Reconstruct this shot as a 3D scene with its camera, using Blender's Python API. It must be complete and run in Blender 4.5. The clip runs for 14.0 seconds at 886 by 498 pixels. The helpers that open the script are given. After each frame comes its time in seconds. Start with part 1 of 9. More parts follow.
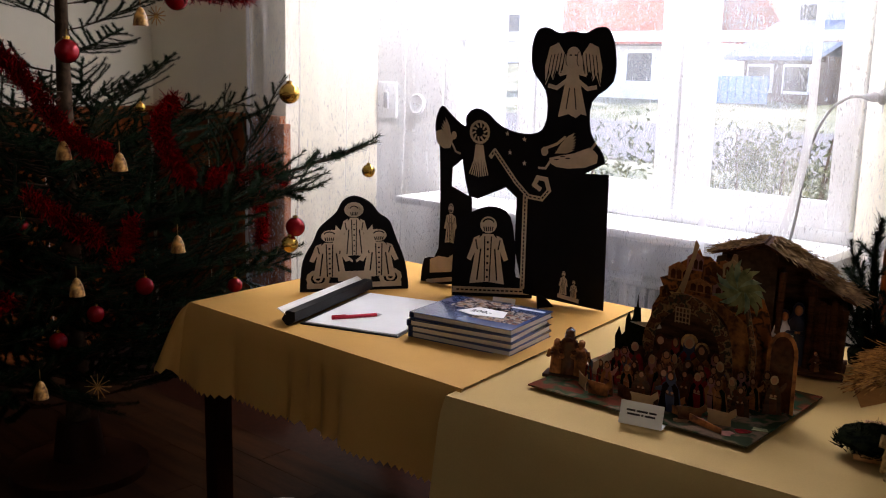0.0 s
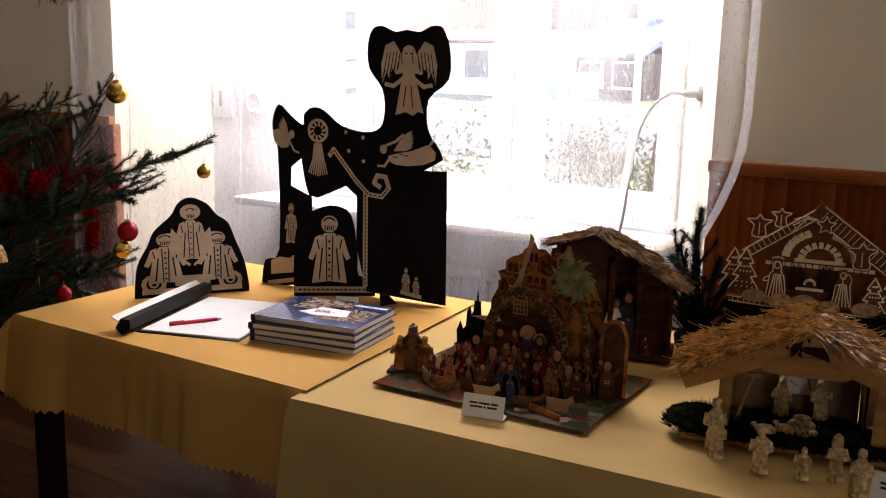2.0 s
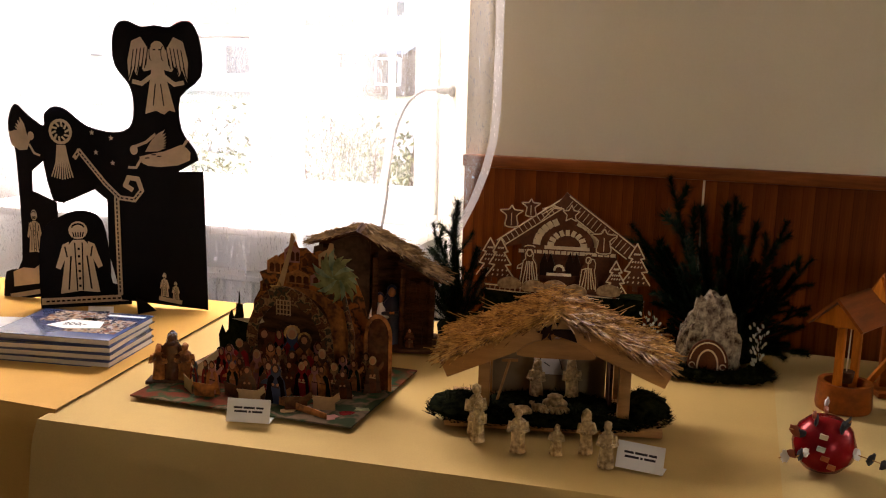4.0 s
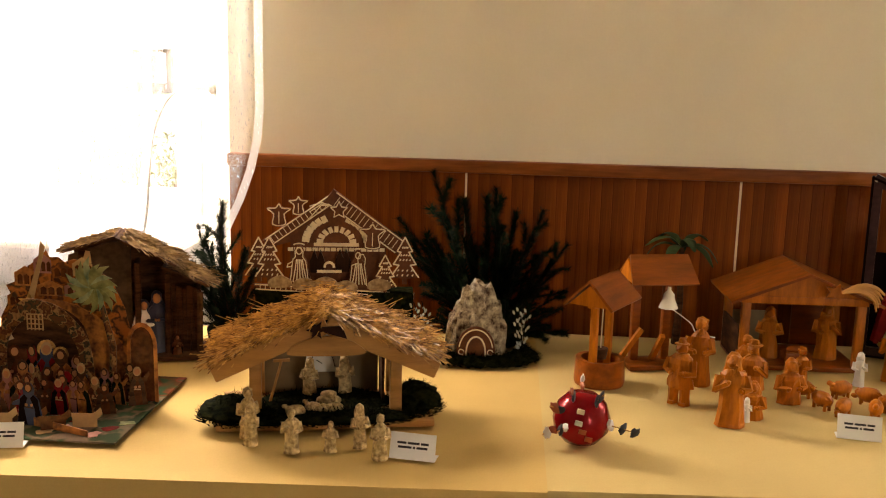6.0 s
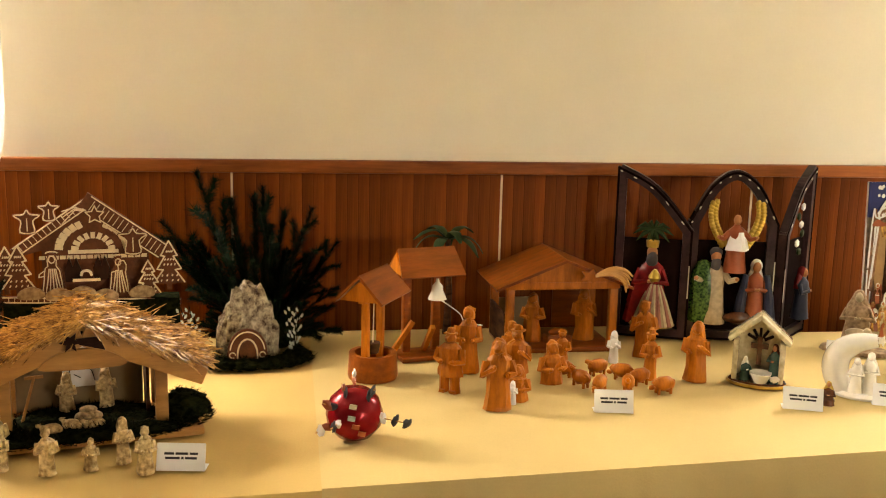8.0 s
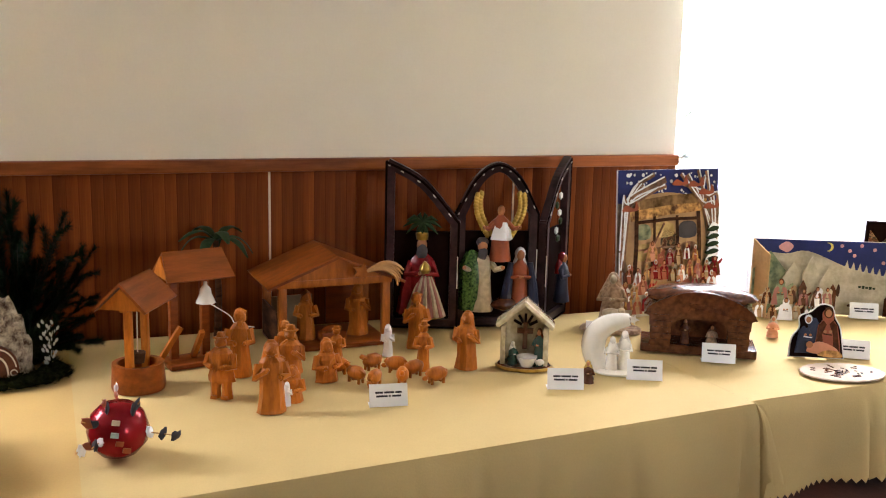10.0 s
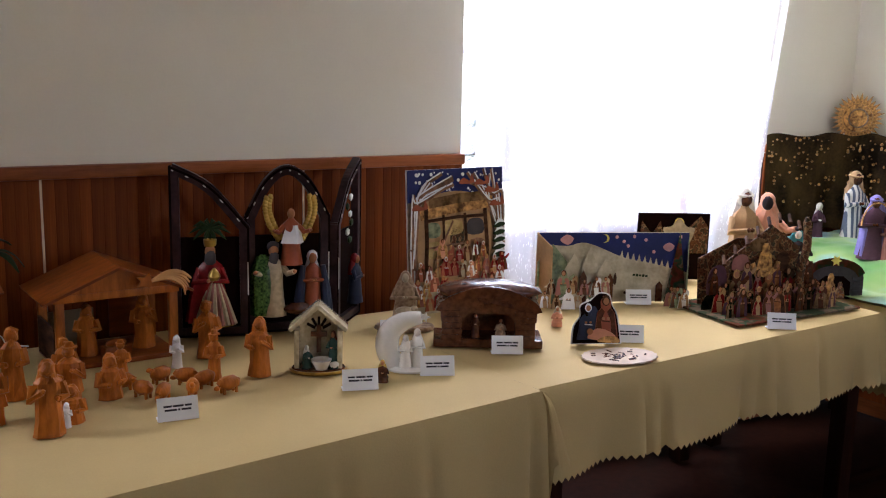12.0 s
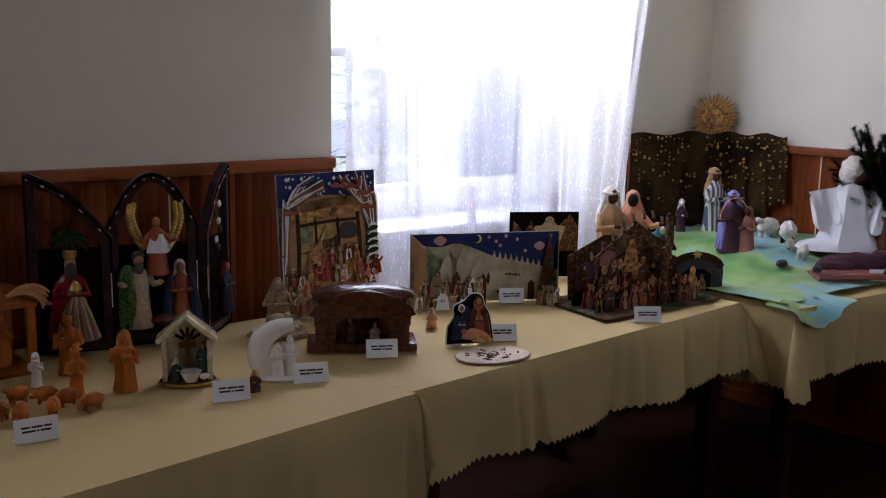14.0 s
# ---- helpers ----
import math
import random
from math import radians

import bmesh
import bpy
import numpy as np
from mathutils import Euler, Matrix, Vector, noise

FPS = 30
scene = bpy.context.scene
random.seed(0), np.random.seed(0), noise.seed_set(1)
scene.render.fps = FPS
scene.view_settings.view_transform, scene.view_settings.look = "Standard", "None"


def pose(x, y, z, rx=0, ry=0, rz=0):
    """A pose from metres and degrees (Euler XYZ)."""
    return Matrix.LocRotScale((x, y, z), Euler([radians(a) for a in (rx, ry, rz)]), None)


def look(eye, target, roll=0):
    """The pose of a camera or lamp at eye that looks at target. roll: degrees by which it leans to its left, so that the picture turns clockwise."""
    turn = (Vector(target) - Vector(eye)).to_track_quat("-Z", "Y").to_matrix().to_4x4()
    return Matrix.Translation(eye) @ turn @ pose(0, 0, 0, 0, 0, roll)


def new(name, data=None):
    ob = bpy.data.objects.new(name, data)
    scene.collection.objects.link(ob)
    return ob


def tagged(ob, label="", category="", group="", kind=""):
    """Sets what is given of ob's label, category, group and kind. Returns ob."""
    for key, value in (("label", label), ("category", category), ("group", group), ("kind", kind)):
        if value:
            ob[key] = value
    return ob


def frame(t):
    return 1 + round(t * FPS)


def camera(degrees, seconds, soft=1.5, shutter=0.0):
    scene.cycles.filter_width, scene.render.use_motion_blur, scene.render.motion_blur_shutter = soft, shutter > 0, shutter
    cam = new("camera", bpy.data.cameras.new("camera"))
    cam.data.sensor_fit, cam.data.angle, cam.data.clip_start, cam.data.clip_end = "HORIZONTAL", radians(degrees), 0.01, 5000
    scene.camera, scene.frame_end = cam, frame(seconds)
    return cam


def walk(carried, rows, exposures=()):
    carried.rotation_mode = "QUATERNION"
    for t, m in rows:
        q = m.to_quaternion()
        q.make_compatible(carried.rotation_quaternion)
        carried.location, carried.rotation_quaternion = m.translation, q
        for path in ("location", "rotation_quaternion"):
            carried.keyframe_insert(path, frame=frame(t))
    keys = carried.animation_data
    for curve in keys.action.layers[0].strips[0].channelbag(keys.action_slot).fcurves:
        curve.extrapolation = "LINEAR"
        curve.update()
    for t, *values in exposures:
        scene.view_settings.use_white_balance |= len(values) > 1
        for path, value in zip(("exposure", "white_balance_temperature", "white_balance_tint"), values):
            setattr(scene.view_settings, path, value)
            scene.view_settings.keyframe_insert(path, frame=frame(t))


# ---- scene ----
cam = camera(49.6, 14.0, soft=1.1)
PATH = [
    (0, (0.341, -0.142, 1.469), (-0.969, 1.322, 1.093), 1.4),
    (0.5, (0.339, -0.141, 1.47), (-0.914, 1.372, 1.094), 1.4),
    (1, (0.34, -0.143, 1.472), (-0.859, 1.413, 1.095), 1.4),
    (1.5, (0.346, -0.136, 1.474), (-0.794, 1.463, 1.097), 1.4),
    (2, (0.352, -0.136, 1.474), (-0.703, 1.522, 1.099), 1.4),
    (2.5, (0.356, -0.129, 1.48), (-0.607, 1.582, 1.102), 1.4),
    (3, (0.362, -0.126, 1.477), (-0.486, 1.646, 1.102), 1.4),
    (5.5, (0.394, -0.115, 1.481), (0.087, 1.826, 1.11), 1.4),
    (6, (0.402, -0.115, 1.482), (0.217, 1.842, 1.112), 1.3),
    (6.5, (0.41, -0.115, 1.482), (0.334, 1.849, 1.112), 1.4),
    (7, (0.416, -0.116, 1.482), (0.46, 1.85, 1.114), 1.4),
    (7.5, (0.424, -0.114, 1.478), (0.576, 1.847, 1.114), 1.4),
    (8, (0.433, -0.112, 1.479), (0.7, 1.836, 1.116), 1.3),
    (8.2, (0.435, -0.11, 1.479), (0.747, 1.831, 1.116), 1.3),
    (10.5, (0.465, -0.104, 1.492), (1.278, 1.686, 1.123), 1.4),
    (11, (0.47, -0.108, 1.49), (1.379, 1.635, 1.125), 1.4),
    (11.5, (0.476, -0.113, 1.494), (1.467, 1.586, 1.132), 1.4),
    (12, (0.482, -0.116, 1.497), (1.559, 1.531, 1.136), 1.4),
    (12.5, (0.486, -0.116, 1.496), (1.636, 1.481, 1.139), 1.4),
    (13, (0.491, -0.124, 1.495), (1.707, 1.425, 1.144), 1.4),
    (13.5, (0.493, -0.128, 1.499), (1.765, 1.376, 1.149), 1.5),
    (14, (0.505, -0.128, 1.504), (1.78, 1.372, 1.15), 1.1),
]

EXPOSURES = [
    (0, 4.05, 6550, 23), (1.5, 4.42, 6900, 26), (3, 4.55, 7400, 26), (5.5, 5.62, 8900, 24), (6.5, 6.05, 9400, 20), (8, 6.4, 8800, 15), (9.3, 6.25, 7200, 18),
    (10.5, 5.92, 6050, 21), (11, 5.65, 5900, 22), (12, 5.08, 5850, 25), (12.5, 4.7, 5850, 26), (13.2, 4.27, 5700, 27), (14, 4.03, 5650, 27)]
walk(cam, [(t, look(eye, target, roll)) for t, eye, target, roll in PATH], EXPOSURES)

# ---- world and lights ----
world = bpy.data.worlds.new("sky")
scene.world = world
world.use_nodes = True
wn = world.node_tree
sky = wn.nodes.new("ShaderNodeTexSky")
sky.sky_type, sky.sun_disc = "NISHITA", False
sky.sun_elevation, sky.sun_rotation = radians(58), radians(41)
wn.links.new(sky.outputs[0], wn.nodes["Background"].inputs[0])
wn.nodes["Background"].inputs[1].default_value = 0.055
sun = bpy.data.lights.new("sun", "SUN")
sun.energy, sun.angle, sun.color = 0.6, radians(0.5), (1, 0.93, 0.82)
new("sun", sun).matrix_world = look((3.5, 4.0, 8.5), (0, 0, 0))


def fill_lamp(at, turn, w, h, watts, tint):
    lamp = bpy.data.lights.new("fill_light", "AREA")
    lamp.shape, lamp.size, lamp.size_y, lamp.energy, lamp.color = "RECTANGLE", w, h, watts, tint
    new("fill_light", lamp).matrix_world = pose(*at, *turn)


# fill lamp at an assumed opening behind the camera, placed to suit the shadows
fill_lamp((3.35, -3.02, 1.6), (90, 0, 0), 0.7, 0.8, 0.42, (1, 0.93, 0.84))
# added lamps above view in the two window niches, standing in for daylight
fill_lamp((-1.6, 2.74, 2.2), (-8, 0, 0), 1.9, 0.3, 3.0, (0.92, 0.96, 1))
fill_lamp((3.09, 2.93, 2.08), (-58, 0, 0), 1.1, 0.5, 1.9, (0.92, 0.96, 1))


# ---- materials ----
def mat(name, base, rough=0.6, metal=0.0, vary=0.18, scale=9, bump=0.12, fine=90, stretch=(1, 1, 1), second=None, coat=0.0, rand=0.0, sheen=0.0, spec=0.3):
    m = bpy.data.materials.new(name)
    m.use_nodes = True
    t = m.node_tree
    p = t.nodes["Principled BSDF"]
    p.inputs["Roughness"].default_value, p.inputs["Metallic"].default_value = rough, metal
    p.inputs["Specular IOR Level"].default_value = spec
    p.inputs["Coat Weight"].default_value, p.inputs["Sheen Weight"].default_value = coat, sheen
    co, mp = t.nodes.new("ShaderNodeTexCoord"), t.nodes.new("ShaderNodeMapping")
    mp.inputs["Scale"].default_value = stretch
    t.links.new(co.outputs["Object"], mp.inputs[0])
    big, small = t.nodes.new("ShaderNodeTexNoise"), t.nodes.new("ShaderNodeTexNoise")
    big.inputs["Scale"].default_value, small.inputs["Scale"].default_value = scale, fine
    big.inputs["Detail"].default_value = 4
    for n in (big, small):
        t.links.new(mp.outputs[0], n.inputs["Vector"])
    ramp = t.nodes.new("ShaderNodeValToRGB")
    dark = [c * (1 - vary) for c in base]
    light = second or [min(1, c * (1 + vary)) for c in base]
    ramp.color_ramp.elements[0].position, ramp.color_ramp.elements[1].position = 0.32, 0.68
    ramp.color_ramp.elements[0].color, ramp.color_ramp.elements[1].color = (*dark, 1), (*light, 1)
    add = t.nodes.new("ShaderNodeMath")
    add.operation = "MULTIPLY_ADD"
    add.inputs[1].default_value = 0.3
    t.links.new(small.outputs[0], add.inputs[0])
    sub = t.nodes.new("ShaderNodeMath")
    sub.operation = "SUBTRACT"
    sub.inputs[1].default_value = 0.15
    t.links.new(big.outputs[0], sub.inputs[0])
    t.links.new(sub.outputs[0], add.inputs[2])
    t.links.new(add.outputs[0], ramp.inputs[0])
    colour = ramp.outputs[0]
    if rand:
        info, hsv, rng = t.nodes.new("ShaderNodeObjectInfo"), t.nodes.new("ShaderNodeHueSaturation"), t.nodes.new("ShaderNodeMapRange")
        rng.inputs[3].default_value, rng.inputs[4].default_value = 1 - rand, 1 + rand
        t.links.new(info.outputs["Random"], rng.inputs[0])
        t.links.new(rng.outputs[0], hsv.inputs["Value"])
        t.links.new(colour, hsv.inputs["Color"])
        colour = hsv.outputs[0]
    t.links.new(colour, p.inputs["Base Color"])
    b = t.nodes.new("ShaderNodeBump")
    b.inputs["Strength"].default_value, b.inputs["Distance"].default_value = bump, 0.004
    t.links.new(add.outputs[0], b.inputs["Height"])
    t.links.new(b.outputs[0], p.inputs["Normal"])
    return m


def print_mat(name, colours, scale=30, rough=0.4, coat=0.0, spec=0.1):
    """Printed or painted many-coloured surface: patches of the given colours."""
    m = mat(name, colours[0], rough, coat=coat, spec=spec)
    t = m.node_tree
    p = t.nodes["Principled BSDF"]
    co = t.nodes.new("ShaderNodeTexCoord")
    warp, dabs = t.nodes.new("ShaderNodeTexNoise"), t.nodes.new("ShaderNodeTexNoise")
    warp.inputs["Scale"].default_value, dabs.inputs["Scale"].default_value = scale * 2, scale * 0.8
    dabs.inputs["Detail"].default_value = 1.5
    t.links.new(co.outputs["Object"], warp.inputs["Vector"])
    mix = t.nodes.new("ShaderNodeVectorMath")
    mix.operation = "MULTIPLY_ADD"
    mix.inputs[1].default_value = (0.9 / scale,) * 3
    t.links.new(warp.outputs["Color"], mix.inputs[0])
    t.links.new(co.outputs["Object"], mix.inputs[2])
    t.links.new(mix.outputs[0], dabs.inputs["Vector"])
    sep, ramp = t.nodes.new("ShaderNodeSeparateColor"), t.nodes.new("ShaderNodeValToRGB")
    t.links.new(dabs.outputs["Color"], sep.inputs[0])
    spread = t.nodes.new("ShaderNodeMapRange")
    spread.inputs[1].default_value, spread.inputs[2].default_value = 0.3, 0.7
    t.links.new(sep.outputs[0], spread.inputs[0])
    t.links.new(spread.outputs[0], ramp.inputs[0])
    ramp.color_ramp.interpolation = "EASE"
    el = ramp.color_ramp.elements
    el[0].color, el[1].color, el[1].position = (*colours[0], 1), (*colours[1], 1), 1 / len(colours)
    for i, c in enumerate(colours[2:], 2):
        e = el.new(i / len(colours))
        e.color = (*c, 1)
    t.links.new(ramp.outputs[0], p.inputs["Base Color"])
    return m


def veil_mat(name, base=0.4, flecks=0.55):
    """Sheer curtain: thin weave that lets light through, with upright woven flecks."""
    m = bpy.data.materials.new(name)
    m.use_nodes = True
    t = m.node_tree
    t.nodes.remove(t.nodes["Principled BSDF"])
    co, mp = t.nodes.new("ShaderNodeTexCoord"), t.nodes.new("ShaderNodeMapping")
    mp.inputs["Scale"].default_value = (1, 1, 0.25)
    no, wv = t.nodes.new("ShaderNodeTexNoise"), t.nodes.new("ShaderNodeTexNoise")
    no.inputs["Scale"].default_value, no.inputs["Detail"].default_value = 230, 2
    wv.inputs["Scale"].default_value = 14
    t.links.new(co.outputs["Object"], mp.inputs[0])
    t.links.new(mp.outputs[0], no.inputs["Vector"])
    t.links.new(mp.outputs[0], wv.inputs["Vector"])
    rng, rng2, sm = t.nodes.new("ShaderNodeMapRange"), t.nodes.new("ShaderNodeMapRange"), t.nodes.new("ShaderNodeMath")
    rng.inputs[1].default_value, rng.inputs[2].default_value, rng.inputs[3].default_value, rng.inputs[4].default_value = 0.62, 0.68, 0, flecks
    rng2.inputs[1].default_value, rng2.inputs[2].default_value, rng2.inputs[3].default_value, rng2.inputs[4].default_value = 0.3, 0.7, base - 0.04, base + 0.04
    t.links.new(no.outputs[0], rng.inputs[0])
    t.links.new(wv.outputs[0], rng2.inputs[0])
    sm.operation, sm.use_clamp = "ADD", True
    t.links.new(rng.outputs[0], sm.inputs[0])
    t.links.new(rng2.outputs[0], sm.inputs[1])
    clear, tl, df = t.nodes.new("ShaderNodeBsdfTransparent"), t.nodes.new("ShaderNodeBsdfTranslucent"), t.nodes.new("ShaderNodeBsdfDiffuse")
    tl.inputs[0].default_value = df.inputs[0].default_value = (0.92, 0.92, 0.93, 1)
    a, b = t.nodes.new("ShaderNodeMixShader"), t.nodes.new("ShaderNodeMixShader")
    a.inputs[0].default_value = 0.25
    t.links.new(tl.outputs[0], a.inputs[1])
    t.links.new(df.outputs[0], a.inputs[2])
    t.links.new(sm.outputs[0], b.inputs[0])
    t.links.new(clear.outputs[0], b.inputs[1])
    t.links.new(a.outputs[0], b.inputs[2])
    t.links.new(b.outputs[0], t.nodes["Material Output"].inputs[0])
    return m


def glass_mat(name):
    m = bpy.data.materials.new(name)
    m.use_nodes = True
    t = m.node_tree
    t.nodes.remove(t.nodes["Principled BSDF"])
    clear, gl, mx, fr = (t.nodes.new("ShaderNode" + n) for n in ("BsdfTransparent", "BsdfGlossy", "MixShader", "Fresnel"))
    gl.inputs["Roughness"].default_value = 0.02
    t.links.new(fr.outputs[0], mx.inputs[0])
    t.links.new(clear.outputs[0], mx.inputs[1])
    t.links.new(gl.outputs[0], mx.inputs[2])
    t.links.new(mx.outputs[0], t.nodes["Material Output"].inputs[0])
    return m


M = {
    "plaster": mat("plaster", (0.80, 0.745, 0.60), 0.9, vary=0.03, scale=2.5, bump=0.25, fine=140),
    "dull_plaster": mat("dull_plaster", (0.33, 0.27, 0.2), 0.9, vary=0.1),
    "white_plaster": mat("white_plaster", (0.85, 0.85, 0.84), 0.9, vary=0.03, scale=2.5, bump=0.2, fine=140),
    "panel": mat("panel", (0.14, 0.030, 0.0055), 0.5, vary=0.25, scale=5, fine=60, bump=0.08, stretch=(6, 6, 0.12), second=(0.255, 0.062, 0.011), rand=0.24, spec=0.08),
    "rail": mat("rail", (0.19, 0.05, 0.013), 0.45, vary=0.3, scale=6, fine=50, bump=0.08, stretch=(0.3, 3, 3), second=(0.34, 0.10, 0.024), spec=0.15),
    "joint": mat("joint", (0.75, 0.6, 0.42), 0.6, vary=0.1),
    # one fabric in three tones: the shift in light is put into the colour
    "cloth": mat("cloth", (0.60, 0.325, 0.08), 0.75, vary=0.07, scale=3, bump=0.3, fine=260, spec=0.15),
    "cloth_pale_lit": mat("cloth_pale_lit", (0.565, 0.415, 0.17), 0.75, vary=0.06, scale=3, bump=0.3, fine=260, spec=0.15),
    "cloth_warm_lit": mat("cloth_warm_lit", (0.575, 0.385, 0.135), 0.75, vary=0.07, scale=3, bump=0.3, fine=260, spec=0.15),
    "parquet": mat("parquet", (0.026, 0.010, 0.004), 0.5, vary=0.3, scale=5, fine=70, stretch=(0.4, 4, 1), second=(0.05, 0.019, 0.007), rand=0.18, spec=0.08),
    "dark_wood": mat("dark_wood", (0.024, 0.007, 0.003), 0.45, vary=0.3, scale=8, stretch=(4, 4, 0.3), spec=0.12),
    "pvc": mat("pvc", (0.86, 0.87, 0.88), 0.35, vary=0.02, bump=0.02),
    "glass": glass_mat("glass"),
    "veil": veil_mat("veil", 0.17, 0.3),
    "dense_veil": veil_mat("dense_veil", 0.45, 0.3),
    "thick_veil": veil_mat("thick_veil", 0.62, 0.3),
    "metal": mat("metal", (0.55, 0.55, 0.55), 0.35, 0.9, vary=0.1),
    "grey_plastic": mat("grey_plastic", (0.3, 0.3, 0.3), 0.5, vary=0.1),
}


# ---- mesh helpers ----
def shade(me, smooth):
    if smooth:
        me.shade_smooth()
        me.set_sharp_from_angle(angle=radians(38))


def mesh_of(name, bm, mats, smooth=True):
    bmesh.ops.recalc_face_normals(bm, faces=bm.faces)
    me = bpy.data.meshes.new(name)
    bm.to_mesh(me)
    bm.free()
    for m in mats if isinstance(mats, (list, tuple)) else [mats]:
        me.materials.append(m)
    shade(me, smooth)
    return me


def part(name, bm, material, parent, label="", m=None, smooth=True):
    ob = new(name, mesh_of(name, bm, material, smooth))
    ob.parent = parent
    if m is not None:
        ob.matrix_basis = m
    return tagged(ob, label)


def thing(name, label, category, at=(0, 0, 0), rz=0, group="", kind="", rx=0, ry=0):
    ob = new(name)
    ob.empty_display_size = 0.05
    ob.matrix_basis = pose(*at, rx, ry, rz)
    return tagged(ob, label, category, group, kind)


def solid(name, bm, material, label, category, at=(0, 0, 0), rz=0, group="", kind="", smooth=True, rx=0, ry=0):
    ob = new(name, mesh_of(name, bm, material, smooth))
    ob.matrix_basis = pose(*at, rx, ry, rz)
    return tagged(ob, label, category, group, kind)


def box(bm, c, s, rot=(0, 0, 0), bev=0.0, idx=0):
    made = bmesh.ops.create_cube(bm, size=1, matrix=pose(*c, *rot) @ Matrix.Diagonal((*s, 1)))
    vs = set(made["verts"])
    if bev:
        es = [e for e in bm.edges if e.verts[0] in vs]
        bmesh.ops.bevel(bm, geom=es, offset=bev, segments=2, affect="EDGES", profile=0.6)
    if idx:
        for f in bm.faces:
            if f.material_index == 0 and all(v in vs for v in f.verts):
                f.material_index = idx
    return bm


def NB():
    return bmesh.new()


def block(c, s, rot=(0, 0, 0), bev=0.0):
    return box(NB(), c, s, rot, bev)


def tube(bm, pts, radii, seg=8, idx=0, flat=1.0):
    pts = [Vector(p) for p in pts]
    if not isinstance(radii, (list, tuple)):
        radii = [radii] * len(pts)
    rings, side = [], None
    for i, p in enumerate(pts):
        d = (pts[min(i + 1, len(pts) - 1)] - pts[max(i - 1, 0)]).normalized()
        if side is None:
            side = d.orthogonal().normalized()
        side = (side - d * side.dot(d)).normalized()
        up = d.cross(side)
        rings.append([bm.verts.new(p + (side * math.cos(a) + up * math.sin(a) * flat) * radii[i]) for a in [2 * math.pi * k / seg for k in range(seg)]])
    fs = []
    for a, b in zip(rings, rings[1:]):
        for k in range(seg):
            fs.append(bm.faces.new((a[k], a[(k + 1) % seg], b[(k + 1) % seg], b[k])))
    fs += [bm.faces.new(rings[0][::-1]), bm.faces.new(rings[-1])]
    for f in fs:
        f.material_index = idx
    return bm


def lathe(bm, prof, seg=16, at=(0, 0, 0), ex=1.0, ey=1.0, fold=0.0, folds=7, idx=0, turn=0.0):
    rings = []
    for r, z in prof:
        ring = []
        for k in range(seg):
            a = 2 * math.pi * k / seg + turn
            q = r * (1 + fold * math.sin(folds * a + 3 * z))
            ring.append(bm.verts.new((at[0] + q * ex * math.cos(a), at[1] + q * ey * math.sin(a), at[2] + z)))
        rings.append(ring)
    fs = []
    for a, b in zip(rings, rings[1:]):
        for k in range(seg):
            fs.append(bm.faces.new((a[k], a[(k + 1) % seg], b[(k + 1) % seg], b[k])))
    fs += [bm.faces.new(rings[0][::-1]), bm.faces.new(rings[-1])]
    for f in fs:
        f.material_index = idx
    return bm


def blob(bm, c, r, sub=2, rough=0.0, idx=0, freq=3.0, rot=(0, 0, 0)):
    made = bmesh.ops.create_icosphere(bm, subdivisions=sub, radius=1)
    m = pose(*c, *rot) @ Matrix.Diagonal((*(r if isinstance(r, (tuple, list)) else (r, r, r)), 1))
    for v in made["verts"]:
        v.co *= 1 + rough * noise.noise(v.co * freq + Vector(c) * 31)
        v.co = m @ v.co
        for f in v.link_faces:
            f.material_index = idx
    return bm


def sheet(bm, outline, th=0.002, y=0.0, idx=0, m=None):
    """An upright sheet in the XZ plane, cut to an outline; its front looks to -y."""
    m = m or Matrix()
    a = [bm.verts.new(m @ Vector((p[0], y, p[1]))) for p in outline]
    b = [bm.verts.new(m @ Vector((p[0], y + th, p[1]))) for p in outline]
    fs = [bm.faces.new(a), bm.faces.new(b[::-1])]
    n = len(a)
    fs += [bm.faces.new((a[i], b[i], b[(i + 1) % n], a[(i + 1) % n])) for i in range(n)]
    for f in fs:
        f.material_index = idx
    return bm


def ribbon(bm, pts, w, th=0.0015, y=0.0, idx=0, closed=False):
    """A flat line of width w along points in the XZ plane."""
    n = len(pts)
    for i in range(n if closed else n - 1):
        p, q = Vector(pts[i]), Vector(pts[(i + 1) % n])
        d = (q - p)
        if d.length < 1e-6:
            continue
        d.normalize()
        s = Vector((-d.y, d.x)) * w / 2
        e = d * w * 0.3
        sheet(bm, [p - e - s, q + e - s, q + e + s, p - e + s], th, y, idx)
    return bm


def arc(cx, cz, r, a0, a1, n=10, rz=None):
    return [(cx + r * math.cos(radians(a0 + (a1 - a0) * i / n)), cz + (rz or r) * math.sin(radians(a0 + (a1 - a0) * i / n))) for i in range(n + 1)]


def spline(pts, n=6, closed=True):
    """A smooth outline through the points."""
    out, k = [], len(pts)
    for i in range(k if closed else k - 1):
        p = [Vector(pts[(i + j) % k] if closed else pts[min(max(i + j, 0), k - 1)]) for j in (-1, 0, 1, 2)]
        for s in range(n):
            t = s / n
            out.append(tuple(0.5 * ((2 * p[1]) + (p[2] - p[0]) * t + (2 * p[0] - 5 * p[1] + 4 * p[2] - p[3]) * t * t + (3 * p[1] - p[0] - 3 * p[2] + p[3]) * t ** 3)))
    return out if closed else out + [tuple(pts[-1])]


# ---- rooms ----
WX, EX, SY, WALL, TOP = -4.13, 4.45, -3.0, 2.58, 2.75
NICHE = 2.96


def structure(name, bm, material, smooth=False):
    return tagged(new(name, mesh_of(name, bm, material, smooth)), kind="structure")


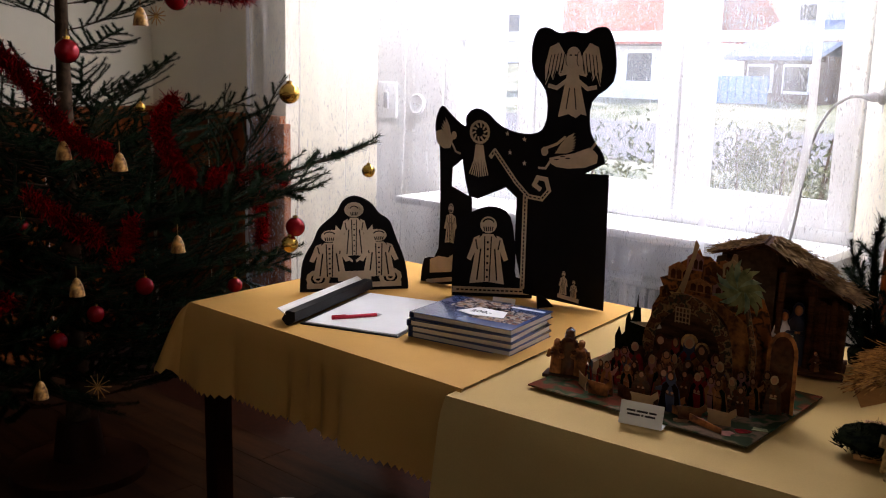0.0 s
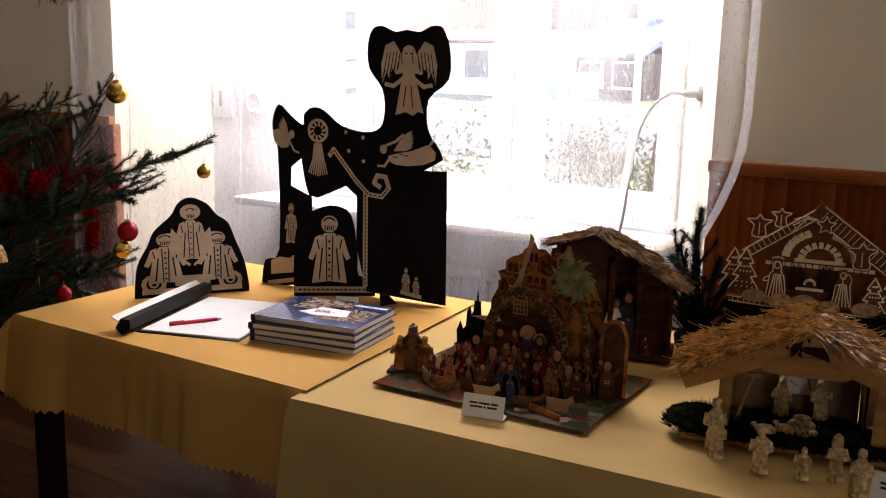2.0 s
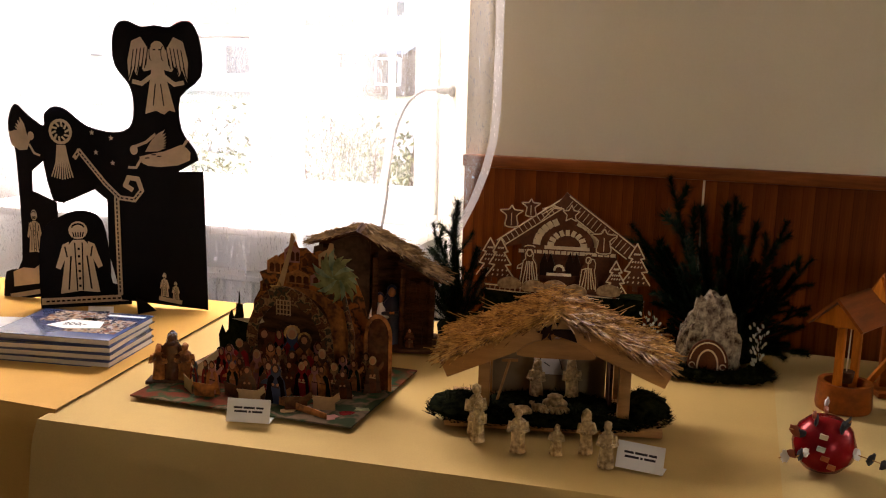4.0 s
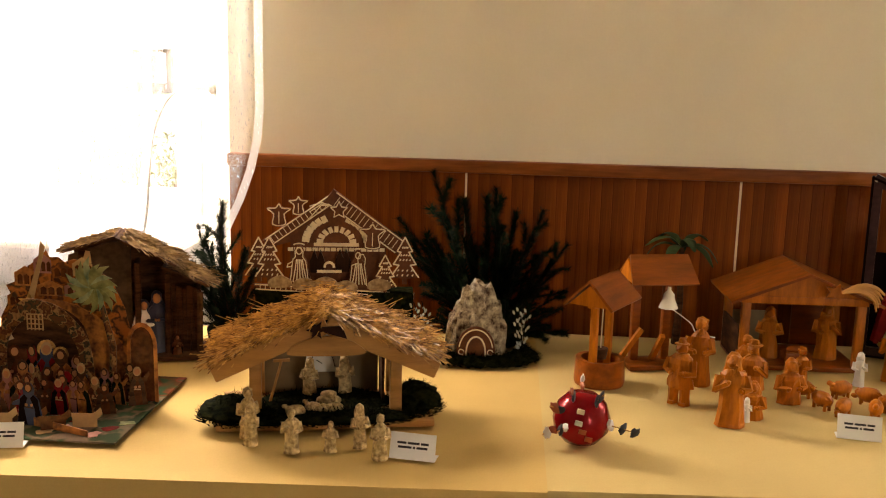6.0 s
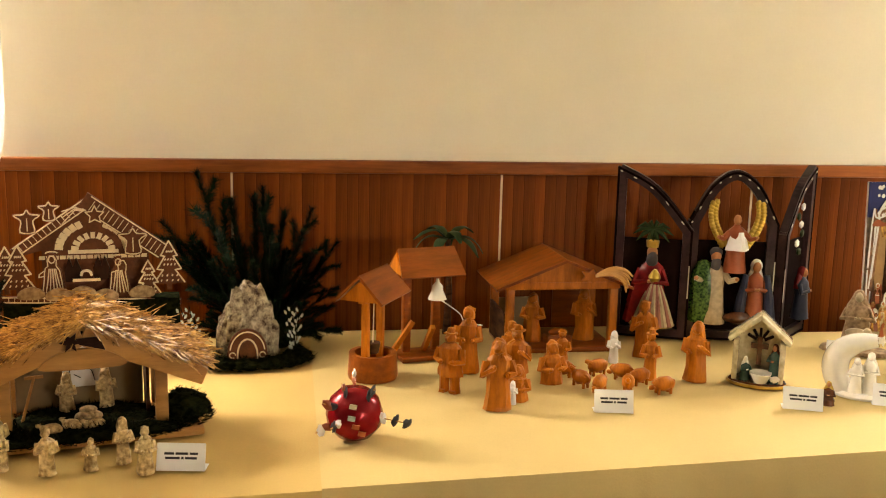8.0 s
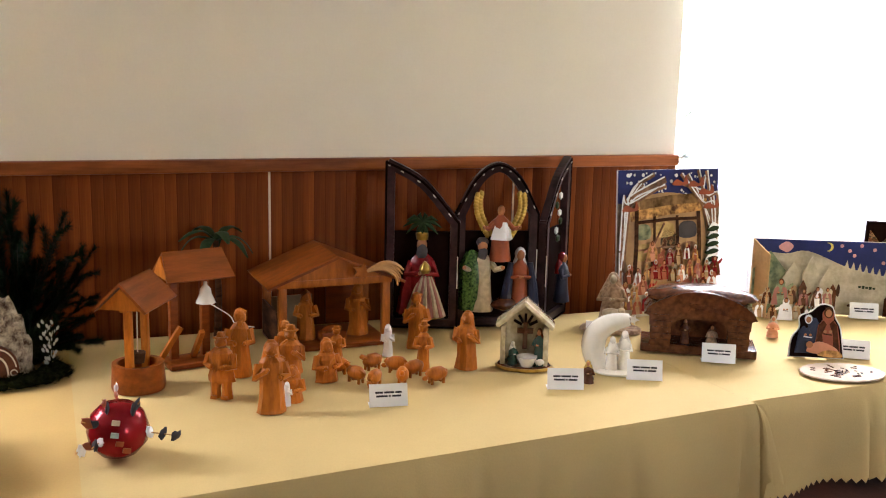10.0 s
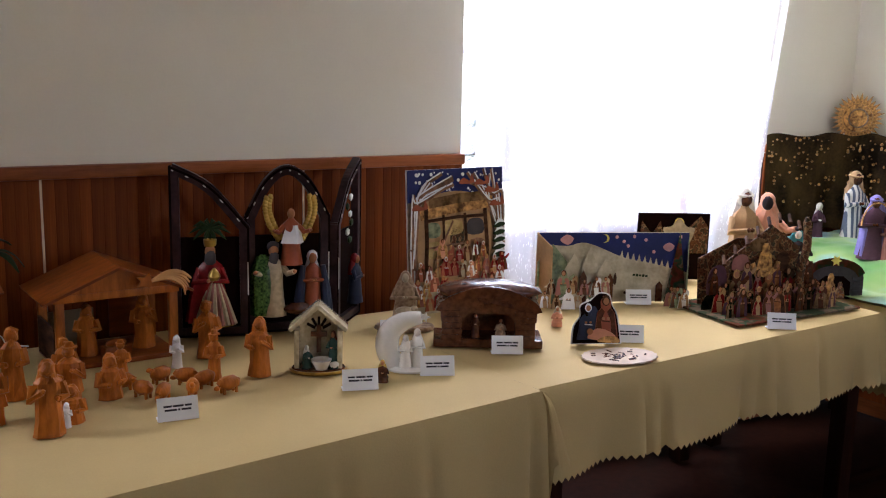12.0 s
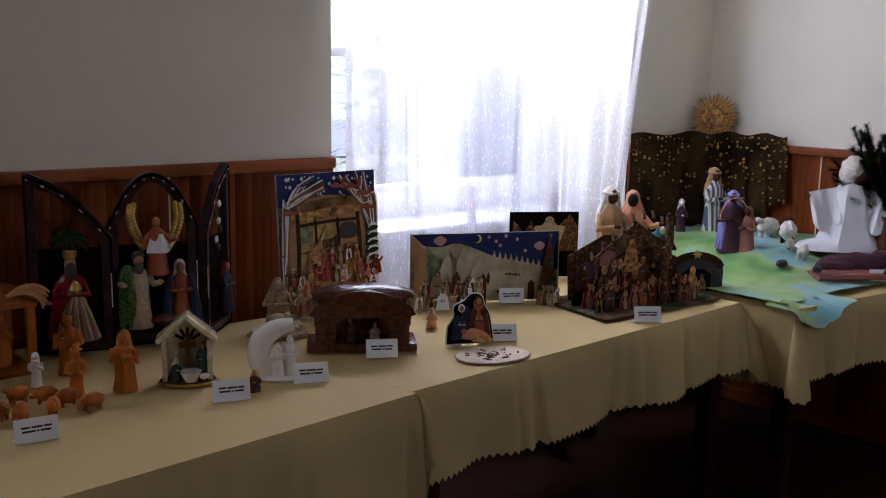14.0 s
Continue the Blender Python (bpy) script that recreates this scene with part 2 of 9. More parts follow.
def span(x0, x1, y0, y1, z0, z1):
    return block(((x0 + x1) / 2, (y0 + y1) / 2, (z0 + z1) / 2), (x1 - x0, y1 - y0, z1 - z0))


def prism(bm, pts, z0, z1):
    a, b = [bm.verts.new((*p, z0)) for p in pts], [bm.verts.new((*p, z1)) for p in pts]
    bm.faces.new(a[::-1]), bm.faces.new(b)
    n = len(a)
    for i in range(n):
        bm.faces.new((a[i], a[(i + 1) % n], b[(i + 1) % n], b[i]))
    return bm


structure("wall_west", span(WX - 0.3, WX, SY - 0.3, 3.4, 0, TOP), M["plaster"])
structure("wall_east", span(EX, EX + 0.3, SY - 0.3, 3.4, 0, TOP), M["plaster"])
structure("ceiling", span(WX - 0.3, EX + 0.3, SY - 0.3, 3.4, TOP, TOP + 0.2), M["white_plaster"])
floor = structure("floor", span(WX - 0.3, EX + 0.3, SY - 0.3, 3.4, -0.2, -0.012), M["dark_wood"])
# the window wall: piers between two splayed niches
bm = prism(NB(), [(WX, WALL), (-3.05, WALL), (-2.86, NICHE), (-2.86, 3.4), (WX, 3.4)], 0, TOP)
structure("wall_north_pier_west", bm, M["plaster"])
bm = prism(NB(), [(-0.477, WALL), (2.306, WALL), (2.46, NICHE), (2.46, 3.4), (-0.69, 3.4), (-0.69, NICHE)], 0, TOP)
structure("wall_north_pier_middle", bm, M["plaster"])
bm = prism(NB(), [(3.86, WALL), (EX, WALL), (EX, 3.4), (3.72, 3.4), (3.72, NICHE)], 0, TOP)
structure("wall_north_pier_east", bm, M["plaster"])
WINDOWS = [(-2.46, -1.97, -1.335, -0.70), (2.47, 3.09, 3.71)]
SILL, HEAD = 0.93, 2.38
for i, (x0, x1, n) in enumerate([(-2.86, -0.69, 3), (2.46, 3.72, 2)]):
    bm = span(x0, x1, NICHE, 3.4, 0, SILL - 0.03)
    box(bm, ((x0 + x1) / 2, (NICHE + 3.4) / 2, (HEAD + TOP) / 2), (x1 - x0, 3.4 - NICHE, TOP - HEAD))
    if i == 0:
        box(bm, ((x0 - 2.46) / 2, (NICHE + 3.4) / 2, (SILL + HEAD) / 2 - 0.015), (-2.46 - x0, 3.4 - NICHE, HEAD - SILL + 0.03))
    structure("wall_under_window", bm, M["white_plaster"])
# the unseen wall behind the camera: assumed window opening, dull plaster to cut bounce
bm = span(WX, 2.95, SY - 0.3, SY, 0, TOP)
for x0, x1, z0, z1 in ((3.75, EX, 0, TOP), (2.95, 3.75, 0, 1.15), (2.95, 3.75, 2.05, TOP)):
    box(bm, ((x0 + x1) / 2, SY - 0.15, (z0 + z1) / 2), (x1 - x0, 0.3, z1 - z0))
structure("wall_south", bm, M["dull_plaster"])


def window_unit(name, cuts):
    """A white framed window with sashes, glazing bars, panes, a sill and handles."""
    win = thing(name, "white framed window with tall glazed sashes", "window", (0, 0, 0), kind="structure")
    y = NICHE + 0.06
    x0, x1 = cuts[0], cuts[-1]
    fr = NB()
    for z in (SILL + 0.02, HEAD - 0.025):
        box(fr, ((x0 + x1) / 2, y, z), (x1 - x0, 0.07, 0.05), bev=0.006)
    for k, x in enumerate(cuts):
        box(fr, (x + (0.025 if k == 0 else -0.025 if x == x1 else 0), y, (SILL + HEAD) / 2), (0.05, 0.066, HEAD - SILL - 0.08), bev=0.006)
    part("window_frame", fr, M["pvc"], win)
    for a, b in zip(cuts, cuts[1:]):
        a, b = a + 0.005, b - 0.005
        sa = NB()
        for x in (a + 0.04, b - 0.04):
            box(sa, (x, y - 0.03, (SILL + HEAD) / 2), (0.08, 0.055, HEAD - SILL - 0.09), bev=0.008)
        for z, h in ((SILL + 0.09, 0.09), (HEAD - 0.09, 0.09), (1.59, 0.035)):
            box(sa, ((a + b) / 2, y - 0.028, z), (b - a - 0.15, 0.05, h), bev=0.006)
        sash = part("sash", sa, M["pvc"], win)
        for z0, z1 in ((SILL + 0.13, 1.575), (1.605, HEAD - 0.13)):
            pane = part("pane", block(((a + b) / 2, y - 0.02, (z0 + z1) / 2), (b - a - 0.15, 0.006, z1 - z0)), M["glass"], sash)
            pane.visible_shadow = False
        ha = tube(NB(), [(b - 0.03, y - 0.05, 1.5), (b - 0.03, y - 0.1, 1.5), (b - 0.03, y - 0.105, 1.38)], 0.009)
        part("window_handle", ha, M["pvc"], sash)
    part("window_sill", block(((x0 + x1) / 2, NICHE - 0.12, SILL - 0.015), (x1 - x0 + 0.02, 0.3, 0.03), bev=0.008), M["pvc"], win)
    return win


for i, cuts in enumerate(WINDOWS, 1):
    window_unit(f"window_{i}", cuts)


# ---- wainscot ----
def board_bm(w):
    """A narrow upright board with chamfered front edges."""
    bm, h, prof = NB(), 0.565, [(-w / 2, 0), (w / 2, 0), (w / 2, -0.0082), (w / 2 - 0.0018, -0.009), (-w / 2 + 0.0018, -0.009), (-w / 2, -0.0082)]
    a, b = [bm.verts.new((x, y, -h)) for x, y in prof], [bm.verts.new((x, y, h)) for x, y in prof]
    bm.faces.new(a), bm.faces.new(b[::-1])
    for i in range(6):
        bm.faces.new((a[i], b[i], b[(i + 1) % 6], a[(i + 1) % 6]))
    return bm


def wainscot(name, cuts, m):
    """Veneered boards with pale joint strips, a cap rail and a skirting, along local x."""
    w = thing(name, "brown striped veneer wainscot with a moulded cap rail", "wainscot", kind="structure")
    w.matrix_basis = m
    for a, b in zip(cuts, cuts[1:]):
        pn = part("panel", block(((a + b) / 2, -0.004, 0.63), (b - a - 0.006, 0.008, 1.13)), M["dark_wood"], w)
        n = max(3, round((b - a - 0.006) / 0.031))
        bw = (b - a - 0.006) / n
        me = mesh_of("board", board_bm(bw), M["panel"], False)
        for k in range(n):
            ob = new("board", me)
            ob.parent, ob.location = pn, (a + 0.003 + (k + 0.5) * bw, -0.008, 0.63)
    for a in cuts[1:-1]:
        part("joint_strip", block((a, -0.011, 0.63), (0.006, 0.014, 1.13)), M["joint"], w)
    x0, x1 = cuts[0], cuts[-1]
    part("cap_rail", block(((x0 + x1) / 2, -0.016, 1.214), (x1 - x0, 0.032, 0.036), bev=0.007), M["rail"], w)
    part("skirting", block(((x0 + x1) / 2, -0.011, 0.035), (x1 - x0, 0.022, 0.07), bev=0.005), M["rail"], w)
    return w


wainscot("wainscot_middle", [-0.477, 0.21, 0.964, 1.718, 2.306], pose(0, WALL, 0))
wainscot("wainscot_west_pier", [WX + 0.02, -3.62, -3.05], pose(0, WALL, 0))
wainscot("wainscot_east_pier", [3.86, EX - 0.02], pose(0, WALL, 0))
wainscot("wainscot_east", [0.03, 0.6, 1.35, 2.1, 2.85, 3.6], pose(EX, WALL - 0.0, 0, 0, 0, -90))
wainscot("wainscot_west", [-3.6, -2.85, -2.1, -1.35, -0.6, -0.03], pose(WX, WALL, 0, 0, 0, 90))
# wooden post at the niche's edge
structure("trim_niche_edge", block((-3.04, WALL - 0.02, 0.6), (0.05, 0.04, 1.2), bev=0.006), M["rail"])


# ---- tables and cloths ----
def drape(name, label, corners, z, front, left=0.0, right=0.0, seed=0, material="cloth", flare=0.07):
    """A tablecloth: a flat top and hanging sides with soft folds and a zigzag cut hem."""
    rnd = random.Random(seed)
    bm = NB()
    FL, FR, BR, BL = [Vector(c) for c in corners]
    gx, gy = 90, 56
    creases = [(rnd.uniform(0.1, 0.9), rnd.uniform(-0.25, 0.25), rnd.choice((0, 1)), rnd.uniform(0.0008, 0.0016)) for _ in range(9)]

    def crease(u, v):
        h = 0.0
        for c, k, ax, a in creases:
            d = (u - c - k * v) * 1.4 if ax else (v - c - k * u) * 0.9
            h += a * math.exp(-(d / 0.012) ** 2) * max(0.0, noise.noise((c * 9 + (v if ax else u) * 2.5, seed, k * 5)) + 0.3)
        return h

    grid = [[bm.verts.new((*((FL.lerp(FR, i / gx)).lerp(BL.lerp(BR, i / gx), j / gy)), z + (0.0009 * noise.noise((i * 0.15 + seed, j * 0.16, 3)) + crease(i / gx, j / gy) if 0 < i < gx and 0 < j < gy else 0))) for i in range(gx + 1)] for j in range(gy + 1)]
    for j in range(gy):
        for i in range(gx):
            bm.faces.new((grid[j][i], grid[j][i + 1], grid[j + 1][i + 1], grid[j + 1][i]))
    rail, step = [], 0.011

    def side(a, b, h):
        d = b - a
        n = Vector((d.y, -d.x)).normalized()
        k = max(2, int(d.length / step))
        rail.extend([(a.lerp(b, i / k), n, h, 0.0) for i in range(k + 1)])
        return n

    def fan(p, n0, n1, h):
        for i in range(1, 12):
            s = i / 12
            rail.append((p, (n0.lerp(n1, s)).normalized(), h * (1 + 0.12 * math.sin(math.pi * s)), math.sin(math.pi * s)))

    nf = Vector(((FR - FL).y, -(FR - FL).x)).normalized()
    if left:
        nl = side(BL, FL, left)
        fan(FL, nl, nf, (left + front) / 2)
    side(FL, FR, front)
    if right:
        d = BR - FR
        fan(FR, nf, Vector((d.y, -d.x)).normalized(), (right + front) / 2)
        side(FR, BR, right)
    valleys = [(rnd.uniform(0.0, 1.8), rnd.uniform(0.012, 0.03), rnd.uniform(0.010, 0.022)) for _ in range(11)]
    rows, p1, p2, run, last = 9, rnd.random() * 6, rnd.random() * 6, 0.0, None
    cols = []
    for i, (p, n, h, c) in enumerate(rail):
        run += (p - last).length if last is not None else 0
        run += 0.012 if c else 0
        last = p
        fold = 0.015 * math.sin(run * 11 + p1) + 0.012 * math.sin(run * 23 + p2) * (0.5 + noise.noise((run * 2, seed, 4))) + 0.04 * noise.noise((run * 5.5, seed, 0))
        fold -= sum(a * math.exp(-((run - c) / w) ** 2) for c, a, w in valleys)
        col = []
        for k in range(rows + 1):
            s = k / rows
            out = 0.004 + 0.01 * min(1, s * 6) + (fold + 0.035) * s ** 0.9 + flare * c * s ** 0.8
            zz = z - h * s - (0.0 if k else -0.0005)
            if k == rows:
                zz += 0.006 if i % 2 else -0.006
            q = p + n * (out if k else 0)
            col.append(bm.verts.new((q.x, q.y, zz)))
        cols.append(col)
    for a, b in zip(cols, cols[1:]):
        for k in range(rows):
            try:
                bm.faces.new((a[k], b[k], b[k + 1], a[k + 1]))
            except ValueError:
                pass
    return solid(name, bm, M[material], label, "tablecloth", group="tablecloths")


def table(corners, z):
    xs, ys = [c[0] for c in corners], [c[1] for c in corners]
    cx, cy = sum(xs) / 4, sum(ys) / 4
    t = thing("exhibition_table", "dark-stained wooden table under a pale cloth", "table", (cx, cy, 0), group="tables along the wall")
    ins = [Vector((x - cx, y - cy)) * 0.985 for x, y in corners]
    bm = prism(NB(), ins, z - 0.032, z - 0.004)
    part("tabletop", bm, M["dark_wood"], t)
    for p in ins:
        q = p * 0.9
        part("leg", block((q.x, q.y, (z - 0.032) / 2), (0.06, 0.06, z - 0.034), bev=0.006), M["dark_wood"], t)
    for a, b in ((0, 1), (1, 2), (2, 3), (3, 0)):
        p, q = ins[a] * 0.9, ins[b] * 0.9
        d = q - p
        part("apron", block(((p.x + q.x) / 2, (p.y + q.y) / 2, z - 0.085), (d.length - 0.07, 0.022, 0.1), (0, 0, math.degrees(math.atan2(d.y, d.x)))), M["dark_wood"], t)
    return t


T_A = [(-2.06, 1.42), (-0.985, 1.415), (-1.10, 2.36), (-2.12, 2.34)]
T_B = [(-0.995, 1.372), (0.449, 1.474), (0.424, 2.48), (-1.112, 2.40)]
T_C = [(0.446, 1.474), (1.885, 1.583), (1.81, 2.53), (0.42, 2.51)]
T_D = [(1.89, 1.605), (3.385, 1.668), (3.36, 2.44), (1.82, 2.44)]
T_E = [(3.46, 1.495), (4.42, 1.385), (4.42, 2.5), (3.46, 2.5)]
for c, z in ((T_A, 0.757), (T_B, 0.75), (T_C, 0.753), (T_D, 0.75), (T_E, 0.75)):
    table(c, z)
drape("tablecloth", "mustard yellow tablecloth with a zigzag cut hem", T_A, 0.7605, 0.225, left=0.15, seed=1)
drape("tablecloth", "mustard yellow tablecloth hanging over a joined table", T_B, 0.753, 0.27, seed=2, material="cloth_warm_lit")
drape("tablecloth", "pale yellow tablecloth with long hanging front", T_C, 0.7565, 0.27, right=0.06, seed=3, material="cloth_pale_lit", flare=0.03)
drape("tablecloth", "cream tablecloth with a flared hanging corner", T_D, 0.7535, 0.225, right=0.27, seed=4, material="cloth_pale_lit")
drape("tablecloth", "cream tablecloth on the corner table", T_E, 0.7535, 0.24, left=0.28, seed=5, material="cloth_pale_lit")
TZ = 0.7585


# ---- curtains ----
def curtain(name, x0, x1, pull, seed, y=2.5, hem=0.45, folds=9, material="veil", slant=0.0):
    cur = thing(name, "sheer white net curtain with woven flecks", "curtain", group="net curtains")
    bm = NB()
    n, rows = 300, 26
    cols = []
    for i in range(n + 1):
        u = i / n
        col = []
        for k in range(rows + 1):
            z = hem + (2.6 - hem) * k / rows
            low = max(0.0, min(1.0, (1.35 - z) / 0.6))
            amp = 0.75 + 0.4 * noise.noise((u * 6, seed, 1))
            x = x0 + (x1 - x0) * u - (pull * low ** 1.8 + slant * (2.6 - z)) * u ** 5 + amp * 0.035 * math.sin(u * folds * 6.28 + seed) + 0.03 * low * noise.noise((u * 4, z, seed))
            yy = y + amp * 0.026 * math.cos(u * folds * 6.28 + seed) + 0.012 * math.sin(u * folds * 17.1) - 0.012 * low
            col.append(bm.verts.new((x, yy, z)))
        cols.append(col)
    for a, b in zip(cols, cols[1:]):
        for k in range(rows):
            bm.faces.new((a[k], b[k], b[k + 1], a[k + 1]))
    part("net", bm, M[material], cur)
    # hemmed side edges and lace hem
    for c in (cols_edge(x0, x1, pull, seed, y, hem, folds, u, slant) for u in (0.0, 1.0)):
        part("side_hem", c, M["thick_veil"], cur)
    lace = NB()
    for i in range(int((x1 - x0 - pull) / 0.05)):
        xx = x0 + 0.03 + i * 0.05
        sheet(lace, [(xx - 0.025, hem + 0.01), (xx, hem - 0.035), (xx + 0.025, hem + 0.01)], 0.001, y)
    part("lace_hem", lace, M["thick_veil"], cur)
    part("curtain_rail", tube(NB(), [(x0 - 0.08, y, 2.62), (x1 + 0.08, y, 2.62)], 0.012), M["pvc"], cur)
    return cur


def cols_edge(x0, x1, pull, seed, y, hem, folds, u, slant):
    bm, prev = NB(), None
    for k in range(27):
        z = hem + (2.6 - hem) * k / 26
        low = max(0.0, min(1.0, (1.35 - z) / 0.6))
        amp = 0.75 + 0.4 * noise.noise((u * 6, seed, 1))
        x = x0 + (x1 - x0) * u - (pull * low ** 1.8 + slant * (2.6 - z)) * u ** 5 + amp * 0.035 * math.sin(u * folds * 6.28 + seed) + 0.03 * low * noise.noise((u * 4, z, seed))
        yy = y + amp * 0.026 * math.cos(u * folds * 6.28 + seed) + 0.012 * math.sin(u * folds * 17.1) - 0.012 * low - 0.002
        row = [bm.verts.new((x + d, yy, z)) for d in (-0.012, 0.012)]
        if prev:
            bm.faces.new((prev[0], prev[1], row[1], row[0]))
        prev = row
    return bm


curtain("net_curtain", -3.24, -0.70, 0.16, 1.3, folds=8)
curtain("net_curtain", -0.98, -0.375, 0.30, 2.1, y=2.47, folds=2)
curtain("net_curtain", 2.34, 3.97, 0.06, 4.4, folds=6, hem=0.45, material="dense_veil", slant=0.15)

# radiator, switch, socket, plug with cable under and beside the first window
rad = thing("radiator", "white ribbed panel radiator under the window", "radiator", (-1.55, 2.88, 0.12))
for i in range(24):
    part("rib", block((-0.46 + i * 0.04, 0, 0.3), (0.03, 0.06, 0.56), bev=0.008), M["pvc"], rad)
part("top_grille", block((0, 0, 0.595), (0.98, 0.09, 0.02), bev=0.004), M["pvc"], rad)
for x in (-0.4, 0.4):
    part("wall_bracket", block((x, 0.05, -0.02), (0.03, 0.06, 0.2)), M["pvc"], rad)
    part("foot", block((x, 0, -0.07), (0.03, 0.05, 0.1)), M["pvc"], rad)
sw = thing("light_switch", "white plastic wall switch on the niche wall", "switch", (-2.79, 2.955, 1.31))
part("plate", block((0, 0, 0), (0.12, 0.012, 0.16), bev=0.005), M["pvc"], sw)
part("rocker", block((0, -0.009, 0), (0.025, 0.01, 0.07), bev=0.003), M["grey_plastic"], sw)
so = thing("wall_socket", "round grey wall socket on the niche wall", "socket", (-2.60, 2.955, 1.30))
part("plate", lathe(NB(), [(0.045, 0), (0.045, 0.008), (0.04, 0.012), (0.03, 0.006)], 24), M["pvc"], so, m=pose(0, 0, 0, 90))
for x in (-0.01, 0.01):
    part("contact_hole", block((x, -0.011, 0), (0.006, 0.01, 0.006)), M["grey_plastic"], so)
plug = thing("wall_plug", "grey plug and hanging cable on the window reveal", "plug", (-0.575, 2.755, 1.41), 30)
part("plate", block((0.006, 0, 0), (0.012, 0.06, 0.1), bev=0.004), M["grey_plastic"], plug)
part("plug_body", lathe(NB(), [(0.022, 0), (0.022, 0.012), (0.013, 0.02), (0.016, 0.03), (0.012, 0.045), (0.006, 0.06)], 14), M["grey_plastic"], plug, m=pose(0, 0, 0, 0, -90))
cable = spline([(-0.06, 0, 0), (-0.1, 0, -0.005), (-0.15, 0, -0.05), (-0.19, 0, -0.16), (-0.21, 0, -0.35), (-0.235, 0, -0.6), (-0.24, 0, -1.38)], 5, closed=False)
part("cable", tube(NB(), cable, 0.0045, 8), M["grey_plastic"], plug)

# ---- outdoors ----
M.update(
    grass=mat("grass", (0.10, 0.13, 0.05), 0.9, vary=0.4, scale=0.8, second=(0.3, 0.3, 0.22)),
    asphalt=mat("asphalt", (0.12, 0.12, 0.12), 0.9, vary=0.2),
    house_wall=mat("house_wall", (0.72, 0.68, 0.6), 0.9, vary=0.08, scale=1.5),
    red_tile=mat("red_tile", (0.38, 0.09, 0.05), 0.8, vary=0.3, scale=3, rand=0.1),
    barn=mat("barn", (0.09, 0.065, 0.05), 0.9, vary=0.4, stretch=(3, 3, 0.2)),
    slate=mat("slate", (0.16, 0.2, 0.27), 0.6, vary=0.2),
    blue_fence=mat("blue_fence", (0.18, 0.3, 0.5), 0.6, vary=0.2),
    leaf=mat("leaf", (0.03, 0.055, 0.012), 0.6, vary=0.5, scale=14, second=(0.10, 0.115, 0.03)),
    bark=mat("bark", (0.06, 0.036, 0.02), 0.9, vary=0.4, scale=30, bump=0.6, spec=0.1),
    dark_pane=mat("dark_pane", (0.05, 0.06, 0.07), 0.15, vary=0.1),
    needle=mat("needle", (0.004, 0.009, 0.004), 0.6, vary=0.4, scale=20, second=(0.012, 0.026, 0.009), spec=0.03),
)


def hill(x, y):
    return -0.9 + 0.085 * min(max(0.0, y - 3.5), 60)


bm = NB()
gx = [-90 + 6 * i for i in range(31)]
gy = [3.42, 5, 8, 12, 18, 26, 36, 50, 64, 120, 400, 2500]
vs = [[bm.verts.new((x * (1 + max(0, y - 60) / 60), y, hill(x, y))) for x in gx] for y in gy]
for a, b in zip(vs, vs[1:]):
    for i in range(len(gx) - 1):
        bm.faces.new((a[i], a[i + 1], b[i + 1], b[i]))
structure("ground", bm, M["grass"], True)
# pale yard out of view, added to bounce sunlight up through the windows
M["bounce_paving"] = mat("bounce_paving", (0.30, 0.29, 0.27), 0.9, vary=0.12, scale=1.5)
yard = NB()
prev = None
for y in (3.44, 5, 8, 11.5):
    row = [yard.verts.new((x, y, hill(0, y) + 0.02)) for x in (-14, 14)]
    if prev:
        yard.faces.new((prev[0], prev[1], row[1], row[0]))
    prev = row
structure("pavement", yard, M["bounce_paving"], True)
road = NB()
prev = None
for i in range(30):
    x, y = -30 + i * 2, 16 + 0.004 * (i - 12) ** 2 * 2
    row = [road.verts.new((x, y + d, hill(x, y + d) + 0.03)) for d in (-2.2, 2.2)]
    if prev:
        road.faces.new((prev[0], row[0], row[1], prev[1]))
    prev = row
structure("road", road, M["asphalt"], True)


def house(label, x, y, w, d, h, roof, rz, wall="house_wall", tile="red_tile", group="houses across the road"):
    z = hill(x, y) - 0.2
    ho = thing("house", label, "house", (x, y, z), rz, group=group)
    part("wall", block((0, 0, h / 2), (w, d, h)), M[wall], ho)
    for sg in (-1, 1):
        part("eaves_board", block((0, sg * (d / 2 + 0.02), h - 0.06), (w + 0.5, 0.05, 0.14)), M["barn"], ho)
    rf = NB()
    prof = [(-d / 2 - 0.4, h - 0.1), (0, h + roof), (d / 2 + 0.4, h - 0.1), (d / 2 + 0.4, h), (0, h + roof + 0.14), (-d / 2 - 0.4, h)]
    sheet(rf, prof, w + 0.7, -(w + 0.7) / 2, m=pose(0, 0, 0, 0, 0, 90))
    part("roof", rf, M[tile], ho)
    part("chimney", block((w * 0.2, 0.2, h + roof), (0.5, 0.5, 1.0)), M["house_wall"], ho)
    n = max(2, int(w / 2.2))
    for lev in range(max(1, int(h / 2.7))):
        for i in range(n):
            xx = -w / 2 + (i + 0.5) * w / n
            wi = part("window", block((xx, -d / 2 - 0.02, min(1.5, h * 0.55) + 2.7 * lev), (0.95, 0.06, min(1.2, h * 0.6)), bev=0.02), M["pvc"], ho)
            part("pane", block((xx, -d / 2 - 0.055, min(1.5, h * 0.55) + 2.7 * lev), (0.78, 0.02, min(1.02, h * 0.48))), M["dark_pane"], wi)
    return ho


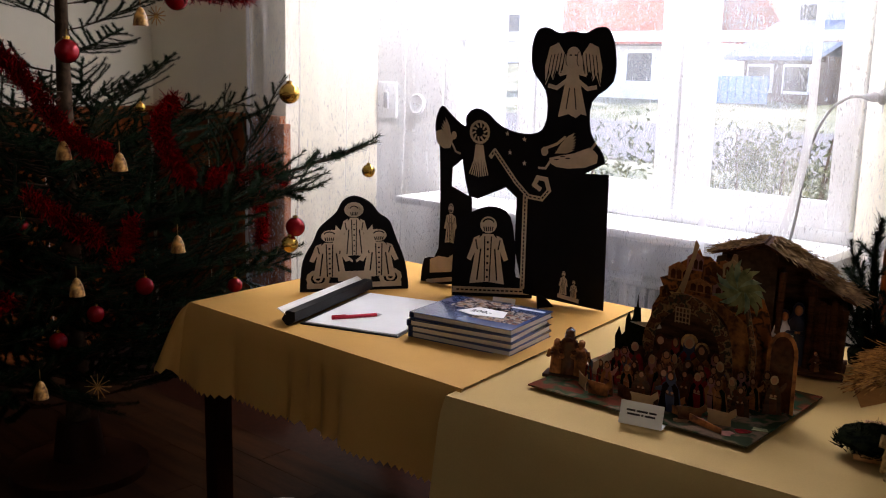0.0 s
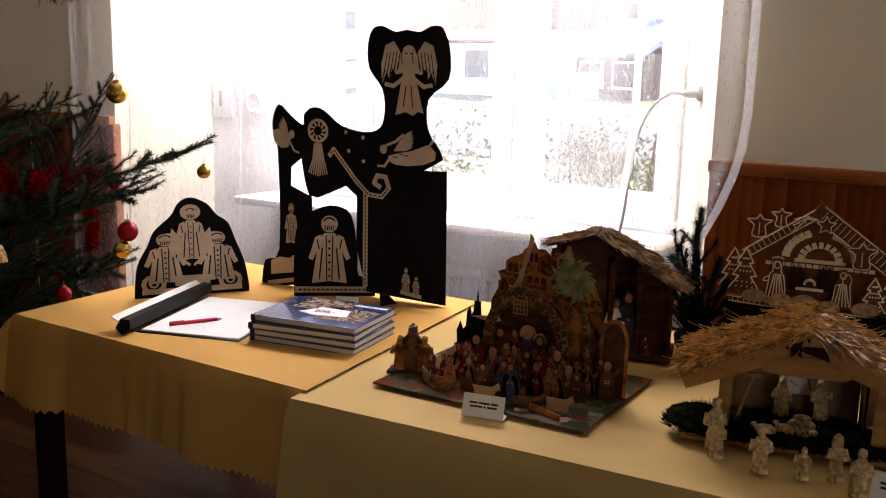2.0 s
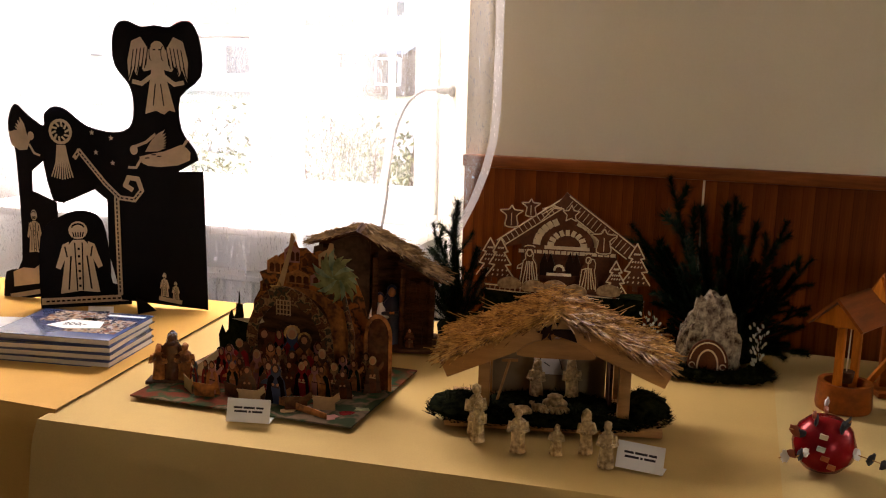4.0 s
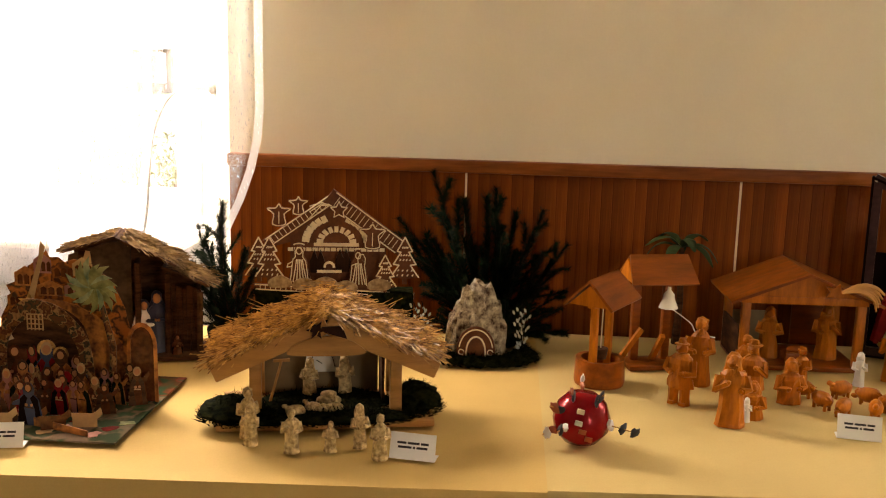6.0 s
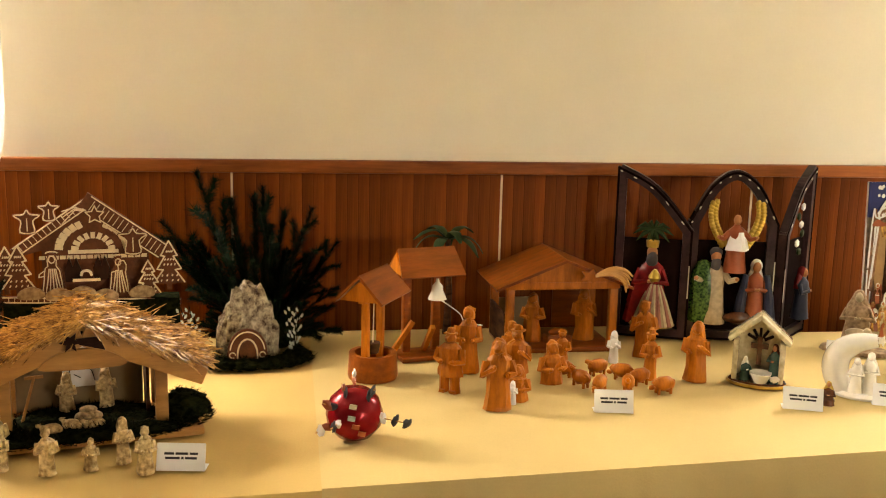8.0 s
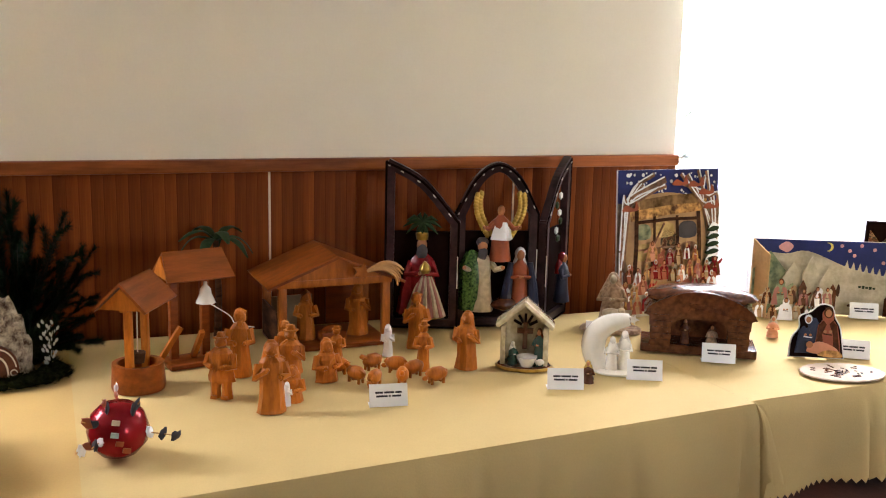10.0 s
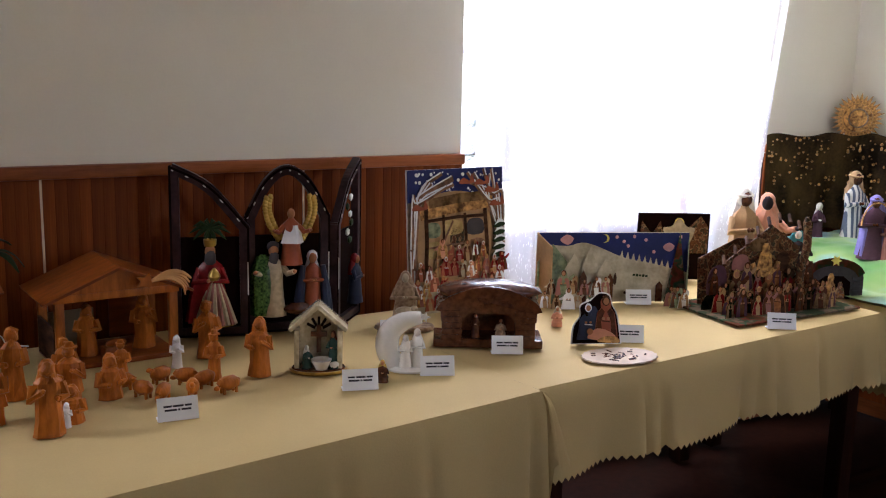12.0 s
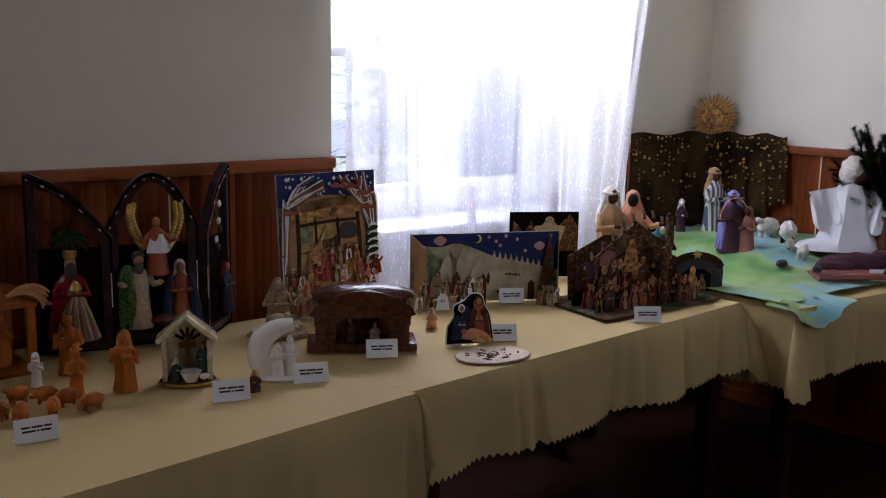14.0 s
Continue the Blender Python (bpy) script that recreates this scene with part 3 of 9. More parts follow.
house("low white house with a red tiled roof", -13.9, 25, 4.6, 5, 1.5, 1.9, -6)
house("cream two-storey house with a red tiled roof", -13.5, 40, 11, 8, 4.6, 3.0, -8)
house("grey plastered house with a slate roof", -30, 36, 9, 8, 4.5, 2.6, 15, tile="slate")
house("weathered timber barn with a blue-grey roof", -9.1, 24.5, 2.6, 2.6, 1.2, 0.8, -25, wall="barn", tile="slate")
fe = thing("blue_fence", "pale blue board fence along the road", "fence", (-11.9, 22.5, hill(0, 22.5)), 4)
for i in range(12):
    part("board", block((i * 0.2, 0, 0.33), (0.18, 0.04, 0.7)), M["blue_fence"], fe)
part("rail", block((1.1, 0.05, 0.45), (2.4, 0.04, 0.1)), M["blue_fence"], fe)


def leafy_bush(x, y, w, h, n, seed):
    rnd = random.Random(seed)
    z0 = hill(x, y)
    b = thing("garden_bush", "sunlit green garden bush outside the window", "bush", (x, y, z0), group="bushes outside")
    st = NB()
    for i in range(9):
        a = rnd.random() * 6.28
        tube(st, [(0, 0, -0.05), (0.15 * math.cos(a), 0.15 * math.sin(a), h * 0.4), (w * 0.4 * math.cos(a), w * 0.35 * math.sin(a), h * (0.75 + 0.2 * rnd.random()))], [0.02, 0.014, 0.005], 6)
    part("stem", st, M["bark"], b)
    v, f = [], []
    clumps = [(rnd.uniform(-0.5, 0.5) * w, rnd.uniform(-0.35, 0.35) * w, h * rnd.uniform(0.3, 0.9), rnd.uniform(0.1, 0.2)) for _ in range(34)]
    for i in range(n):
        cx, cy, cz, cr = rnd.choice(clumps)
        c = Vector((cx + rnd.gauss(0, cr * 0.6), cy + rnd.gauss(0, cr * 0.6), cz + rnd.gauss(0, cr * 0.6)))
        d, s = Vector((rnd.gauss(0, 1), rnd.gauss(0, 1), rnd.gauss(0, 1))).normalized(), Vector((rnd.gauss(0, 1), rnd.gauss(0, 1), rnd.gauss(0, 1))).normalized()
        k = len(v)
        v += [c - d * 0.02, c + s * 0.009, c + d * 0.024, c - s * 0.009]
        f.append((k, k + 1, k + 2, k + 3))
    me = bpy.data.meshes.new("foliage")
    me.from_pydata(v, [], f)
    me.materials.append(M["leaf"])
    new("foliage", me).parent = b
    return b


sp = thing("garden_spruce", "small pale green spruce in the garden", "tree", (5.3, 6.3, hill(5.3, 6.3)))
part("trunk", tube(NB(), [(0, 0, -0.05), (0, 0, 3.2)], [0.07, 0.01], 8), M["bark"], sp)
leafy_bush(-2.35, 4.35, 0.85, 2.1, 6000, 1)
leafy_bush(-1.55, 4.3, 0.8, 2.15, 7000, 2)


# ---- firs ----
def fir_mesh(name, L, seed, twigs=14, needle=0.021, step=0.0032, side=0.42, thick=0.006, up=0.12):
    """A fir branch along +x: a bowed stem with side twigs, all set with needles."""
    rnd = random.Random(seed)
    bm = NB()
    stems = []

    def bow(p, d, length, r):
        pts = [p + d * length * s + Vector((0, 0, up * length * s * s)) + Vector((rnd.gauss(0, 1), rnd.gauss(0, 1), rnd.gauss(0, 1))) * 0.006 * length for s in [i / 7 for i in range(8)]]
        tube(bm, pts, [r * (1 - 0.75 * i / 7) for i in range(8)], 5)
        stems.append(pts)
        return pts

    main = bow(Vector((0, 0, 0)), Vector((1, 0, 0)), L, thick)
    for i in range(twigs):
        s = 0.18 + 0.78 * i / twigs
        k = s * 7
        p = main[int(k)].lerp(main[min(7, int(k) + 1)], k - int(k))
        sg = 1 if i % 2 else -1
        d = Vector((0.75, sg * rnd.uniform(0.5, 0.9), rnd.uniform(-0.1, 0.3))).normalized()
        bow(p, d, L * side * (1.15 - s) * rnd.uniform(0.75, 1.15), thick * 0.5)
    me = mesh_of(name, bm, [M["bark"], M["needle"]])
    v, f = [], []
    for n, pts in enumerate(stems):
        total = sum((b - a).length for a, b in zip(pts, pts[1:]))
        cnt = int(total / step)
        for i in range(cnt):
            k = (0.12 if n == 0 else 0.0) * 7 + i / cnt * 7 * (0.88 if n == 0 else 1.0)
            a, b = pts[int(k)], pts[min(7, int(k) + 1)]
            p, d = a.lerp(b, k - int(k)), (pts[min(7, int(k) + 1)] - pts[int(k)] or Vector((1, 0, 0))).normalized()
            o = d.orthogonal().normalized()
            o2 = d.cross(o)
            for j in range(5):
                t = rnd.random() * 6.28
                w = (o * math.cos(t) + o2 * math.sin(t) + d * rnd.uniform(0.3, 0.9) + Vector((0, 0, 0.25))).normalized()
                q = w.cross(d).normalized() * 0.0013
                e = needle * rnd.uniform(0.7, 1.15)
                m = len(v)
                v += [p - q, p + q, p + w * e]
                f.append((m, m + 1, m + 2))
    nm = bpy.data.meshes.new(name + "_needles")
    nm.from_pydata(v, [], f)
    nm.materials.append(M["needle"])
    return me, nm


def aim(p0, p1, L, roll=0.0):
    d = Vector(p1) - Vector(p0)
    q = d.to_track_quat("X", "Z").to_matrix().to_4x4()
    return Matrix.Translation(p0) @ q @ pose(0, 0, 0, roll) @ Matrix.Scale(d.length / L, 4)


FIRS = [fir_mesh("branch", 1.0, s, twigs=18) for s in (1, 2, 3)]
SHORT = [fir_mesh("branch", 0.35, s, twigs=5, needle=0.024, step=0.0017, side=0.5, thick=0.004, up=0.05) for s in (11, 12, 13)]
TUFT = [fir_mesh("branch", 0.3, s, twigs=0, needle=0.027, step=0.0011, thick=0.004, up=0.15) for s in (21, 22)]


def sprig(parent, kind, p0, p1, roll=0.0, length=1.0):
    br = new("branch", kind[0])
    br.parent, br.matrix_basis = parent, aim(p0, p1, length, roll)
    nd = new("needles", kind[1])
    nd.parent = br
    return br


rnd = random.Random(12)
v, f = [], []
for i in range(5200):
    z = 0.3 + 2.9 * rnd.random() ** 1.4
    a, r = rnd.random() * 6.28, (3.3 - z) * 0.34 * (0.45 + 0.55 * rnd.random()) * (0.8 + 0.25 * math.sin(z * 17))
    c = Vector((r * math.cos(a), r * math.sin(a), z - 0.25 * r))
    d = Vector((math.cos(a), math.sin(a), rnd.uniform(-0.6, 0.3))).normalized() * rnd.uniform(0.05, 0.1)
    w = Vector((-math.sin(a), math.cos(a), 0)) * 0.016
    k = len(v)
    v += [c - w, c + w, c + d + w * 0.4, c + d - w * 0.4]
    f.append((k, k + 1, k + 2, k + 3))
me = bpy.data.meshes.new("crown")
me.from_pydata(v, [], f)
me.materials.append(M["leaf"])
new("crown", me).parent = sp
TX, TY = -2.79, 1.42
tree = thing("christmas_tree", "dark green fir decorated with red and gold baubles", "christmas tree", (TX, TY, 0))
part("trunk", tube(NB(), [(0, 0, 0.02), (0.01, 0, 0.5), (0.005, 0.005, 1.0), (0.0, 0.01, 1.5), (0.015, 0.015, 2.1), (0.015, 0.02, 2.5)], [0.045, 0.038, 0.03, 0.023, 0.014, 0.005], 12), M["bark"], tree)
part("stand", lathe(NB(), [(0.24, 0), (0.24, 0.03), (0.09, 0.06), (0.07, 0.2), (0.06, 0.2)], 20), M["dark_wood"], tree)
rnd = random.Random(7)
a = 0.0
for i in range(150):
    z = 0.25 + (1.0 * (i % 116) / 116 if i < 116 else 1.0 + 1.1 * (i - 116) / 34)
    a += 2.4
    ln = (1.05 * (1 - (z - 0.2) / 2.75)) * rnd.uniform(0.8, 1.05)
    ca, sa = math.cos(a), math.sin(a)
    if ca > 0.25 and z < 1.12:
        ln = min(ln, (0.55 if z < 0.72 else 0.5) / max(ca, 0.3))
    if 1.18 < z < 1.62 and ca > -0.2:
        continue
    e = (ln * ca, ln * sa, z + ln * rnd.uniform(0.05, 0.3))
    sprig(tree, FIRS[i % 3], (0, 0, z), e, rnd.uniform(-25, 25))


def to_tree(p):
    return Vector(p) - Vector((TX, TY, 0))


for p0, p1, k, r in (((-2.77, 1.43, 0.86), (-1.685, 1.852, 1.24), 0, 0), ((-2.78, 1.43, 0.88), (-1.86, 1.80, 1.10), 1, 40), ((-2.35, 1.66, 0.98), (-1.974, 1.766, 1.455), 2, 10),
                     ((-2.33, 1.66, 0.98), (-2.165, 1.69, 1.43), 1, 60), ((-2.78, 1.43, 1.30), (-2.474, 1.579, 1.43), 0, 20), ((-2.78, 1.43, 1.26), (-2.46, 1.60, 1.30), 2, 0),
                     ((-2.5, 1.58, 0.92), (-2.02, 1.73, 1.21), 1, 0), ((-2.78, 1.43, 1.62), (-2.98, 1.2, 1.78), 2, 0), ((-2.78, 1.43, 1.35), (-2.62, 1.1, 1.42), 0, 30),
                     ((-2.5, 1.5, 0.8), (-1.98, 1.68, 0.88), 0, 0), ((-2.78, 1.43, 1.55), (-2.45, 1.7, 1.72), 1, 0)):
    sag = Vector((0, 0, 0.11 * (Vector(p1) - Vector(p0)).length))
    sprig(tree, FIRS[k], to_tree(p0), to_tree(p1) - sag, r * 0.3)

M.update(
    red_gloss=mat("red_gloss", (0.26, 0.004, 0.008), 0.22, 0.35, vary=0.15, bump=0.0),
    gold_gloss=mat("gold_gloss", (0.65, 0.40, 0.08), 0.16, 0.9, vary=0.1, bump=0.0),
    tinsel=mat("tinsel", (0.40, 0.006, 0.010), 0.16, 0.9, vary=0.3),
    straw=mat("straw", (0.30, 0.115, 0.022), 0.4, vary=0.5, scale=45, second=(0.78, 0.42, 0.11), rand=0.1),
)


def bauble(p, r, material, label, wire=0.02):
    b = thing("bauble", label, "bauble", p, group="baubles on the tree")
    part("ball", lathe(NB(), [(0.001, -r)] + [(r * math.sin(radians(q)), -r * math.cos(radians(q))) for q in range(15, 180, 15)] + [(0.001, r)], 24), M[material], b)
    part("cap", lathe(NB(), [(r * 0.28, r * 0.93), (r * 0.28, r * 1.16), (r * 0.1, r * 1.2)], 12), M["gold_gloss"], b)
    part("thread", tube(NB(), [(0, 0, r * 1.15), (0.002, 0, r * 1.2 + wire)], 0.0008, 5), M["gold_gloss"], b)


RED, GOLD = "glossy red glass bauble hanging on the fir", "glossy gold glass bauble hanging on the fir"
for p, r, g in (((-2.70, 1.40, 1.486), 0.04, 0), ((-1.991, 1.744, 1.374), 0.032, 1), ((-1.725, 1.826, 1.156), 0.02, 1), ((-1.911, 1.699, 0.976), 0.03, 0), ((-1.915, 1.681, 0.925), 0.026, 1),
                ((-2.347, 1.442, 0.756), 0.03, 0), ((-2.431, 1.641, 1.66), 0.038, 0), ((-2.113, 1.62, 0.772), 0.024, 0), ((-2.496, 1.537, 1.312), 0.016, 1), ((-2.45, 1.2, 0.6), 0.03, 0),
                ((-2.55, 1.15, 0.95), 0.026, 0), ((-2.40, 1.30, 0.68), 0.028, 0), ((-2.6, 1.05, 0.75), 0.03, 0)):
    bauble(p, r, "gold_gloss" if g else "red_gloss", GOLD if g else RED)


def garland(pts, seed, n=16):
    rnd = random.Random(seed)
    path = spline(pts, 60, closed=False)
    v, f = [], []
    for p in path:
        for _ in range(n):
            c = Vector(p) + Vector((rnd.gauss(0, 1), rnd.gauss(0, 1), rnd.gauss(0, 1))) * 0.009
            d = Vector((rnd.gauss(0, 1), rnd.gauss(0, 1), rnd.gauss(0, 1))).normalized()
            w = d.orthogonal().normalized() * 0.0011
            k = len(v)
            e = rnd.uniform(0.012, 0.032)
            v += [c - w, c + w, c + d * e + w, c + d * e - w]
            f.append((k, k + 1, k + 2, k + 3))
    me = bpy.data.meshes.new("tinsel_garland")
    me.from_pydata(v, [], f)
    me.materials.append(M["tinsel"])
    tagged(new("tinsel_garland", me), "shiny red tinsel garland draped over the fir", "garland", "tinsel garlands")


garland([(-2.291, 0.988, 1.47), (-2.268, 1.016, 1.448), (-2.239, 1.057, 1.386), (-2.207, 1.111, 1.292), (-2.179, 1.171, 1.226), (-2.159, 1.227, 1.207)], 1)
garland([(-2.13, 1.43, 1.355), (-2.131, 1.378, 1.291), (-2.13, 1.398, 1.216), (-2.13, 1.44, 1.153), (-2.134, 1.497, 1.104), (-2.153, 1.593, 1.119), (-2.252, 1.802, 1.105), (-2.333, 1.992, 1.059)], 2)
garland([(-2.21, 1.106, 1.036), (-2.196, 1.133, 1.008), (-2.181, 1.164, 0.987), (-2.168, 1.198, 0.959)], 3, 9)
garland([(-2.42, 1.55, 1.68), (-2.25, 1.727, 1.665), (-2.2, 1.78, 1.70)], 4)
garland([(-2.142, 1.293, 1.005), (-2.146, 1.275, 0.974), (-2.145, 1.28, 0.941), (-2.156, 1.236, 0.888)], 5, 6)
garland([(-2.329, 0.948, 0.808), (-2.313, 0.964, 0.797), (-2.293, 0.986, 0.786)], 6, 6)
garland([(-2.284, 1.844, 1.011), (-2.364, 1.924, 0.923), (-2.297, 1.858, 0.857)], 7, 10)
garland([(-2.25, 1.04, 1.091), (-2.229, 1.072, 1.063), (-2.213, 1.099, 1.036)], 8, 6)


def straw_star(p, r, rz, n=12, name="straw_star", label="small straw star hanging on the fir"):
    s = thing(name, label, "straw star", p, rz)
    for i in range(n):
        q = 2 * math.pi * i / n
        part("straw", tube(NB(), [(0, 0, 0), (r * math.cos(q), 0.002 * (i % 2), r * math.sin(q))], [0.002, 0.0015], 5), M["straw"], s)
    return s


straw_star((-2.382, 1.535, 1.60), 0.03, 40)
straw_star((-2.265, 1.225, 0.493), 0.04, 45)
for p in ((-2.136, 1.334, 1.583), (-2.13, 1.429, 0.925), (-2.193, 1.138, 0.827), (-2.201, 1.123, 1.214), (-2.149, 1.261, 1.179), (-2.248, 1.043, 0.531)):
    be = thing("straw_bell", "little straw bell hanging on the fir", "ornament", p, group="straw ornaments")
    part("bell", lathe(NB(), [(0.022, -0.025), (0.018, 0.0), (0.01, 0.02), (0.003, 0.026)], 12), M["straw"], be)
    part("loop", tube(NB(), [(0, 0, 0.024), (0, 0, 0.06)], 0.001, 5), M["straw"], be)
ca = spline([(-2.62, 1.0, 0.006), (-2.4, 1.16, 0.006), (-2.1, 1.75, 0.006), (-2.0, 1.8, 0.006), (-1.75, 1.98, 0.006), (-1.62, 2.2, 0.006)], 8, closed=False)
solid("power_cable", tube(NB(), ca, 0.005, 8), M["pvc"], "white power cable lying on the floor", "cable")

# floor boards
fl_cut = 0
for i in range(38):
    y0 = SY + i * 0.145
    x = WX - (i * 0.37) % 1.1
    while x < EX and fl_cut < 300:
        a0, a1 = max(x, WX), min(x + 1.1, EX)
        if a1 - a0 > 0.05:
            bd = new("board", mesh_of("board", span(a0 + 0.0008, a1 - 0.0008, y0 + 0.0008, y0 + 0.1442, -0.012, 0.0), M["parquet"], False))
            bd.parent = floor
            fl_cut += 1
        x += 1.1


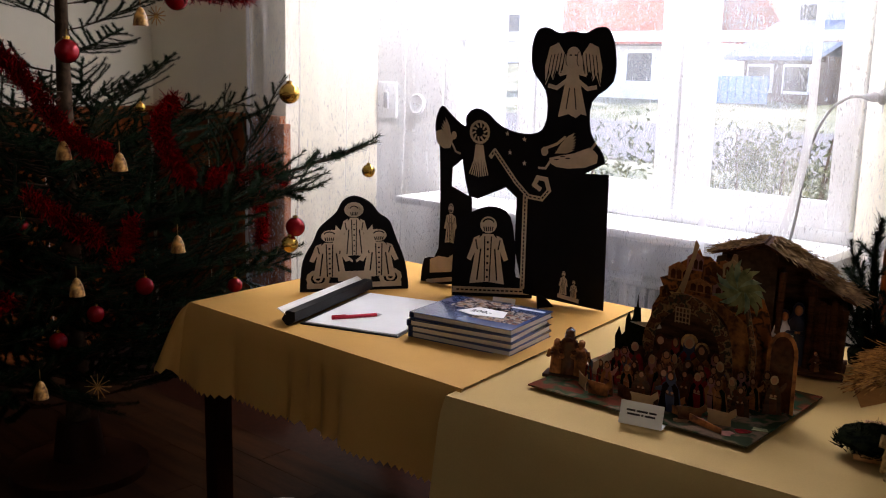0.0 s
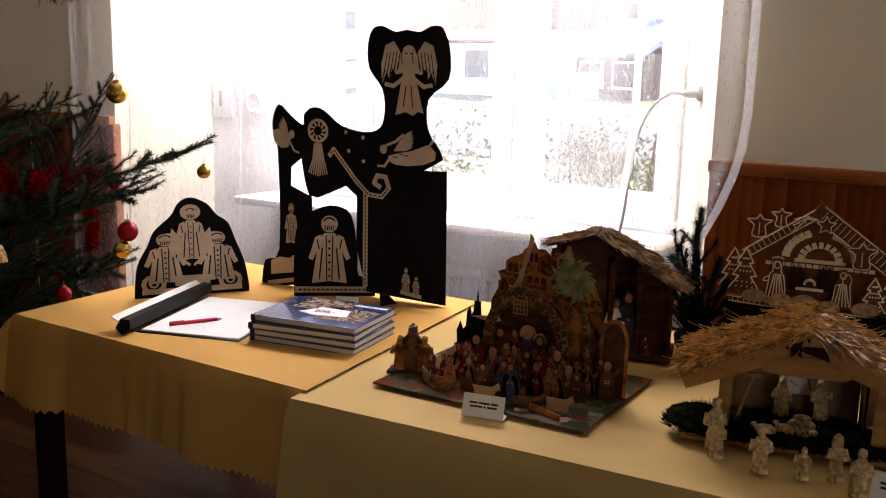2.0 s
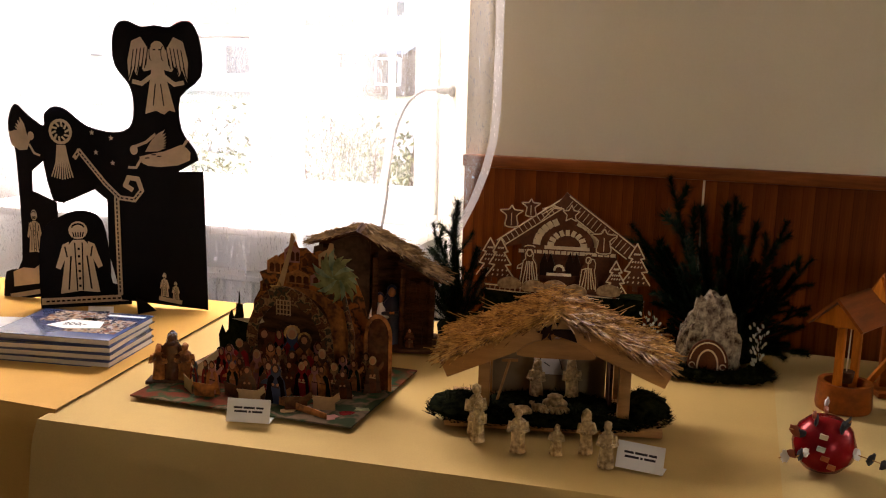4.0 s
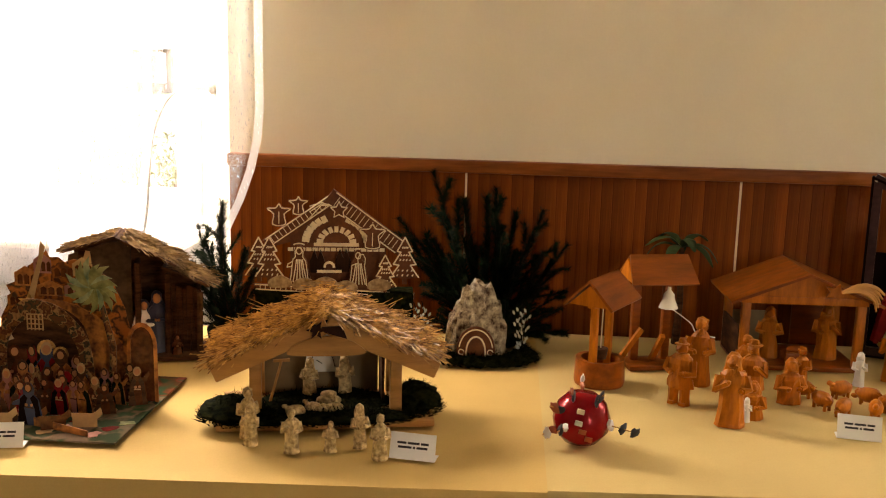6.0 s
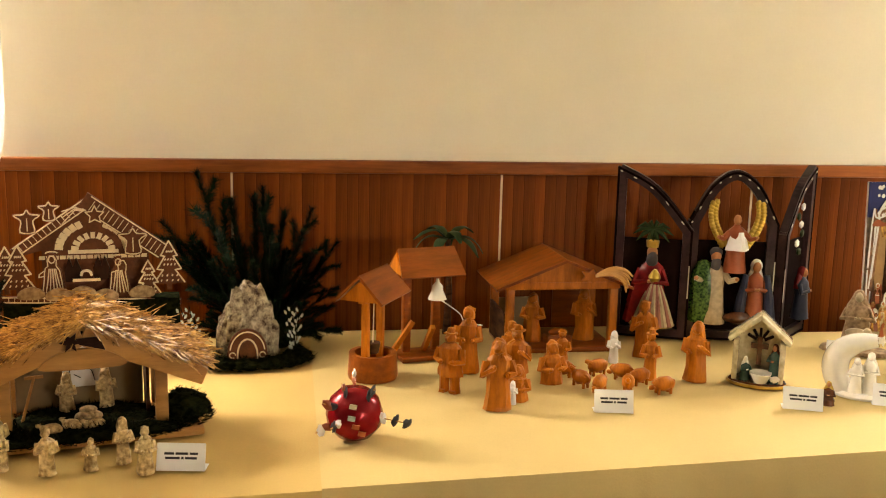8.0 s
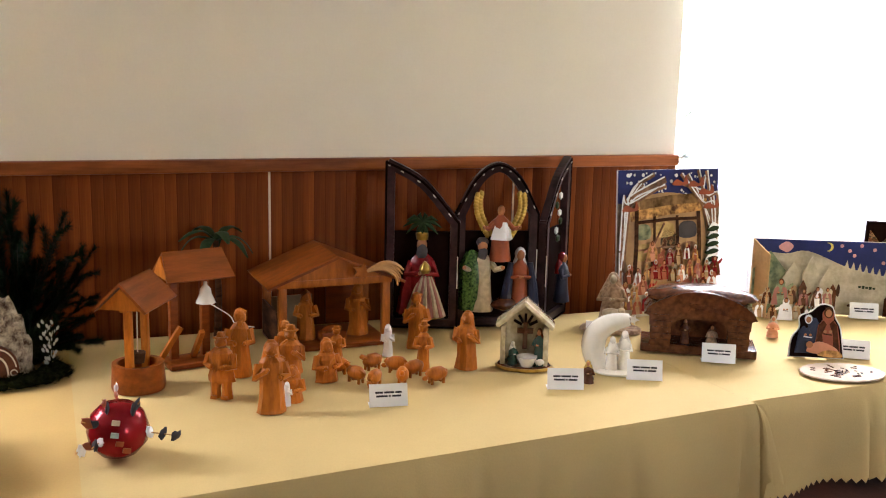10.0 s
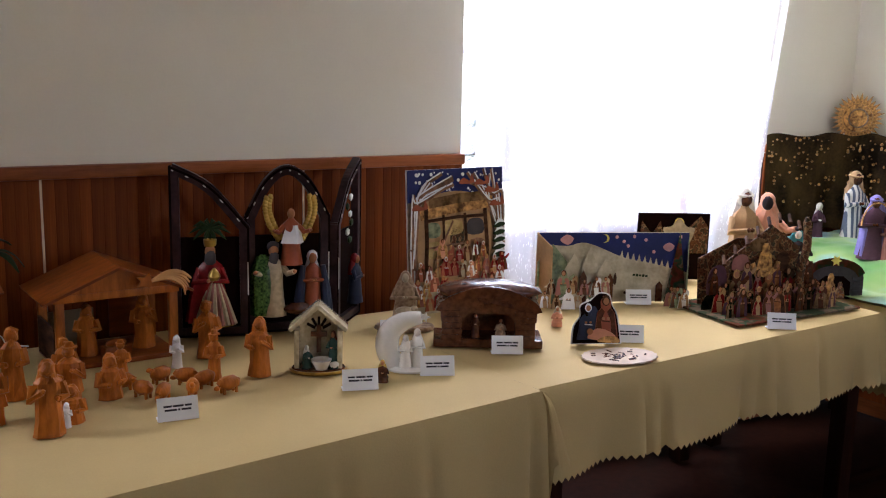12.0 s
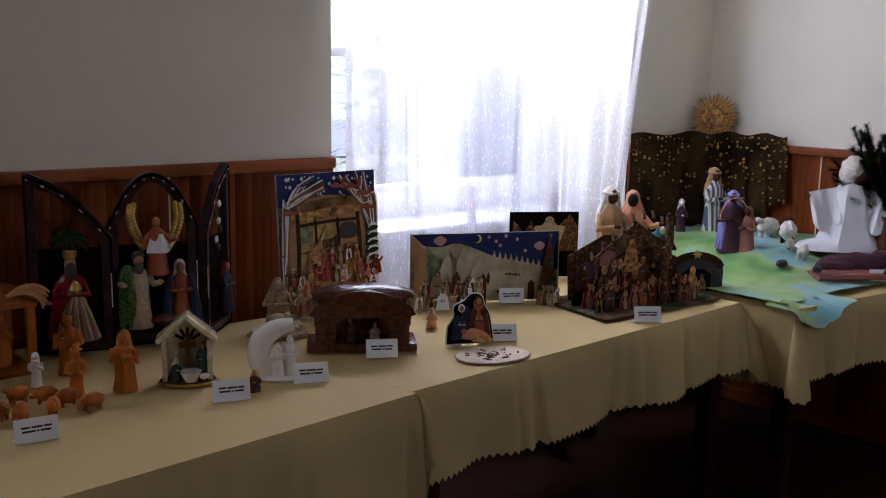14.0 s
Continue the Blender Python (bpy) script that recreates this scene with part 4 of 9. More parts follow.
# ---- materials of the exhibits ----
BROWNS = [(0.04, 0.018, 0.008), (0.15, 0.06, 0.02), (0.075, 0.022, 0.01), (0.28, 0.15, 0.06), (0.03, 0.03, 0.016), (0.10, 0.04, 0.016)]
M.update(
    black_card=mat("black_card", (0.006, 0.005, 0.006), 0.7, vary=0.2, bump=0.05, spec=0.08),
    cream_card=mat("cream_card", (0.60, 0.47, 0.34), 0.7, vary=0.1, scale=20, bump=0.05),
    white_paper=mat("white_paper", (0.82, 0.82, 0.80), 0.7, vary=0.03, bump=0.05),
    ink=mat("ink", (0.03, 0.03, 0.035), 0.6, vary=0.1),
    red_plastic=mat("red_plastic", (0.55, 0.02, 0.04), 0.3, vary=0.05, bump=0.0),
    black_plastic=mat("black_plastic", (0.015, 0.015, 0.016), 0.35, vary=0.2, spec=0.08),
    blue_cover=mat("blue_cover", (0.035, 0.06, 0.16), 0.22, vary=0.3, coat=0.4),
    photo=print_mat("photo", [(0.10, 0.06, 0.04), (0.32, 0.18, 0.1), (0.5, 0.4, 0.32), (0.05, 0.06, 0.1), (0.2, 0.08, 0.05)], 70, 0.25, 0.4),
    pages=mat("pages", (0.75, 0.72, 0.66), 0.8, vary=0.12, scale=4, stretch=(1, 1, 90)),
    pop_dark=print_mat("pop_dark", BROWNS, 55, 0.5),
    pop_orange=mat("pop_orange", (0.20, 0.05, 0.011), 0.6, vary=0.6, scale=26, fine=120, second=(0.60, 0.21, 0.045)),
    pop_green=print_mat("pop_green", [(0.02, 0.045, 0.02), (0.07, 0.03, 0.01), (0.15, 0.035, 0.018), (0.03, 0.065, 0.03), (0.17, 0.11, 0.07), (0.035, 0.05, 0.025)], 13, 0.8, spec=0.02),
    hill_print=print_mat("hill_print", [(0.05, 0.015, 0.006), (0.26, 0.07, 0.015), (0.09, 0.028, 0.010), (0.40, 0.12, 0.025), (0.05, 0.025, 0.012), (0.28, 0.09, 0.025)], 24, 0.55),
    sage=mat("sage", (0.10, 0.16, 0.09), 0.6, vary=0.3, scale=40, second=(0.30, 0.34, 0.18)),
    pop_bright=print_mat("pop_bright", [(0.28, 0.05, 0.025), (0.34, 0.17, 0.045), (0.34, 0.23, 0.13), (0.12, 0.06, 0.05), (0.20, 0.07, 0.025), (0.14, 0.11, 0.05)], 85, 0.4),
    palm_print=mat("palm_print", (0.13, 0.14, 0.045), 0.6, vary=0.3, scale=40, second=(0.26, 0.25, 0.09)),
    palm=mat("palm", (0.025, 0.045, 0.016), 0.5, vary=0.3, spec=0.08),
    old_wood=mat("old_wood", (0.045, 0.018, 0.008), 0.75, vary=0.4, scale=14, stretch=(1, 1, 4), second=(0.10, 0.042, 0.018), spec=0.08),
    old_straw=mat("old_straw", (0.12, 0.06, 0.02), 0.7, vary=0.4, scale=25, second=(0.32, 0.19, 0.075), spec=0.08),
    pale_wood=mat("pale_wood", (0.45, 0.22, 0.065), 0.5, vary=0.18, scale=12, stretch=(0.6, 4, 4), rand=0.08),
    honey_wood=mat("honey_wood", (0.43, 0.128, 0.012), 0.42, vary=0.3, scale=14, stretch=(3, 3, 0.7), rand=0.1, spec=0.2),
    red_wood=mat("red_wood", (0.24, 0.058, 0.007), 0.42, vary=0.25, scale=12, stretch=(0.7, 5, 5), rand=0.08, spec=0.2),
    ply=mat("ply", (0.24, 0.165, 0.08), 0.6, vary=0.1),
    moss=mat("moss", (0.005, 0.007, 0.003), 0.95, vary=0.5, scale=60, bump=0.8, second=(0.014, 0.016, 0.005), spec=0.02),
    ivory=mat("ivory", (0.42, 0.25, 0.09), 0.35, vary=0.4, scale=110, bump=0.5, second=(0.76, 0.57, 0.29)),
    ginger=mat("ginger", (0.115, 0.032, 0.010), 0.6, vary=0.3, scale=40, bump=0.5, fine=200),
    icing=mat("icing", (0.74, 0.62, 0.45), 0.55, vary=0.1, scale=60, bump=0.4),
    snow_icing=mat("snow_icing", (0.10, 0.045, 0.02), 0.7, vary=0.5, scale=55, bump=0.9, fine=200, second=(0.52, 0.44, 0.31)),
    frost=mat("frost", (0.42, 0.5, 0.42), 0.7, vary=0.3, second=(0.75, 0.78, 0.72)),
    porcelain=mat("porcelain", (0.78, 0.74, 0.64), 0.12, vary=0.06, coat=0.5, bump=0.02),
    gold_paint=mat("gold_paint", (0.48, 0.30, 0.06), 0.28, 0.7, vary=0.25, scale=40),
    glaze_green=mat("glaze_green", (0.03, 0.08, 0.06), 0.15, vary=0.3, coat=0.5),
    glaze_brown=mat("glaze_brown", (0.085, 0.024, 0.008), 0.25, vary=0.3, scale=60, coat=0.3, bump=0.5, second=(0.125, 0.037, 0.012)),
    skin=mat("skin", (0.42, 0.17, 0.065), 0.6, vary=0.1),
    frame_paint=mat("frame_paint", (0.022, 0.010, 0.010), 0.3, vary=0.35, scale=18, second=(0.06, 0.027, 0.027), spec=0.25),
    dark_paint=mat("dark_paint", (0.009, 0.003, 0.002), 0.7, vary=0.3, spec=0.03),
    red_robe=mat("red_robe", (0.19, 0.010, 0.010), 0.25, vary=0.3, scale=40),
    green_robe=mat("green_robe", (0.012, 0.05, 0.015), 0.25, vary=0.5, scale=150, second=(0.08, 0.17, 0.03)),
    cream_robe=mat("cream_robe", (0.46, 0.37, 0.23), 0.28, vary=0.2, scale=60),
    blue_robe=mat("blue_robe", (0.022, 0.03, 0.06), 0.4, vary=0.3),
    orange_robe=mat("orange_robe", (0.32, 0.075, 0.025), 0.4, vary=0.2),
    dough=mat("dough", (0.26, 0.155, 0.08), 0.6, vary=0.25, scale=70, second=(0.46, 0.32, 0.19)),
    glaze_cream=mat("glaze_cream", (0.50, 0.40, 0.22), 0.12, vary=0.2, scale=40, coat=0.5, second=(0.68, 0.58, 0.38)),
    night=mat("night", (0.012, 0.02, 0.12), 0.35, vary=0.2),
    winter=mat("winter", (0.50, 0.42, 0.26), 0.5, vary=0.25, scale=14, second=(0.66, 0.58, 0.40)),
    pink_print=mat("pink_print", (0.62, 0.3, 0.28), 0.4, vary=0.2),
    yellow_print=mat("yellow_print", (0.8, 0.65, 0.12), 0.4, vary=0.1),
    wool=mat("wool", (0.72, 0.66, 0.55), 0.95, vary=0.15, scale=60, bump=1.0, fine=260),
    dark_wool=mat("dark_wool", (0.03, 0.018, 0.018), 0.95, vary=0.3, scale=40, bump=0.8),
    white_cloth=mat("white_cloth", (0.82, 0.81, 0.79), 0.8, vary=0.05, scale=12),
    star_cloth=mat("star_cloth", (0.02, 0.011, 0.003), 0.7, vary=0.5, scale=7, second=(0.075, 0.042, 0.012), spec=0.1),
    lilac=mat("lilac", (0.22, 0.18, 0.42), 0.8, vary=0.2),
    peach=mat("peach", (0.68, 0.3, 0.16), 0.8, vary=0.15, sheen=0.2),
    teal=mat("teal", (0.06, 0.25, 0.25), 0.8, vary=0.2),
    rose=mat("rose", (0.33, 0.13, 0.10), 0.8, vary=0.2),
    tan=mat("tan", (0.42, 0.25, 0.11), 0.8, vary=0.2),
    purple_cloth=mat("purple_cloth", (0.09, 0.035, 0.05), 0.85, vary=0.25),
    stone=mat("stone", (0.06, 0.05, 0.05), 0.8, vary=0.3),
)


def stripes_mat():
    m = mat("striped_cloth", (0.6, 0.58, 0.52), 0.85)
    t = m.node_tree
    co, wv, rp = t.nodes.new("ShaderNodeTexCoord"), t.nodes.new("ShaderNodeTexWave"), t.nodes.new("ShaderNodeValToRGB")
    wv.inputs["Scale"].default_value, wv.inputs["Distortion"].default_value = 16, 0.6
    rp.color_ramp.elements[0].position, rp.color_ramp.elements[1].position = 0.42, 0.52
    rp.color_ramp.elements[0].color, rp.color_ramp.elements[1].color = (0.1, 0.12, 0.16, 1), (0.66, 0.63, 0.57, 1)
    t.links.new(co.outputs["Object"], wv.inputs["Vector"])
    t.links.new(wv.outputs[0], rp.inputs[0])
    t.links.new(rp.outputs[0], t.nodes["Principled BSDF"].inputs["Base Color"])
    return m


def silk_mat():
    m = mat("silk", (0.1, 0.35, 0.1), 0.4, sheen=0.3)
    t = m.node_tree
    co, no, rp = t.nodes.new("ShaderNodeTexCoord"), t.nodes.new("ShaderNodeTexNoise"), t.nodes.new("ShaderNodeValToRGB")
    no.inputs["Scale"].default_value, no.inputs["Detail"].default_value = 3.2, 2
    for p, c in ((0.36, (0.10, 0.30, 0.05)), (0.46, (0.30, 0.45, 0.12)), (0.54, (0.22, 0.46, 0.44)), (0.66, (0.12, 0.36, 0.42))):
        e = rp.color_ramp.elements.new(p)
        e.color = (*c, 1)
    t.links.new(co.outputs["Object"], no.inputs["Vector"])
    t.links.new(no.outputs[0], rp.inputs[0])
    t.links.new(rp.outputs[0], t.nodes["Principled BSDF"].inputs["Base Color"])
    return m


M["stripes"], M["silk"] = stripes_mat(), silk_mat()


def face(x, y):
    """The turn about z that makes a thing's front look into the room's middle."""
    return math.degrees(math.atan2(0.43 - x, y + 0.12))


# ---- kinds of exhibits ----
def label_card(x, y, rz=None, w=0.085, h=0.05, z=TZ):
    """A folded white card with two printed lines."""
    c = thing("label_card", "small folded white card with two printed lines", "label card", (x, y, z), face(x, y) if rz is None else rz, group="exhibit label cards")
    lean = 18
    part("front_leaf", block((0, 0, h / 2), (w, 0.0012, h)), M["white_paper"], c, m=pose(0, 0, 0.0005, -lean))
    part("back_leaf", block((0, 0.019, 0.0007), (w, 0.03, 0.001)), M["white_paper"], c)
    for zz, words in ((h * 0.62, (0.2, 0.26, 0.17)), (h * 0.46, (0.3, 0.05, 0.24))):
        x = -w * (sum(words) + 0.06) / 2
        for q in words:
            part("printed_word", block((x + q * w / 2, -0.0009, zz), (q * w, 0.0005, h * 0.085)), M["ink"], c, m=pose(0, 0, 0.0005, -lean))
            x += (q + 0.03) * w
    return c


def figure_bm(h, hood=True, cape=False, arms="fold", crown=False, kneel=False, turban=False, seg=14, fold=0.06, jag=0.0, wide=1.0, seed=0, halo=False, blocky=False):
    """One robed standing or kneeling statue. Slots: robe, skin, head cloth."""
    bm = NB()
    k = 0.74 if kneel else 1.0
    w = h * wide * (1.15 if kneel else 1.0)
    prof = [(0.20, 0), (0.195, 0.03), (0.165, 0.22), (0.14, 0.45), (0.15, 0.62), (0.135, 0.70), (0.06, 0.77), (0.045, 0.8)]
    if blocky:
        prof = [(0.15, 0), (0.165, 0.06), (0.16, 0.25), (0.165, 0.45), (0.175, 0.6), (0.15, 0.72), (0.08, 0.78), (0.07, 0.8)]
    lathe(bm, [(r * w, z * h * k) for r, z in prof], seg, ey=0.8, fold=fold, folds=7, turn=seed)
    hz = h * (0.87 * k if not kneel else 0.70)
    if kneel:
        blob(bm, (0, 0.06 * h, 0.14 * h), (0.2 * w, 0.24 * h, 0.15 * h), 2)
    blob(bm, (0, -0.022 * h if hood else -0.01 * h, hz), (0.066 * h, 0.074 * h, 0.09 * h), 2, idx=1)
    if hood:
        blob(bm, (0, 0.018 * h, hz + 0.012 * h), (0.09 * h, 0.085 * h, 0.11 * h), 2, idx=2)
        lathe(bm, [(0.155 * w, hz - 0.30 * h), (0.14 * w, hz - 0.16 * h), (0.095 * w, hz - 0.05 * h), (0.06 * w, hz + 0.06 * h)], seg, at=(0, 0.05 * h, 0), ey=0.62, fold=0.06, idx=2)
    if cape:
        lathe(bm, [(0.22 * w, 0.04 * h), (0.19 * w, 0.3 * h * k), (0.17 * w, 0.55 * h * k), (0.12 * w, 0.74 * h * k)], seg, at=(0, 0.045 * h, 0), ey=0.8, fold=0.07, folds=5, idx=2)
    s = 0.66 * h * k
    for sg in (-1, 1):
        if arms == "fold":
            tube(bm, [(sg * 0.12 * w, 0, s), (sg * 0.18 * w, -0.06 * h, s - 0.15 * h), (sg * 0.03 * w, -0.15 * h, s - 0.12 * h)], [0.05 * h, 0.05 * h, 0.032 * h], 8)
            blob(bm, (sg * 0.02 * w, -0.165 * h, s - 0.115 * h), 0.027 * h, 1, idx=1)
        elif arms == "out":
            tube(bm, [(sg * 0.12 * w, 0, s), (sg * 0.22 * w, -0.05 * h, s - 0.1 * h), (sg * 0.3 * w, -0.13 * h, s - 0.06 * h)], [0.05 * h, 0.045 * h, 0.035 * h], 8)
            blob(bm, (sg * 0.31 * w, -0.14 * h, s - 0.055 * h), 0.03 * h, 1, idx=1)
        elif arms == "down":
            tube(bm, [(sg * 0.12 * w, 0, s), (sg * 0.19 * w, 0, s - 0.18 * h), (sg * 0.17 * w, -0.04 * h, s - 0.34 * h)], [0.05 * h, 0.045 * h, 0.03 * h], 8)
    if turban:
        blob(bm, (0, 0.02 * h, hz + 0.03 * h), (0.088 * h, 0.088 * h, 0.085 * h), 2, 0.1, idx=2)
        tube(bm, [(0.082 * h * math.cos(i * 0.5236), 0.012 * h + 0.084 * h * math.sin(i * 0.5236), hz + 0.045 * h + 0.012 * h * math.sin(i * 0.5236)) for i in range(13)], 0.02 * h, 7, idx=2)
        tube(bm, [(0.085 * h, 0.03 * h, hz), (0.12 * h, 0.05 * h, hz - 0.16 * h), (0.16 * h, 0.05 * h, hz - 0.34 * h)], [0.03 * h, 0.045 * h, 0.03 * h], 7, idx=2)
    if crown:
        lathe(bm, [(0.07 * h, hz + 0.07 * h), (0.08 * h, hz + 0.15 * h), (0.07 * h, hz + 0.15 * h), (0.06 * h, hz + 0.08 * h)], 10, idx=2)
    if halo:
        lathe(bm, [(0.11 * h, hz + 0.11 * h), (0.12 * h, hz + 0.115 * h), (0.11 * h, hz + 0.12 * h)], 16, idx=2)
    if jag:
        rnd = random.Random(seed)
        for v in bm.verts:
            v.co += Vector((rnd.gauss(0, 1), rnd.gauss(0, 1), rnd.gauss(0, 0.6) if v.co.z > 0.01 * h else 0)) * jag * h
    return bm


def carved_bm(h, kind="robe", seed=0, wide=1.0):
    """A knife-carved wooden statue with flat cuts: split legs or a robe, arms, bearded head, hat or hood."""
    rnd = random.Random(seed * 7 + 3)
    bm, w = NB(), h * wide
    tall = 0.62 if kind == "kneel" else 1.0
    hz = h * 0.86 * tall + (0.03 * h if kind == "kneel" else 0)
    if kind == "legs":
        for sg in (-1, 1):
            tube(bm, [(sg * 0.085 * w, 0, 0), (sg * 0.09 * w, -0.01 * h, 0.12 * h), (sg * 0.075 * w, 0, 0.34 * h)], [0.085 * h, 0.075 * h, 0.09 * h], 7)
            box(bm, (sg * 0.085 * w, -0.05 * h, 0.025 * h), (0.09 * h, 0.14 * h, 0.05 * h))
        lathe(bm, [(r * w, z * h) for r, z in ((0.19, 0.26), (0.185, 0.34), (0.15, 0.46), (0.175, 0.62), (0.16, 0.70), (0.08, 0.77))], 9, ey=0.72, turn=seed)
    else:
        lathe(bm, [(r * w, z * h * tall) for r, z in ((0.2, 0), (0.195, 0.05), (0.17, 0.24), (0.15, 0.44), (0.17, 0.6), (0.155, 0.70), (0.08, 0.77))], 9, ey=0.76, fold=0.06, folds=4, turn=seed)
    if kind == "kneel":
        blob(bm, (0, 0.07 * h, 0.11 * h), (0.17 * w, 0.22 * h, 0.12 * h), 1)
    blob(bm, (0, -0.012 * h, hz), (0.09 * h, 0.095 * h, 0.10 * h), 2, 0.12, 0, 4)
    tube(bm, [(0, -0.08 * h, hz - 0.01 * h), (0, -0.105 * h, hz - 0.025 * h)], [0.018 * h, 0.012 * h], 5)
    if seed % 3 == 0:
        lathe(bm, [(0.115 * h, hz + 0.05 * h), (0.11 * h, hz + 0.07 * h), (0.075 * h, hz + 0.075 * h), (0.06 * h, hz + 0.14 * h), (0.02 * h, hz + 0.15 * h)], 9)
    elif seed % 3 == 1:
        lathe(bm, [(0.14 * w, hz - 0.2 * h), (0.115 * h, hz - 0.06 * h), (0.095 * h, hz + 0.06 * h), (0.03 * h, hz + 0.125 * h)], 9, at=(0, 0.03 * h, 0), ey=0.8)
    else:
        blob(bm, (0, 0.02 * h, hz + 0.03 * h), (0.092 * h, 0.085 * h, 0.09 * h), 1, 0.2)
        blob(bm, (0, -0.075 * h, hz - 0.085 * h), (0.05 * h, 0.035 * h, 0.075 * h), 1)
    s = 0.67 * h * tall
    for sg in (-1, 1):
        up = 0.06 * h if (seed + sg) % 4 == 0 else -0.05 * h
        tube(bm, [(sg * 0.15 * w, 0, s), (sg * 0.195 * w, -0.045 * h, s - 0.17 * h), (sg * 0.09 * w, -0.135 * h, s - 0.12 * h + up)], [0.07 * h, 0.068 * h, 0.05 * h], 6)
        blob(bm, (sg * 0.08 * w, -0.145 * h, s - 0.115 * h + up), 0.04 * h, 1)
    for v in bm.verts:
        q = v.co * (9 / h)
        k = 0.018 * h if v.co.z > 0.02 * h else 0.0
        v.co += Vector((noise.noise(q + Vector((seed, 0, 0))), noise.noise(q + Vector((9, seed, 0))), 0.5 * noise.noise(q + Vector((0, 5, seed))))) * k * 1.6 + Vector((rnd.gauss(0, 1), rnd.gauss(0, 1), 0)) * k * 0.16
    return bm


def paper_person(parent, h, robe, cloak, m, wide=0.5, hair="glaze_brown", halo=False, name="paper_figure"):
    """A printed cut-out figure: robe, cloak, hair, face and hands in their own colours."""
    w, bm = h * wide, NB()
    sheet(bm, person_outline(0, 0, w, h * 0.98), 0.0015, 0, 0)
    for sg in (-1, 1):
        o = [(0.47, 0.01), (0.40, 0.3), (0.33, 0.6), (0.17, 0.7), (0.05, 0.62), (0.2, 0.4), (0.24 if sg > 0 else 0.1, 0.01)]
        sheet(bm, [(sg * a * w, b * h) for a, b in o], 0.0006, -0.0007, 1)
        sheet(bm, arc(sg * 0.1 * w, 0.47 * h, 0.035 * h, 0, 330, 7), 0.0006, -0.0016, 2)
    ribbon(bm, [(-0.16 * w, 0.42 * h), (0.16 * w, 0.40 * h)], 0.025 * h, 0.0006, -0.0009, 3)
    if halo:
        sheet(bm, arc(0, 0.87 * h, 0.15 * h, 0, 345, 14), 0.0006, 0.0016, 4)
    sheet(bm, arc(0, 0.865 * h, 0.095 * h, 0, 340, 10, 0.12 * h), 0.0006, -0.0008, 3)
    sheet(bm, arc(0, 0.85 * h, 0.065 * h, 0, 340, 9, 0.082 * h), 0.0006, -0.0016, 2)
    return part(name, bm, [M[robe], M[cloak], M["skin"], M[hair], M["straw"]], parent, m=m, smooth=False)


def figure(name, label, at, h, mats, rz=None, group="", category="figurine", **kw):
    return solid(name, figure_bm(h, **kw), [M[m] for m in mats], label, category, at, face(at[0], at[1]) if rz is None else rz, group)


def sheep_bm(L, seed=0, grazing=False, legs=True):
    bm = NB()
    blob(bm, (0, 0, L * 0.38), (L * 0.46, L * 0.24, L * 0.28), 3, 0.14, 0, 5)
    hz = L * (0.25 if grazing else 0.6)
    tube(bm, [(L * 0.32, 0, L * 0.5), (L * 0.46, 0, (hz + L * 0.5) / 2)], [L * 0.12, L * 0.09], 8)
    blob(bm, (L * 0.5, 0, hz), (L * 0.13, L * 0.085, L * 0.095), 2, idx=1)
    for s in (-1, 1):
        blob(bm, (L * 0.43, s * L * 0.1, hz + L * 0.05), (L * 0.03, L * 0.06, L * 0.02), 1, idx=1)
        for x in (-0.25, 0.25):
            tube(bm, [(x * L, s * L * 0.11, 0), (x * L, s * L * 0.11, L * 0.3)], L * 0.06, 6, idx=1)
    return bm


def sheep(at, L, mats, rz, label, group, grazing=False):
    return solid("toy_sheep", sheep_bm(L, grazing=grazing), [M[m] for m in mats], label, "sheep figure", at, rz, group)


def person_outline(x, z, w, h, lean=0.0):
    """The outline of a small robed cut-out figure."""
    p = [(-0.5, 0), (-0.42, 0.3), (-0.36, 0.6), (-0.2, 0.72), (-0.22, 0.86), (-0.1, 0.98), (0.1, 0.98), (0.22, 0.86), (0.2, 0.72), (0.36, 0.6), (0.45, 0.3), (0.5, 0)]
    kind = int(h * 100000) % 4
    if kind == 1:
        p[3:3] = [(-0.62, 0.52), (-0.66, 0.44), (-0.4, 0.46), (-0.33, 0.66)]
    elif kind == 2:
        p = [(a + (0.2 if b > 0.7 else 0), b - (0.06 if b > 0.7 else 0)) for a, b in p]
    elif kind == 3:
        p[9:9] = [(0.3, 0.7), (0.6, 0.86), (0.66, 0.78), (0.46, 0.6)]
    return [(x + a * w + lean * b * h, z + b * h) for a, b in p]


